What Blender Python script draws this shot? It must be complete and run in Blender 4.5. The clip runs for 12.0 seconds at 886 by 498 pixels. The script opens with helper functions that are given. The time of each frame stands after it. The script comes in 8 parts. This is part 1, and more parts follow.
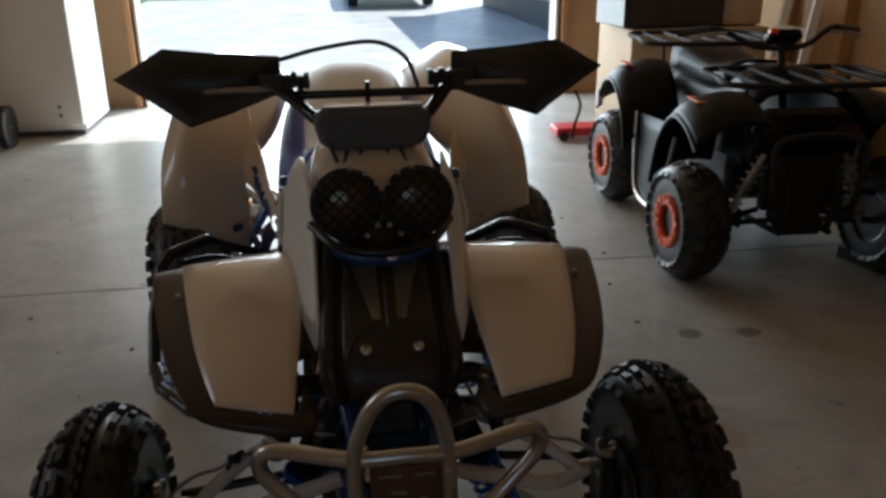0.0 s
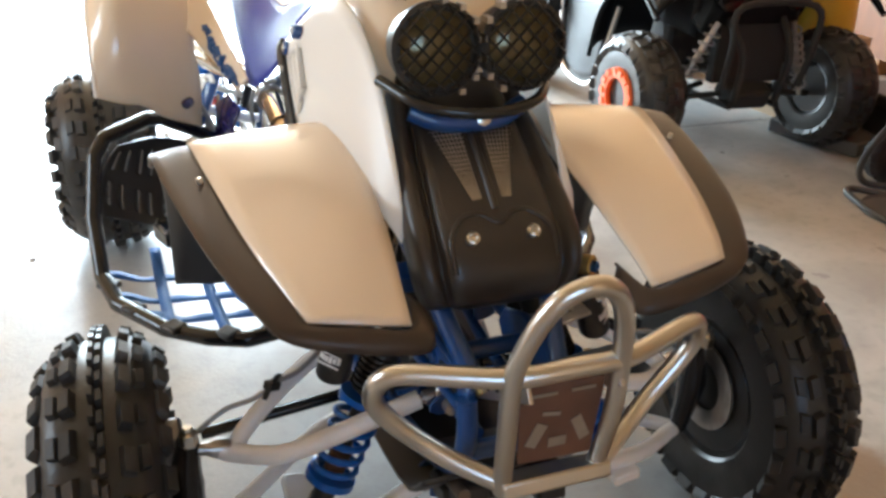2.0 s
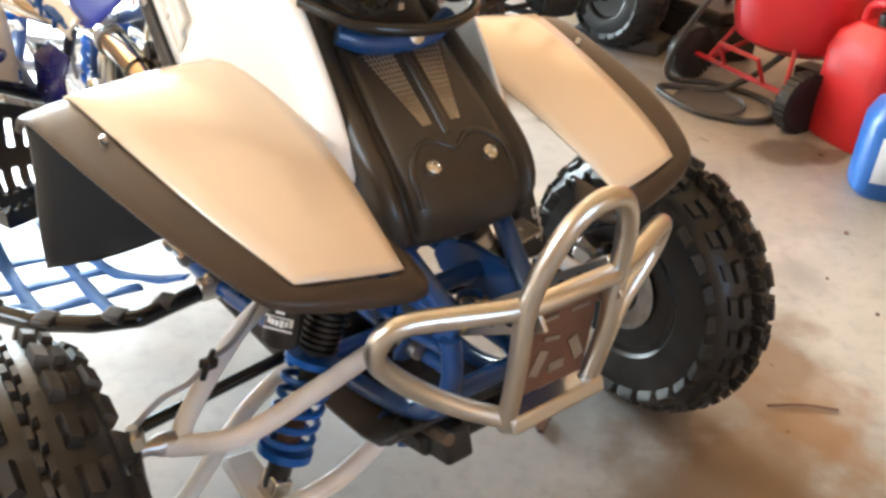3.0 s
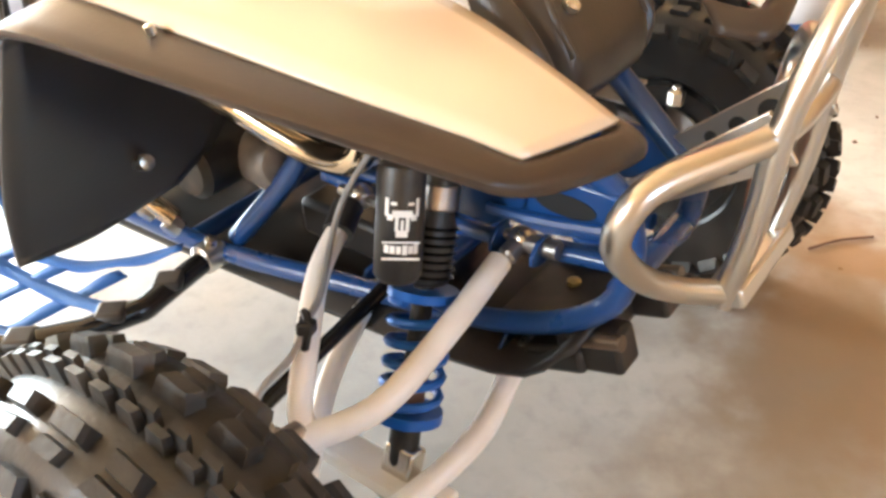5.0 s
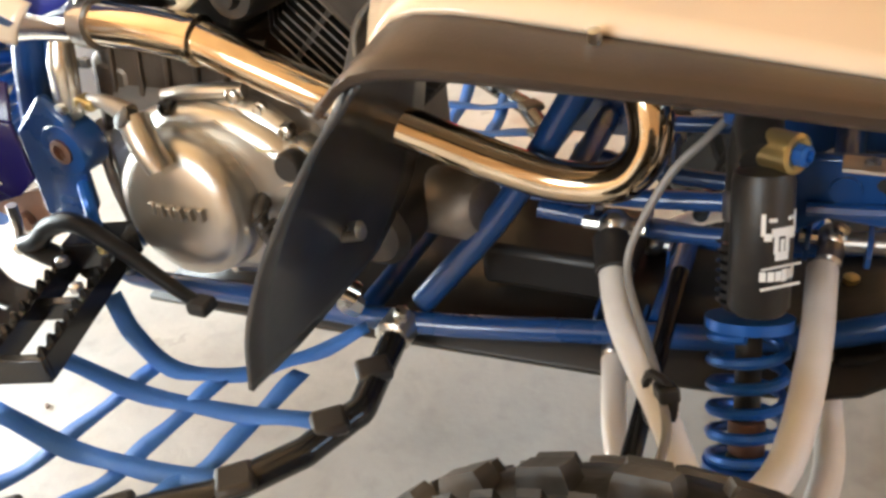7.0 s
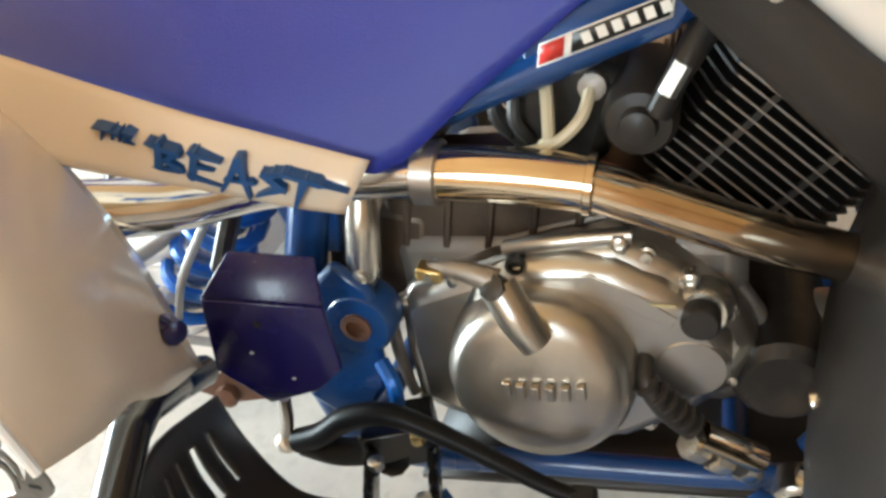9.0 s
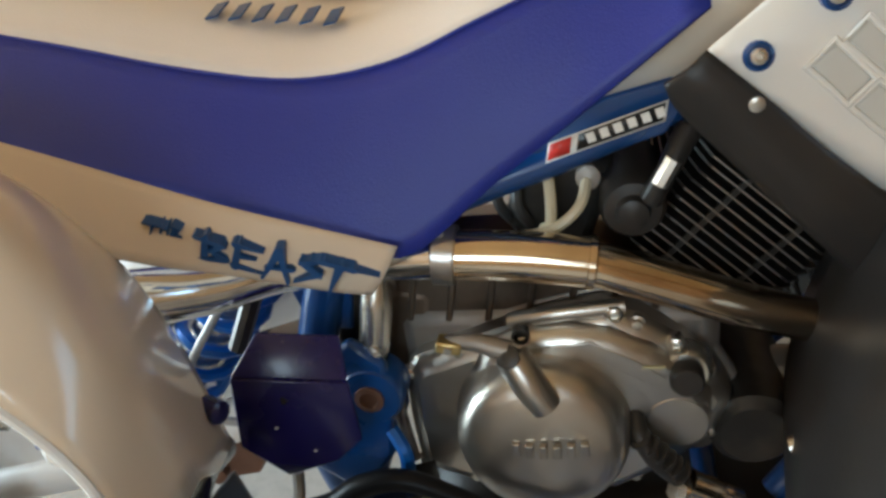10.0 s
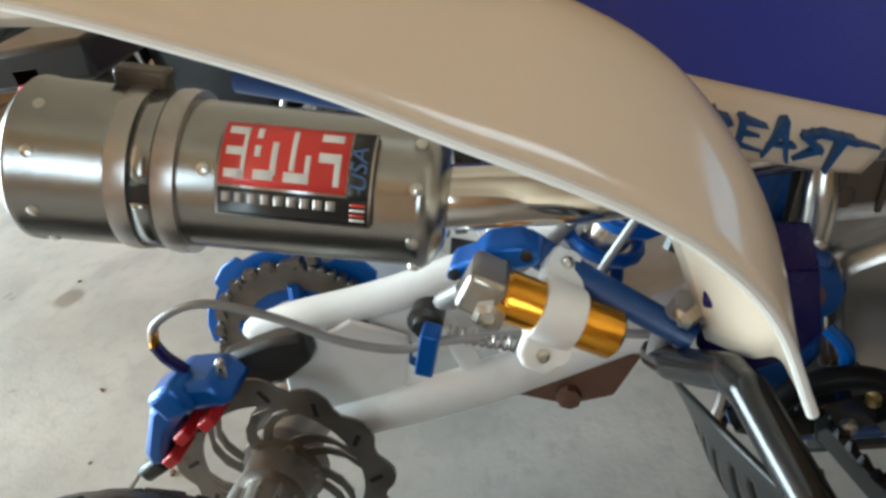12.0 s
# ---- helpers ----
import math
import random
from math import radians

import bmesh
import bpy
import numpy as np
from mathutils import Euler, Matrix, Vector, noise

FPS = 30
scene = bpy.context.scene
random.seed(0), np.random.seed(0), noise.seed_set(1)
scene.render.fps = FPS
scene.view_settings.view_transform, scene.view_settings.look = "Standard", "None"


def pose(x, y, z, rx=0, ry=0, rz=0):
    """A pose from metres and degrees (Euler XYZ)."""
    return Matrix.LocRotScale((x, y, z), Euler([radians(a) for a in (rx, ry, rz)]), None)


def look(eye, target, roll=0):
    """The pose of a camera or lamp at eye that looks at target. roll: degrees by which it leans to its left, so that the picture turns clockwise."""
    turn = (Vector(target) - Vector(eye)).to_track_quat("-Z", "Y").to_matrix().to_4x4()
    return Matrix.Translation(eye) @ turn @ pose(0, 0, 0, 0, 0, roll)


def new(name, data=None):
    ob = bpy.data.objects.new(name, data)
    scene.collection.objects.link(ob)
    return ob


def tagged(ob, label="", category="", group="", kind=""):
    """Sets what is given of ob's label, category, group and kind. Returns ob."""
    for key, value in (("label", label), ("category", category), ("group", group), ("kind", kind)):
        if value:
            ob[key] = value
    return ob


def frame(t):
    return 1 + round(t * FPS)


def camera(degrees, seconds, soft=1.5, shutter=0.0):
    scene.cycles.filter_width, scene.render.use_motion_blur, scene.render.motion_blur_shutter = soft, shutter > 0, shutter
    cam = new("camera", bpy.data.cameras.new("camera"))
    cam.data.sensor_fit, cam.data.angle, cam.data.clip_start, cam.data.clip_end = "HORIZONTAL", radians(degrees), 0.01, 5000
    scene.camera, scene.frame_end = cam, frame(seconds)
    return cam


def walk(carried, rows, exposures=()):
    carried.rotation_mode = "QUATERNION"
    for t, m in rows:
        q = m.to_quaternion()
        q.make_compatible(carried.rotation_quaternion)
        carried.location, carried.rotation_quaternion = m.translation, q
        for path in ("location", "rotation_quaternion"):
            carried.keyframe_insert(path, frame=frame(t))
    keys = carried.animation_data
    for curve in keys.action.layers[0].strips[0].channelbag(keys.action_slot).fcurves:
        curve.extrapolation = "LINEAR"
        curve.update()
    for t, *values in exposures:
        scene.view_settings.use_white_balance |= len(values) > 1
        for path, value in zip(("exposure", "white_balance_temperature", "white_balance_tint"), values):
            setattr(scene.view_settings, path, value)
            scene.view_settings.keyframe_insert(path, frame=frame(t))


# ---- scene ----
cam = camera(56.2, 12.0, 3.0)

PATH = [
    (0, (-0.095, -1.343, 1.317), (0.176, 0.51, 0.617), -0.5),
    (0.5, (-0.146, -1.249, 1.281), (0.117, 0.591, 0.542), -0.6),
    (1, (-0.235, -1.158, 1.256), (0.154, 0.655, 0.507), -0.1),
    (1.5, (-0.355, -1.14, 1.235), (0.053, 0.588, 0.313), -0.2),
    (2, (-0.422, -0.99, 1.162), (0.202, 0.67, 0.238), 2.3),
    (2.5, (-0.495, -0.896, 1.136), (0.327, 0.637, 0.149), 2.4),
    (3, (-0.586, -0.819, 1.111), (0.461, 0.53, 0.069), 2.8),
    (3.3, (-0.615, -0.775, 1.087), (0.479, 0.514, 0.018), 2.1),
    (3.5, (-0.629, -0.752, 1.065), (0.464, 0.534, -0.008), 2.4),
    (3.7, (-0.641, -0.724, 1.053), (0.411, 0.583, -0.037), 1.3),
    (5.3, (-0.751, -0.405, 0.911), (0.606, 0.529, -0.223), -2.7),
    (5.5, (-0.766, -0.368, 0.905), (0.616, 0.535, -0.223), -2.8),
    (6, (-0.799, -0.268, 0.888), (0.589, 0.65, -0.221), -5.1),
    (6.3, (-0.81, -0.186, 0.887), (0.609, 0.70, -0.206), -6.2),
    (6.5, (-0.809, -0.134, 0.883), (0.608, 0.745, -0.222), -6.8),
    (6.7, (-0.812, -0.092, 0.883), (0.62, 0.747, -0.233), -6.9),
    (8.3, (-0.807, 0.264, 0.876), (0.748, 0.967, -0.166), -11.5),
    (8.5, (-0.795, 0.33, 0.883), (0.763, 1.031, -0.158), -12.1),
    (9, (-0.78, 0.443, 0.944), (0.802, 1.105, -0.086), -11.6),
    (9.5, (-0.816, 0.466, 0.987), (0.848, 0.984, 0.005), -9.2),
    (9.7, (-0.825, 0.491, 1.009), (0.865, 0.952, 0.042), -9.0),
    (10, (-0.858, 0.528, 1.011), (0.857, 0.945, 0.069), -8.8),
    (10.5, (-0.906, 0.591, 1.011), (0.788, 1.027, 0.041), -10.3),
    (11, (-0.917, 0.688, 0.983), (0.781, 1.162, 0.039), -10.7),
    (11.5, (-0.904, 0.835, 0.973), (0.778, 1.351, 0.021), -11.7),
    (11.8, (-0.917, 0.889, 0.978), (0.757, 1.418, 0.021), -12.6),
    (12, (-0.938, 0.917, 0.988), (0.737, 1.44, 0.028), -13.6),
]

walk(cam, [(t, look(e, a, r)) for t, e, a, r in PATH],
     [(0.0, 0.32, 6000, 3), (0.4, 1.15, 5850, 2), (0.8, 2.0, 5700, 1), (1.2, 2.45, 5650, 1), (1.6, 2.62, 5700, 1), (2.0, 3.2, 5750, 1), (2.4, 3.35, 5850, 1), (3.0, 3.85, 6000, 2), (3.7, 3.85, 6050, 2), (5.4, 4.5, 6400, 4),
      (6.7, 4.0, 6550, 4), (8.3, 3.2, 6550, 2), (9.0, 3.28, 6100, -1), (9.5, 3.05, 5800, -4), (10.0, 2.33, 5780, -3), (10.5, 2.68, 5780, -2), (11.0, 2.8, 5780, -3), (11.5, 2.4, 5750, -5), (12.0, 1.97, 5720, -4)])

# ---- world and lights ----
world = bpy.data.worlds.new("sky_world")
scene.world = world
world.use_nodes = True
wn = world.node_tree.nodes
sky = wn.new("ShaderNodeTexSky")
sky.sky_type, sky.sun_disc = "NISHITA", False
sky.sun_elevation, sky.sun_rotation = radians(49), radians(36)
wn["Background"].inputs[1].default_value = 0.15
world.node_tree.links.new(sky.outputs[0], wn["Background"].inputs[0])

sun = new("sun", bpy.data.lights.new("sun", "SUN"))
sun.data.energy, sun.data.angle, sun.data.color = 5.0, radians(0.5), (1.0, 0.95, 0.88)
sun.matrix_world = look((0.59 * 6.5, 0.81 * 6.5, 7.5), (0, 0, 0))


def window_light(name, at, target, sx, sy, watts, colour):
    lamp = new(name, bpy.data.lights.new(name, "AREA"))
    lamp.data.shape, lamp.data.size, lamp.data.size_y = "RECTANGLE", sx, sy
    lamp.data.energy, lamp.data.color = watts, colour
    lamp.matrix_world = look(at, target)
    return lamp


window_light("sky_door_light", (0.2, 6.1, 1.1), (0.2, 0, 0.5), 3.2, 2.0, 132, (0.90, 0.96, 1.0))
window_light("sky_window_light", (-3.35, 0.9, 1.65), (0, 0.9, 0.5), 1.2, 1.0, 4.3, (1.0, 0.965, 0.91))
# added fill on the quad's front; warm tint stands for bounce off wood
window_light("added_back_fill_light", (-0.9, -3.4, 1.75), (-0.2, 0, 0.3), 1.5, 0.9, 0.16, (1.0, 0.84, 0.64))


# ---- materials ----
def shader(name):
    m = bpy.data.materials.new(name)
    m.use_nodes = True
    return m, m.node_tree.nodes, m.node_tree.links, m.node_tree.nodes["Principled BSDF"]


def surface(name, base, rough=0.5, metal=0.0, vary=0.12, scale=6.0, bump=0.0, bump_scale=80.0, coat=0.0,
            dirt=None, dirt_amount=0.0, dirt_scale=3.0, stretch=(1, 1, 1), rough_vary=0.025, random=0.0):
    """A surface with broad and fine variation, grain relief and patchy dirt."""
    m, n, l, b = shader(name)
    tc = n.new("ShaderNodeTexCoord")
    mp = n.new("ShaderNodeMapping")
    mp.inputs["Scale"].default_value = stretch
    l.new(tc.outputs["Object"], mp.inputs[0])
    big = n.new("ShaderNodeTexNoise")
    big.inputs["Scale"].default_value, big.inputs["Detail"].default_value = scale, 6
    fine = n.new("ShaderNodeTexNoise")
    fine.inputs["Scale"].default_value, fine.inputs["Detail"].default_value = bump_scale, 4
    for t in (big, fine):
        l.new(mp.outputs[0], t.inputs["Vector"])
    ramp = n.new("ShaderNodeMapRange")
    ramp.inputs["To Min"].default_value, ramp.inputs["To Max"].default_value = 1 - vary, 1 + vary
    l.new(big.outputs[0], ramp.inputs["Value"])
    mul = n.new("ShaderNodeVectorMath")
    mul.operation = "SCALE"
    mul.inputs[0].default_value = base
    l.new(ramp.outputs[0], mul.inputs["Scale"])
    colour = mul.outputs[0]
    if random:
        oi = n.new("ShaderNodeObjectInfo")
        rr = n.new("ShaderNodeMapRange")
        rr.inputs["To Min"].default_value, rr.inputs["To Max"].default_value = 1 - random, 1 + random
        l.new(oi.outputs["Random"], rr.inputs["Value"])
        m2 = n.new("ShaderNodeVectorMath")
        m2.operation = "SCALE"
        l.new(colour, m2.inputs[0])
        l.new(rr.outputs[0], m2.inputs["Scale"])
        colour = m2.outputs[0]
    if dirt:
        dn = n.new("ShaderNodeTexNoise")
        dn.inputs["Scale"].default_value, dn.inputs["Detail"].default_value = dirt_scale, 3
        l.new(mp.outputs[0], dn.inputs["Vector"])
        dr = n.new("ShaderNodeMapRange")
        dr.inputs["From Min"].default_value, dr.inputs["From Max"].default_value = 0.5, 0.72
        dr.inputs["To Max"].default_value = dirt_amount
        l.new(dn.outputs[0], dr.inputs["Value"])
        mix = n.new("ShaderNodeMix")
        mix.data_type = "RGBA"
        l.new(dr.outputs[0], mix.inputs["Factor"])
        l.new(colour, mix.inputs["A"])
        mix.inputs["B"].default_value = (*dirt, 1)
        colour = mix.outputs["Result"]
    l.new(colour, b.inputs["Base Color"])
    rg = n.new("ShaderNodeMapRange")
    rg.inputs["To Min"].default_value, rg.inputs["To Max"].default_value = max(0.02, rough - rough_vary), min(1, rough + rough_vary)
    l.new(big.outputs[0], rg.inputs["Value"])
    l.new(rg.outputs[0], b.inputs["Roughness"])
    b.inputs["Metallic"].default_value, b.inputs["Coat Weight"].default_value = metal, coat
    if bump:
        bm_ = n.new("ShaderNodeBump")
        bm_.inputs["Strength"].default_value, bm_.inputs["Distance"].default_value = bump, 0.002
        l.new(fine.outputs[0], bm_.inputs["Height"])
        l.new(bm_.outputs[0], b.inputs["Normal"])
    return m


def glow(name, colour, strength):
    m, n, l, b = shader(name)
    b.inputs["Base Color"].default_value = (*colour, 1)
    b.inputs["Emission Color"].default_value, b.inputs["Emission Strength"].default_value = (*colour, 1), strength
    return m


# white plastic; the tan in its base colour is warm room light
WHITE_PLASTIC = surface("warm_lit_white_plastic", (0.745, 0.615, 0.465), 0.2, vary=0.05, scale=3, bump=0.02, bump_scale=300, coat=0.35, dirt=(0.45, 0.34, 0.23), dirt_amount=0.15)
WHITE_PANEL = surface("white_panel_plastic", (0.82, 0.80, 0.76), 0.35, vary=0.04, scale=3, bump=0.05, bump_scale=300)
BLACK_PLASTIC = surface("black_plastic", (0.022, 0.02, 0.019), 0.38, vary=0.3, scale=5, bump=0.15, bump_scale=400, dirt=(0.09, 0.075, 0.06), dirt_amount=0.35)
FLARE_BLACK = surface("flare_black_plastic", (0.05, 0.035, 0.026), 0.34, vary=0.2, scale=4, bump=0.1, bump_scale=400)
FLAP_BLACK = surface("satin_flap_plastic", (0.028, 0.028, 0.03), 0.3, vary=0.25, scale=5, bump=0.08, bump_scale=200, dirt=(0.09, 0.085, 0.08), dirt_amount=0.3)
BLACK_PAINT = surface("black_tube_paint", (0.010, 0.010, 0.011), 0.2, vary=0.3, scale=10, bump=0.05, dirt=(0.05, 0.045, 0.04), dirt_amount=0.2, dirt_scale=12)
BLUE_PAINT = surface("blue_frame_paint", (0.010, 0.055, 0.20), 0.28, vary=0.08, scale=12, bump=0.03, coat=0.3, dirt=(0.02, 0.03, 0.06), dirt_amount=0.15, dirt_scale=5)
BLUE_ANOD = surface("blue_anodised", (0.011, 0.105, 0.42), 0.3, metal=0.25, vary=0.06, scale=10, bump=0.03)
PURPLE_BLUE = surface("deep_blue_powder_coat", (0.008, 0.005, 0.080), 0.27, vary=0.15, scale=8, coat=0.15, bump=0.01)
SEAT_BLUE = surface("blue_seat_vinyl", (0.018, 0.031, 0.29), 0.45, vary=0.12, scale=5, bump=0.25, bump_scale=500)
SEAT_WHITE = surface("white_seat_vinyl", (0.80, 0.75, 0.71), 0.5, vary=0.05, scale=5, bump=0.25, bump_scale=500)
STRAP_BLUE = surface("blue_nylon_webbing", (0.022, 0.12, 0.42), 0.6, vary=0.25, scale=15, bump=0.4, bump_scale=500)
STEEL_TUBE = surface("satin_silver_tube", (0.60, 0.58, 0.54), 0.30, metal=1.0, vary=0.1, scale=8, bump=0.03, bump_scale=120, dirt=(0.42, 0.33, 0.24), dirt_amount=0.08, dirt_scale=4)
ALU = surface("polished_aluminium", (0.63, 0.595, 0.53), 0.27, metal=0.92, vary=0.08, scale=9, bump=0.04, bump_scale=60, dirt=(0.48, 0.40, 0.30), dirt_amount=0.35, dirt_scale=7)
STAINLESS = surface("clean_stainless", (0.72, 0.69, 0.65), 0.13, metal=1.0, vary=0.1, scale=6, bump=0.02, bump_scale=60, dirt=(0.45, 0.33, 0.22), dirt_amount=0.3, dirt_scale=8, rough_vary=0.04)
ALU_SATIN = surface("dulled_aluminium", (0.52, 0.49, 0.44), 0.31, metal=0.95, vary=0.14, scale=12, bump=0.10, bump_scale=45, dirt=(0.36, 0.30, 0.22), dirt_amount=0.5, dirt_scale=10)
CHAIN_STEEL = surface("oily_chain_steel", (0.16, 0.14, 0.12), 0.42, metal=0.8, vary=0.3, scale=60, dirt=(0.05, 0.04, 0.03), dirt_amount=0.5, dirt_scale=30)
GREY_INSERT = surface("pale_grey_plastic", (0.62, 0.61, 0.57), 0.5, vary=0.08, scale=12, bump=0.1, bump_scale=200)
STRAW = surface("straw_mark", (0.55, 0.50, 0.30), 0.6, vary=0.2, scale=40)
NOSE_BLACK = surface("worn_black_nose_plastic", (0.026, 0.021, 0.018), 0.36, vary=0.35, scale=7, bump=0.15, bump_scale=300, dirt=(0.10, 0.08, 0.06), dirt_amount=0.4)
YELLOW_PLASTIC = surface("yellow_plastic", (0.62, 0.40, 0.03), 0.4, vary=0.15, scale=5, bump=0.05)
ALU_RAW = surface("cast_aluminium", (0.32, 0.29, 0.26), 0.48, metal=0.75, vary=0.2, scale=14, bump=0.3, bump_scale=200, dirt=(0.07, 0.05, 0.04), dirt_amount=0.6, dirt_scale=12)
# dark brown holds the shade that lies on the case below the pipe
CAST_BROWN = surface("shadow_brown_cast_alloy", (0.13, 0.10, 0.075), 0.42, metal=0.6, vary=0.3, scale=18, bump=0.3, bump_scale=200, dirt=(0.03, 0.02, 0.015), dirt_amount=0.7, dirt_scale=14)
CHROME = surface("heat_tinted_stainless", (0.66, 0.545, 0.40), 0.12, metal=1.0, vary=0.22, scale=7, bump=0.03, bump_scale=60, dirt=(0.30, 0.15, 0.06), dirt_amount=0.55, dirt_scale=9, rough_vary=0.05)
BRUSHED = surface("brushed_stainless", (0.37, 0.365, 0.35), 0.24, metal=1.0, vary=0.07, scale=6, bump=0.05, bump_scale=60, stretch=(1, 1, 30), dirt=(0.34, 0.27, 0.2), dirt_amount=0.2, rough_vary=0.05)
STEEL = surface("plain_steel", (0.48, 0.45, 0.42), 0.32, metal=0.95, vary=0.2, scale=25, bump=0.1, dirt=(0.15, 0.1, 0.07), dirt_amount=0.5, dirt_scale=25)
DISC_STEEL = surface("browned_disc_steel", (0.26, 0.235, 0.21), 0.36, metal=0.9, vary=0.2, scale=25, bump=0.05, dirt=(0.10, 0.07, 0.05), dirt_amount=0.5, dirt_scale=16)
BOLT = surface("zinc_bolt", (0.62, 0.60, 0.55), 0.28, metal=1.0, vary=0.1, scale=60)
RUST = surface("rusty_brown_steel", (0.16, 0.08, 0.05), 0.6, metal=0.3, vary=0.3, scale=25, bump=0.3)
ENGINE_BLACK = surface("engine_black_paint", (0.022, 0.02, 0.018), 0.42, metal=0.2, vary=0.3, scale=20, bump=0.15, dirt=(0.1, 0.08, 0.06), dirt_amount=0.4, dirt_scale=20)
ARM_WHITE = surface("white_powder_coat", (0.84, 0.82, 0.79), 0.35, vary=0.06, scale=8, bump=0.05, dirt=(0.42, 0.33, 0.24), dirt_amount=0.35, dirt_scale=9)
GOLD = surface("gold_anodised", (0.80, 0.36, 0.03), 0.22, metal=0.9, vary=0.1, scale=20)
BRASS = surface("dull_brass", (0.58, 0.45, 0.20), 0.3, metal=0.9, vary=0.12, scale=20)
# pale patches are dust plus the carcass's reflected light, put into the colour
RUBBER = surface("tyre_rubber", (0.023, 0.022, 0.021), 0.36, vary=0.3, scale=12, bump=0.3, bump_scale=150, dirt=(0.16, 0.15, 0.14), dirt_amount=0.35, dirt_scale=5)
KNOB = surface("worn_tread_rubber", (0.026, 0.0245, 0.0235), 0.5, vary=0.3, scale=20, bump=0.35, bump_scale=150, dirt=(0.16, 0.145, 0.13), dirt_amount=0.4, dirt_scale=9)
RIM_BLACK = surface("black_rim", (0.012, 0.012, 0.012), 0.22, metal=0.3, vary=0.2, scale=15)
ORANGE = surface("orange_rim_ring", (0.85, 0.13, 0.015), 0.4, vary=0.12, scale=15, bump=0.05)
RED = surface("red_plastic", (0.62, 0.02, 0.03), 0.38, vary=0.1, scale=4, bump=0.1, dirt=(0.3, 0.05, 0.05), dirt_amount=0.3)
RED_PAINT = surface("red_painted_steel", (0.42, 0.02, 0.03), 0.35, vary=0.15, scale=12)
HOSE = surface("hose_rubber", (0.05, 0.047, 0.045), 0.5, vary=0.2, scale=20)
CREAM_HOSE = surface("aged_clear_hose", (0.62, 0.56, 0.40), 0.4, vary=0.1, scale=20)
GREY_HOSE = surface("braided_hose", (0.30, 0.29, 0.28), 0.42, metal=0.3, vary=0.15, scale=60, bump=0.3, bump_scale=400)
MATTE_BLACK = surface("matte_black_steel", (0.012, 0.012, 0.012), 0.75, vary=0.3, scale=10, bump=0.1)
QUAD_BLACK = surface("glossy_black_quad_plastic", (0.008, 0.008, 0.009), 0.4, vary=0.25, scale=6, bump=0.05, bump_scale=300, dirt=(0.03, 0.027, 0.024), dirt_amount=0.3)
DECAL_BLACK = surface("decal_black", (0.015, 0.015, 0.015), 0.35, vary=0.1)
for m_, level in ((QUAD_BLACK, 0.1), (BLACK_PLASTIC, 0.35), (FLARE_BLACK, 0.3), (KNOB, 0.35), (RUBBER, 0.4)):
    m_.node_tree.nodes["Principled BSDF"].inputs["Specular IOR Level"].default_value = level
DECAL_RED = surface("decal_red", (0.66, 0.05, 0.04), 0.35, vary=0.06)
DECAL_WHITE = surface("decal_white", (0.8, 0.79, 0.76), 0.35, vary=0.04)
DECAL_BLUE = surface("decal_blue", (0.010, 0.065, 0.21), 0.4, vary=0.15, scale=30)
WHITE_ENAMEL = surface("white_enamel", (0.74, 0.73, 0.70), 0.3, vary=0.04, scale=3, dirt=(0.5, 0.46, 0.4), dirt_amount=0.2)
GREY_PLASTIC = surface("grey_plastic", (0.10, 0.10, 0.105), 0.45, vary=0.2, scale=6, bump=0.1)
LAMP_GLASS = surface("lamp_lens", (0.09, 0.066, 0.028), 0.16, metal=0.4, vary=0.3, scale=30)
WOOD = surface("pine_stud", (0.40, 0.21, 0.09), 0.6, vary=0.25, scale=5, bump=0.2, bump_scale=60, stretch=(8, 8, 0.8), random=0.15)
PLY = surface("plywood_sheet", (0.40, 0.25, 0.13), 0.6, vary=0.25, scale=2.5, bump=0.15, bump_scale=60, stretch=(1, 6, 1))
CEIL_WOOD = surface("ceiling_plywood", (0.52, 0.33, 0.17), 0.65, vary=0.2, scale=2, bump=0.15, stretch=(1, 5, 1))
SIDING = surface("pale_siding", (0.55, 0.56, 0.60), 0.5, vary=0.08, scale=3)
GRASS = surface("lawn", (0.07, 0.16, 0.03), 0.8, vary=0.5, scale=20, bump=0.8, bump_scale=60)
CARDBOARD = surface("cardboard", (0.42, 0.30, 0.19), 0.7, vary=0.15, scale=6)
TEAL_PLASTIC = surface("blue_jug_plastic", (0.03, 0.13, 0.45), 0.35, vary=0.15, scale=8)


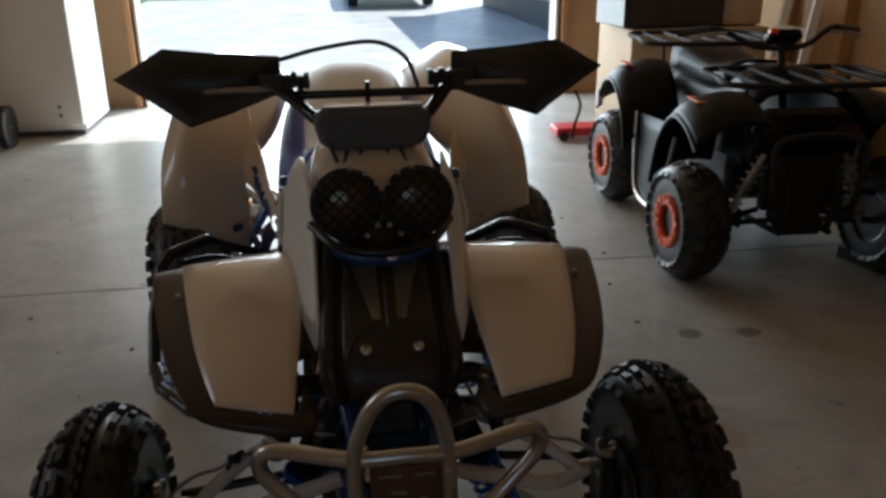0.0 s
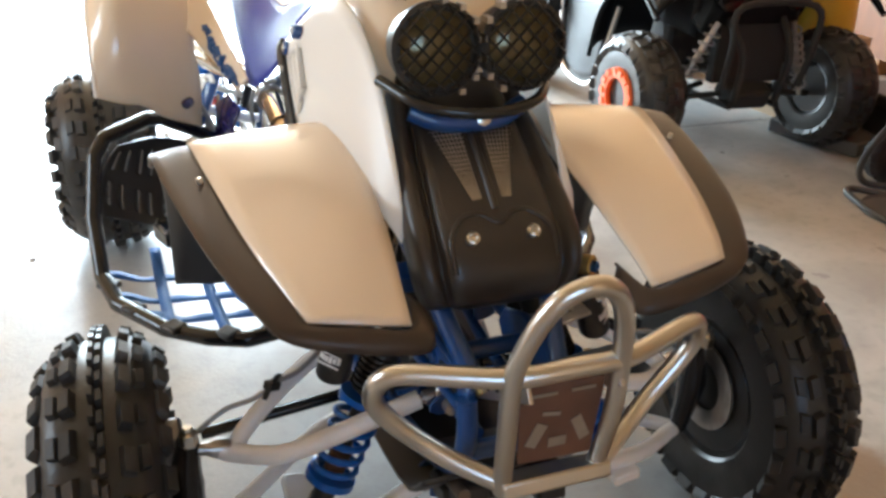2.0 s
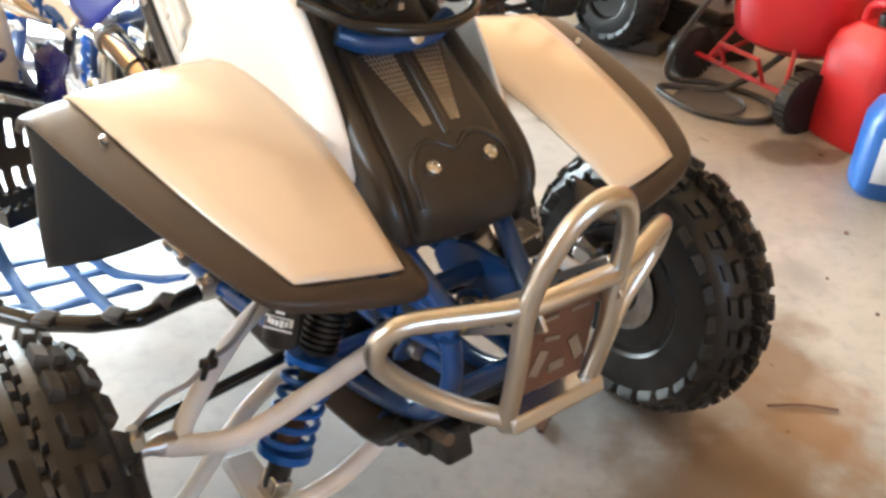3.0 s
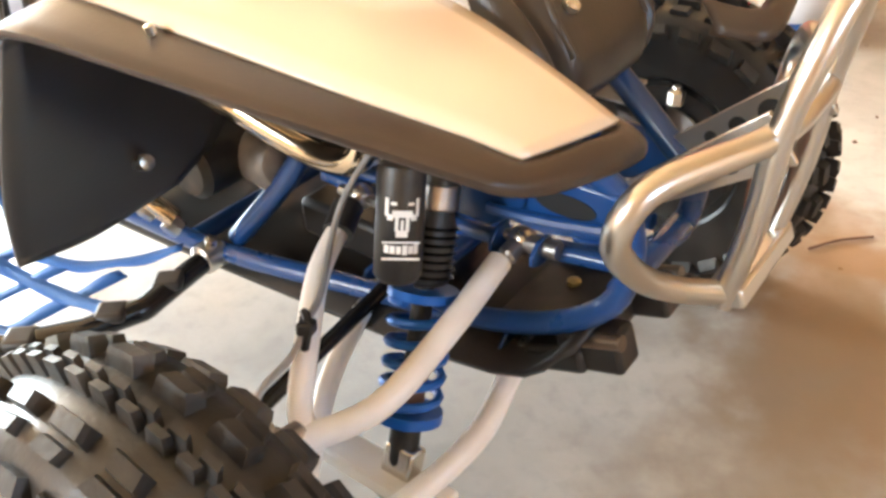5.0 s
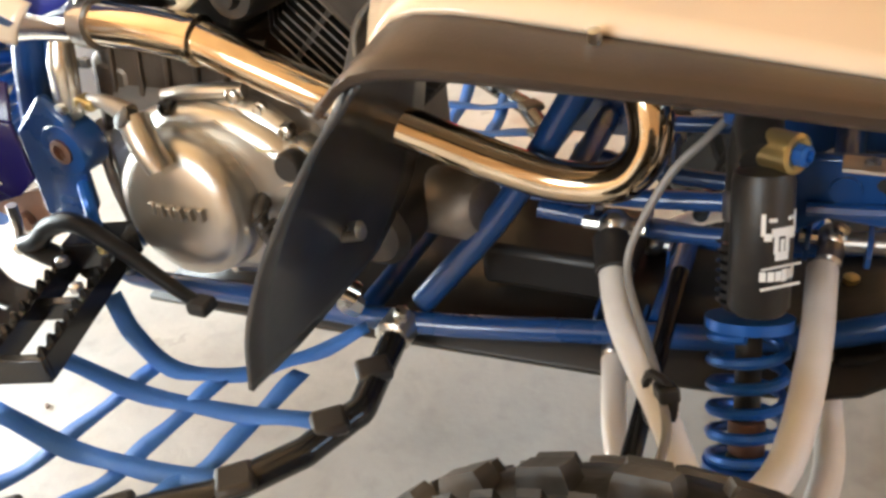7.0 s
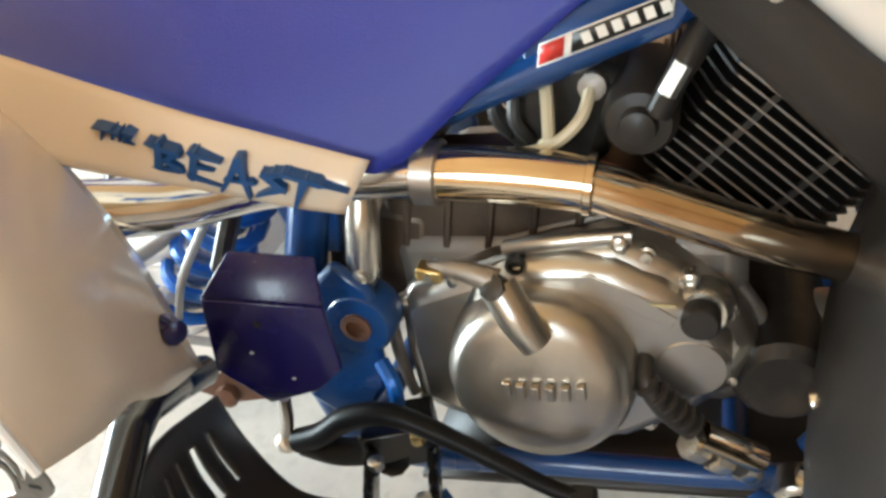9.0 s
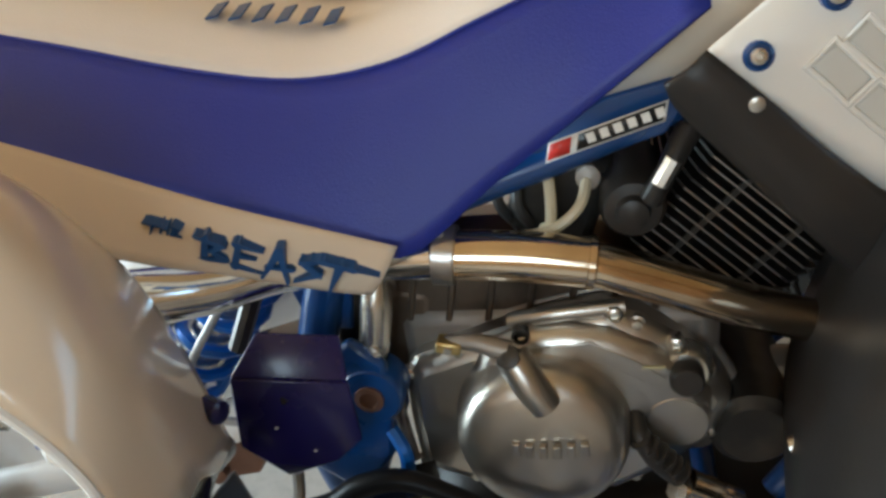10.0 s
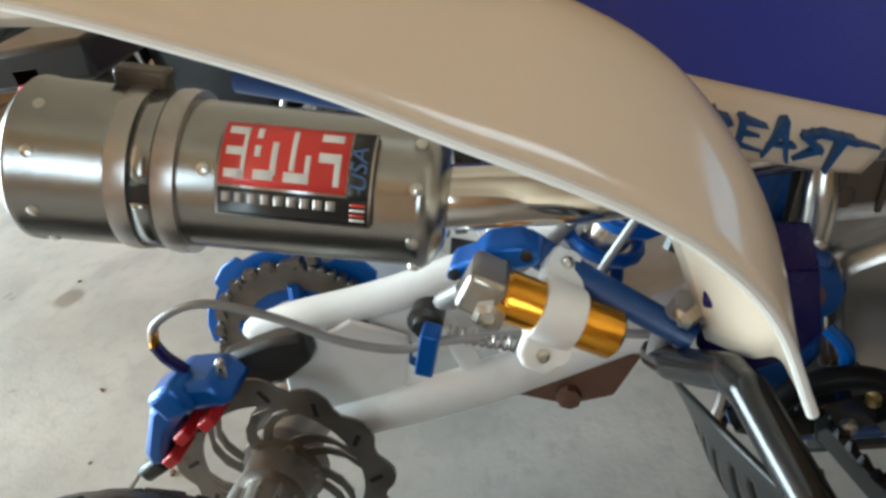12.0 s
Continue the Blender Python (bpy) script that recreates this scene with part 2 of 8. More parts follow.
def concrete_material(name, tone, stains):
    m, n, l, b = shader(name)
    tc = n.new("ShaderNodeTexCoord")

    def noise_tex(scale, detail=8, dist=0.0):
        t = n.new("ShaderNodeTexNoise")
        t.inputs["Scale"].default_value, t.inputs["Detail"].default_value, t.inputs["Distortion"].default_value = scale, detail, dist
        l.new(tc.outputs["Object"], t.inputs["Vector"])
        return t.outputs[0]

    def ranged(v, a, b_, c, d):
        r = n.new("ShaderNodeMapRange")
        for k, x in zip(("From Min", "From Max", "To Min", "To Max"), (a, b_, c, d)):
            r.inputs[k].default_value = x
        l.new(v, r.inputs["Value"])
        return r.outputs[0]

    def mixed(f, a, c):
        x = n.new("ShaderNodeMix")
        x.data_type = "RGBA"
        l.new(f, x.inputs["Factor"])
        l.new(a, x.inputs["A"])
        x.inputs["B"].default_value = (*c, 1)
        return x.outputs["Result"]

    base = n.new("ShaderNodeVectorMath")
    base.operation = "SCALE"
    base.inputs[0].default_value = tone
    l.new(ranged(noise_tex(1.3), 0.3, 0.7, 0.74, 1.18), base.inputs["Scale"])
    col = mixed(ranged(noise_tex(4.5, 10, 0.6), 0.50, 0.72, 0, 0.6), base.outputs[0], tuple(c * 0.62 for c in tone))
    col = mixed(ranged(noise_tex(28, 6), 0.5, 0.75, 0, 0.55), col, tuple(c * 0.66 for c in tone))
    col = mixed(ranged(noise_tex(2.2, 8, 1.2), 0.52, 0.72, 0, 0.5), col, tuple(min(1, c * 1.3) for c in tone))
    for (x, y, sx, sy, c, amount) in stains:
        mp = n.new("ShaderNodeMapping")
        mp.inputs["Location"].default_value = (-x / sx, -y / sy, 0)
        mp.inputs["Scale"].default_value = (1 / sx, 1 / sy, 0)
        l.new(tc.outputs["Object"], mp.inputs[0])
        wob = n.new("ShaderNodeTexNoise")
        wob.inputs["Scale"].default_value, wob.inputs["Detail"].default_value = 9, 5
        l.new(tc.outputs["Object"], wob.inputs["Vector"])
        ln = n.new("ShaderNodeVectorMath")
        ln.operation = "LENGTH"
        l.new(mp.outputs[0], ln.inputs[0])
        ad = n.new("ShaderNodeMath")
        ad.operation = "MULTIPLY_ADD"
        l.new(wob.outputs[0], ad.inputs[0])
        ad.inputs[1].default_value = 1.1
        l.new(ln.outputs["Value"], ad.inputs[2])
        col = mixed(ranged(ad.outputs[0], 1.25, 1.6, amount, 0), col, c)
    l.new(col, b.inputs["Base Color"])
    l.new(ranged(noise_tex(9), 0.3, 0.7, 0.27, 0.50), b.inputs["Roughness"])
    bp = n.new("ShaderNodeBump")
    bp.inputs["Strength"].default_value, bp.inputs["Distance"].default_value = 0.25, 0.003
    l.new(noise_tex(90, 6), bp.inputs["Height"])
    l.new(bp.outputs[0], b.inputs["Normal"])
    return m


OIL = (0.10, 0.075, 0.05)
RUSTY = (0.26, 0.14, 0.06)
FLOOR_MAT = concrete_material("garage_concrete", (0.40, 0.39, 0.37), [
    (1.86, 0.50, 0.16, 0.10, OIL, 0.75), (1.96, 0.40, 0.10, 0.05, OIL, 0.65), (0.25, -0.48, 0.62, 0.34, (0.20, 0.165, 0.13), 0.62), (0.55, -0.85, 0.35, 0.12, (0.22, 0.19, 0.16), 0.5), (0.62, -0.30, 0.30, 0.10, RUSTY, 0.5),
    (0.85, -0.12, 0.10, 0.28, RUSTY, 0.5), (0.45, -0.45, 0.25, 0.12, RUSTY, 0.55), (0.42, -0.30, 0.26, 0.15, (0.20, 0.135, 0.08), 0.5), (0.74, -0.25, 0.06, 0.26, RUSTY, 0.6), (0.30, -0.62, 0.30, 0.15, (0.26, 0.20, 0.14), 0.4), (1.36, 1.13, 0.06, 0.04, OIL, 0.7),
    (1.15, 1.15, 0.05, 0.04, OIL, 0.7), (0.70, 2.50, 0.05, 0.05, OIL, 0.6), (0.95, 0.55, 0.10, 0.12, RUSTY, 0.45), (0.72, -0.10, 0.34, 0.16, (0.17, 0.11, 0.06), 0.6), (0.40, -0.36, 0.30, 0.14, (0.20, 0.15, 0.10), 0.55)])
DRIVE_MAT = concrete_material("driveway_concrete", (0.60, 0.59, 0.57), [])


# ---- mesh helpers ----
def V(*a):
    return np.array(a, float)


def spline(pts, per=6, closed=False):
    """Points of a Catmull-Rom curve through pts."""
    p = np.array(pts, float)
    if len(p) < 3 and not closed:
        return p
    if closed:
        ext = np.vstack([p[-1], p, p[0], p[1]])
        count = len(p)
    else:
        ext = np.vstack([2 * p[0] - p[1], p, 2 * p[-1] - p[-2]])
        count = len(p) - 1
    out = []
    for i in range(count):
        a, b, c, d = ext[i:i + 4]
        for k in range(per):
            t = k / per
            out.append(0.5 * (2 * b + (c - a) * t + (2 * a - 5 * b + 4 * c - d) * t * t + (3 * b - a - 3 * c + d) * t ** 3))
    if not closed:
        out.append(p[-1])
    return np.array(out)


def basis(axis):
    z = np.array(axis, float)
    z /= np.linalg.norm(z)
    h = V(0, 0, 1) if abs(z[2]) < 0.9 else V(0, 1, 0)
    x = np.cross(h, z)
    x /= np.linalg.norm(x)
    return x, np.cross(z, x), z


class Geo:
    """Vertices and faces gathered for one mesh."""

    def __init__(self):
        self.v, self.f = [], []

    def add(self, verts, faces):
        o = len(self.v)
        self.v += [tuple(map(float, p)) for p in verts]
        self.f += [tuple(i + o for i in f) for f in faces]
        return self

    def box(self, c, s, rot=None, taper=1.0):
        c, s = np.array(c, float), np.array(s, float) / 2
        R = np.array(Euler([radians(a) for a in rot]).to_matrix()) if rot else np.eye(3)
        pts = []
        for z in (-1, 1):
            k = taper if z > 0 else 1
            for x, y in ((-1, -1), (1, -1), (1, 1), (-1, 1)):
                pts.append(c + R @ (s * V(x * k, y * k, z)))
        return self.add(pts, [(3, 2, 1, 0), (4, 5, 6, 7), (0, 1, 5, 4), (1, 2, 6, 5), (2, 3, 7, 6), (3, 0, 4, 7)])

    def tube(self, pts, r, n=12, per=5, closed=False, flat=1.0, curve=True):
        p = spline(pts, per, closed) if curve else np.array(pts, float)
        m = len(p)
        rs = np.interp(np.linspace(0, 1, m), np.linspace(0, 1, len(r)), r) if hasattr(r, "__len__") else np.full(m, float(r))
        if closed:
            tang = np.roll(p, -1, 0) - np.roll(p, 1, 0)
        else:
            tang = np.gradient(p, axis=0)
        tang /= np.linalg.norm(tang, axis=1)[:, None] + 1e-12
        x, y, _ = basis(tang[0])
        verts = []
        for i in range(m):
            x = x - tang[i] * np.dot(x, tang[i])
            x /= np.linalg.norm(x) + 1e-12
            y = np.cross(tang[i], x)
            for k in range(n):
                a = 2 * math.pi * k / n
                verts.append(p[i] + rs[i] * (math.cos(a) * x + flat * math.sin(a) * y))
        faces = []
        last = m if closed else m - 1
        for i in range(last):
            j = (i + 1) % m
            for k in range(n):
                faces.append((i * n + k, i * n + (k + 1) % n, j * n + (k + 1) % n, j * n + k))
        if not closed:
            faces += [tuple(range(n - 1, -1, -1)), tuple((m - 1) * n + k for k in range(n))]
        return self.add(verts, faces)

    def rod(self, a, b, r, n=12, r2=None):
        return self.tube([a, b], [r, r if r2 is None else r2], n, curve=False)

    def lathe(self, o, axis, prof, n=24, closed=False):
        x, y, z = basis(axis)
        o = np.array(o, float)
        verts, m = [], len(prof)
        for r, h in prof:
            for k in range(n):
                a = 2 * math.pi * k / n
                verts.append(o + z * h + max(r, 1e-4) * (math.cos(a) * x + math.sin(a) * y))
        faces = []
        for i in range(m if closed else m - 1):
            j = (i + 1) % m
            for k in range(n):
                faces.append((i * n + k, i * n + (k + 1) % n, j * n + (k + 1) % n, j * n + k))
        if not closed:
            faces += [tuple(range(n - 1, -1, -1)), tuple((m - 1) * n + k for k in range(n))]
        return self.add(verts, faces)

    def ball(self, c, r, n=12):
        return self.lathe(c, (0, 0, 1), [(r * math.sin(math.pi * i / 8), -r * math.cos(math.pi * i / 8)) for i in range(9)], n)

    def plate(self, outline, axis, a, b):
        """A flat outline, given in the two other axes, between a and b along axis."""
        i = "xyz".index(axis)
        n = len(outline)
        pts = []
        for h in (a, b):
            for q in outline:
                p = list(q)
                p.insert(i, h)
                pts.append(p)
        faces = [tuple(range(n - 1, -1, -1)), tuple(range(n, 2 * n))]
        faces += [(k, (k + 1) % n, n + (k + 1) % n, n + k) for k in range(n)]
        return self.add(pts, faces)

    def sheet(self, rows, per_u=4, per_v=4, skip=None):
        """A smooth sheet through rows of points."""
        cols = [spline(r, per_v) for r in rows]
        grid = np.array([spline([c[j] for c in cols], per_u) for j in range(len(cols[0]))])
        a, b = grid.shape[:2]
        faces = [(i * b + j, i * b + j + 1, (i + 1) * b + j + 1, (i + 1) * b + j) for i in range(a - 1) for j in range(b - 1)
                 if not (skip and skip(i / (a - 1), j / (b - 1)))]
        return self.add(grid.reshape(-1, 3), faces)

    def coil(self, a, b, r, wire, turns, n=8):
        x, y, z = basis(np.array(b, float) - np.array(a, float))
        L = np.linalg.norm(np.array(b, float) - np.array(a, float))
        m = int(turns * 14)
        pts = [np.array(a, float) + z * L * i / m + r * (math.cos(2 * math.pi * turns * i / m) * x + math.sin(2 * math.pi * turns * i / m) * y) for i in range(m + 1)]
        return self.tube(pts, wire, n, curve=False)

    def mirrored(self):
        g = Geo()
        g.v = [(-x, y, z) for x, y, z in self.v]
        g.f = [tuple(reversed(f)) for f in self.f]
        return g


def part(name, g, mat, parent=None, label="", bevel=0.0, solid=0.0, smooth=40, sub=0):
    me = bpy.data.meshes.new(name)
    me.from_pydata(g.v, [], g.f)
    me.materials.append(mat)
    fix = bmesh.new()
    fix.from_mesh(me)
    bmesh.ops.recalc_face_normals(fix, faces=fix.faces)
    fix.to_mesh(me)
    fix.free()
    if smooth:
        me.shade_smooth()
        me.set_sharp_from_angle(angle=radians(smooth))
    ob = new(name, me)
    if solid:
        s = ob.modifiers.new("thickness", "SOLIDIFY")
        s.thickness, s.offset = solid, 0
    if bevel:
        b = ob.modifiers.new("edges", "BEVEL")
        b.width, b.segments, b.limit_method, b.angle_limit = bevel, 2, "ANGLE", radians(35)
    if parent:
        ob.parent = parent
        if parent.type == "EMPTY":
            ob.location = -parent.location
    if label:
        ob["label"] = label
    return ob


def pair(name, g, mat, parent, label="", **k):
    """The same part on both sides of the centre line."""
    return part(name, g, mat, parent, label, **k), part(name, g.mirrored(), mat, parent, label, **k)


def thing(name, at, label, category, group="", kind=""):
    e = new(name)
    e.location = at
    e.empty_display_size = 0.1
    return tagged(e, label, category, group, kind)


def words(name, text, at, right, up, size, mat, parent, shear=0.0, depth=0.0004, stretch=1.0, bold=0.0):
    """Lettering in the built-in font, lying in the plane of right and up."""
    c = bpy.data.curves.new(name, "FONT")
    c.body, c.size, c.shear, c.extrude = text, size, shear, depth
    c.offset = bold
    c.materials.append(mat)
    o = new(name, c)
    r = Vector(right).normalized()
    u = Vector(up)
    u = (u - r * u.dot(r)).normalized()
    w = r.cross(u)
    m = Matrix((r * stretch, u, w)).transposed().to_4x4()
    m.translation = Vector(at)
    if parent:
        o.parent = parent
        if parent.type == "EMPTY":
            m.translation -= parent.location
    o.matrix_basis = m
    return o


# ---- the garage ----
DOOR_Y, DOOR_L, DOOR_R, DOOR_H = 6.0, -1.55, 2.0, 2.15


def structure(name, g, mat, label, bevel=0.0):
    return tagged(part(name, g, mat, None, label, bevel=bevel), "", name.split("_")[0], kind="structure")


slabs = Geo()
for y0, y1 in ((-3.6, 1.90), (1.906, 5.998)):
    slabs.box((0.05, (y0 + y1) / 2, -0.06), (6.7, y1 - y0, 0.12))
structure("floor", slabs, FLOOR_MAT, "worn grey concrete garage floor with oil and rust stains", 0.003)
structure("driveway", Geo().box((0.5, 13.0, -0.075), (9.0, 13.98, 0.13)), DRIVE_MAT, "sunlit pale concrete driveway outside the garage")
structure("ground", Geo().box((0, 0, -0.25), (600, 600, 0.1)), GRASS, "mown green lawn round the house")

wall_west = Geo()
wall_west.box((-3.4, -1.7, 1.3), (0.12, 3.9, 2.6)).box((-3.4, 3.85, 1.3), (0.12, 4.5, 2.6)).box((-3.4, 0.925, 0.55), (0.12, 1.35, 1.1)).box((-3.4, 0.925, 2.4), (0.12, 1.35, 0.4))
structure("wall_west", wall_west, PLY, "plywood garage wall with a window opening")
structure("wall_east", Geo().box((3.45, 1.2, 1.3), (0.12, 9.8, 2.6)), PLY, "plywood garage wall behind wooden studs")
back = Geo()
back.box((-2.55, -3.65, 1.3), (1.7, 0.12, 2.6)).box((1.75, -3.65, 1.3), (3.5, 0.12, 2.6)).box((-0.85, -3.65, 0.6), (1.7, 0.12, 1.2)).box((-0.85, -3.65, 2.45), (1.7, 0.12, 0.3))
# opening in this unseen wall is added for the back fill lamp
structure("wall_south", back, PLY, "plywood garage wall with an added, unseen window opening")
front = Geo()
front.box(((-3.34 + DOOR_L) / 2, DOOR_Y + 0.06, 1.3), (DOOR_L + 3.34, 0.12, 2.6)).box(((3.39 + DOOR_R) / 2, DOOR_Y + 0.06, 1.3), (3.39 - DOOR_R, 0.12, 2.6))
front.box(((DOOR_L + DOOR_R) / 2, DOOR_Y + 0.06, (DOOR_H + 2.6) / 2), (DOOR_R - DOOR_L, 0.12, 2.6 - DOOR_H))
structure("wall_north", front, PLY, "plywood garage front wall with the wide open door")
structure("ceiling", Geo().box((0.02, 1.2, 2.66), (7.0, 10.0, 0.12)), CEIL_WOOD, "bare plywood garage ceiling")

studs = tagged(thing("wall_studs", (0, 0, 0), "bare pine studs on the garage walls", "stud"), kind="structure")
for x in (-1.60, -1.98, -2.4, -2.8, 2.06, 2.45, 2.85):
    part("stud", Geo().box((x, DOOR_Y - 0.045, 1.3), (0.045, 0.088, 2.598)), WOOD, studs, bevel=0.003)
for i in range(13):
    part("stud", Geo().box((3.345, -3.2 + i * 0.7, 1.3), (0.088, 0.045, 2.598)), WOOD, studs, bevel=0.003)
    if not (0.2 < -3.2 + i * 0.7 < 1.7):
        part("stud", Geo().box((-3.295, -3.2 + i * 0.7, 1.3), (0.088, 0.045, 2.598)), WOOD, studs, bevel=0.003)
trim = Geo()
trim.box((DOOR_L + 0.01, DOOR_Y + 0.04, 1.07), (0.02, 0.2, 2.14)).box((DOOR_R - 0.01, DOOR_Y + 0.04, 1.07), (0.02, 0.2, 2.14)).box((0.225, DOOR_Y + 0.04, DOOR_H - 0.01), (3.51, 0.2, 0.02))
structure("trim", trim, WHITE_ENAMEL, "white painted trim round the garage door")


def window(name, axis, c, w, h):
    e = thing(name, c, "white framed garage window with an area lamp before it", "window", kind="structure")
    for k in (-1, 0, 1):
        size = (0.06, 0.05, h) if axis == "x" else (0.05, 0.06, h)
        at = (c[0], c[1] + k * (w - 0.05) / 2, c[2]) if axis == "x" else (c[0] + k * (w - 0.05) / 2, c[1], c[2])
        part("mullion", Geo().box(at, size), WHITE_ENAMEL, e, bevel=0.003)
    for k in (-1, 1):
        size = (0.064, w, 0.05) if axis == "x" else (w, 0.064, 0.05)
        part("window_frame", Geo().box((c[0], c[1], c[2] + k * (h - 0.05) / 2), size), WHITE_ENAMEL, e, bevel=0.003)


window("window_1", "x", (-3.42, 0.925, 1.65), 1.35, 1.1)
# the south window is added out of view, to go with the fill
window("added_back_window", "y", (-0.85, -3.67, 1.75), 1.7, 1.1)


# ---- outside ----
def house():
    h = thing("house", (6.2, 12.5, 0), "pale grey house with lapped siding and a dark plinth", "house")
    part("plinth", Geo().box((6.2, 12.5, 0.15), (5.6, 8, 0.5)), GREY_PLASTIC, h)
    part("wall", Geo().box((6.24, 12.5, 2.0), (5.6, 7.96, 3.2)), SIDING, h)
    for i in range(22):
        part("siding_board", Geo().box((3.43, 12.5, 0.48 + i * 0.14), (0.03, 7.98, 0.13), (0, 7, 0)), SIDING, h)
    part("roof", Geo().plate([(3.0, 3.5), (9.4, 3.5), (6.2, 5.4)], "y", 8.2, 16.8), GREY_PLASTIC, h)


house()
car = thing("parked_car", (1.5, 18.3, 0), "dark car parked at the end of the driveway", "car")
part("body", Geo().box((1.5, 18.3, 0.55), (1.75, 4.2, 0.55)), BLACK_PLASTIC, car, bevel=0.12)
part("cabin", Geo().box((1.5, 18.5, 1.05), (1.5, 2.2, 0.5), taper=0.8), LAMP_GLASS, car, bevel=0.08)
for sx in (-0.8, 0.8):
    for sy in (-1.3, 1.3):
        part("wheel", Geo().lathe((1.5 + sx, 18.3 + sy, 0.31), (1, 0, 0), [(0.1, -0.1), (0.31, -0.1), (0.31, 0.1), (0.1, 0.1)], 20), RUBBER, car)
bucket = thing("plant_pot", (3.1, 9.2, 0), "pale round plant pot beside the house wall", "pot")
part("pot", Geo().lathe((3.1, 9.2, 0), (0, 0, 1), [(0.12, 0), (0.17, 0.3), (0.185, 0.3), (0.185, 0.34), (0.16, 0.34), (0.15, 0.1)], 20), CARDBOARD, bucket)


# ---- things along the walls ----
def fridge():
    f = thing("refrigerator", (-2.25, 5.25, 0), "plain white enamelled refrigerator beside the garage door", "refrigerator")
    part("cabinet", Geo().box((-2.25, 5.28, 0.9), (0.94, 0.72, 1.72)), WHITE_ENAMEL, f, bevel=0.012)
    part("door", Geo().box((-2.25, 4.895, 0.92), (0.935, 0.05, 1.68)), WHITE_ENAMEL, f, bevel=0.012)
    part("handle", Geo().box((-2.62, 4.855, 1.1), (0.03, 0.03, 0.4)), GREY_PLASTIC, f, bevel=0.006)
    part("plinth", Geo().box((-2.25, 5.28, 0.02), (0.9, 0.66, 0.04)), GREY_PLASTIC, f)
    for z in (0.16, 0.22):
        part("screw", Geo().lathe((-1.93, 4.87, z), (0, -1, 0), [(0.012, -0.005), (0.012, 0.006), (0.001, 0.008)], 10), GREY_PLASTIC, f)


fridge()


def wheel_parts(parent, c, R, w, rim_r, axis, spokes=0, tread=24, rim=RIM_BLACK, hub=GREY_PLASTIC):
    a = Geo().lathe(c, axis, [(rim_r, -w * 0.42), (R * 0.86, -w / 2), (R * 0.96, -w * 0.42), (R, -w * 0.3), (R, w * 0.3), (R * 0.96, w * 0.42), (R * 0.86, w / 2), (rim_r, w * 0.42)], 32)
    t = part("tyre", a, RUBBER, parent)
    x, y, z = basis(axis)
    g = Geo()
    for k in range(tread):
        an = 2 * math.pi * k / tread
        d = math.cos(an) * x + math.sin(an) * y
        s = -math.sin(an) * x + math.cos(an) * y
        p = np.array(c) + d * R
        h = 2 * math.pi * R / tread * 0.33
        pts = [p + d * q + s * u * h + z * v * w * 0.46 for q in (-0.01, R * 0.045) for u, v in ((-1, -1), (1, -1), (1, 1), (-1, 1))]
        g.add(pts, [(3, 2, 1, 0), (4, 5, 6, 7), (0, 1, 5, 4), (1, 2, 6, 5), (2, 3, 7, 6), (3, 0, 4, 7)])
    part("tread", g, KNOB, t)
    r = part("rim", Geo().lathe(c, axis, [(0.012, -w * 0.3), (rim_r * 0.5, -w * 0.25), (rim_r * 0.8, -w * 0.36), (rim_r * 1.02, -w * 0.42), (rim_r * 1.02, w * 0.42), (rim_r * 0.8, w * 0.36), (rim_r * 0.5, w * 0.25), (0.012, w * 0.3)], 28), rim, parent)
    return t, r


cart = thing("trolley", (-2.45, 4.6, 0), "black two-wheeled hand trolley standing by the refrigerator", "trolley")
for x in (-2.22, -2.62):
    wheel_parts(cart, (x, 4.62, 0.14), 0.14, 0.06, 0.085, (1, 0, 0), tread=20)
part("frame", Geo().tube([(-2.55, 4.66, 0.14), (-2.55, 4.72, 0.6), (-2.55, 4.8, 1.0), (-2.3, 4.8, 1.0), (-2.3, 4.72, 0.6), (-2.3, 4.66, 0.14)], 0.014), BLACK_PAINT, cart)
part("axle", Geo().rod((-2.65, 4.62, 0.14), (-2.19, 4.62, 0.14), 0.01), STEEL, cart)


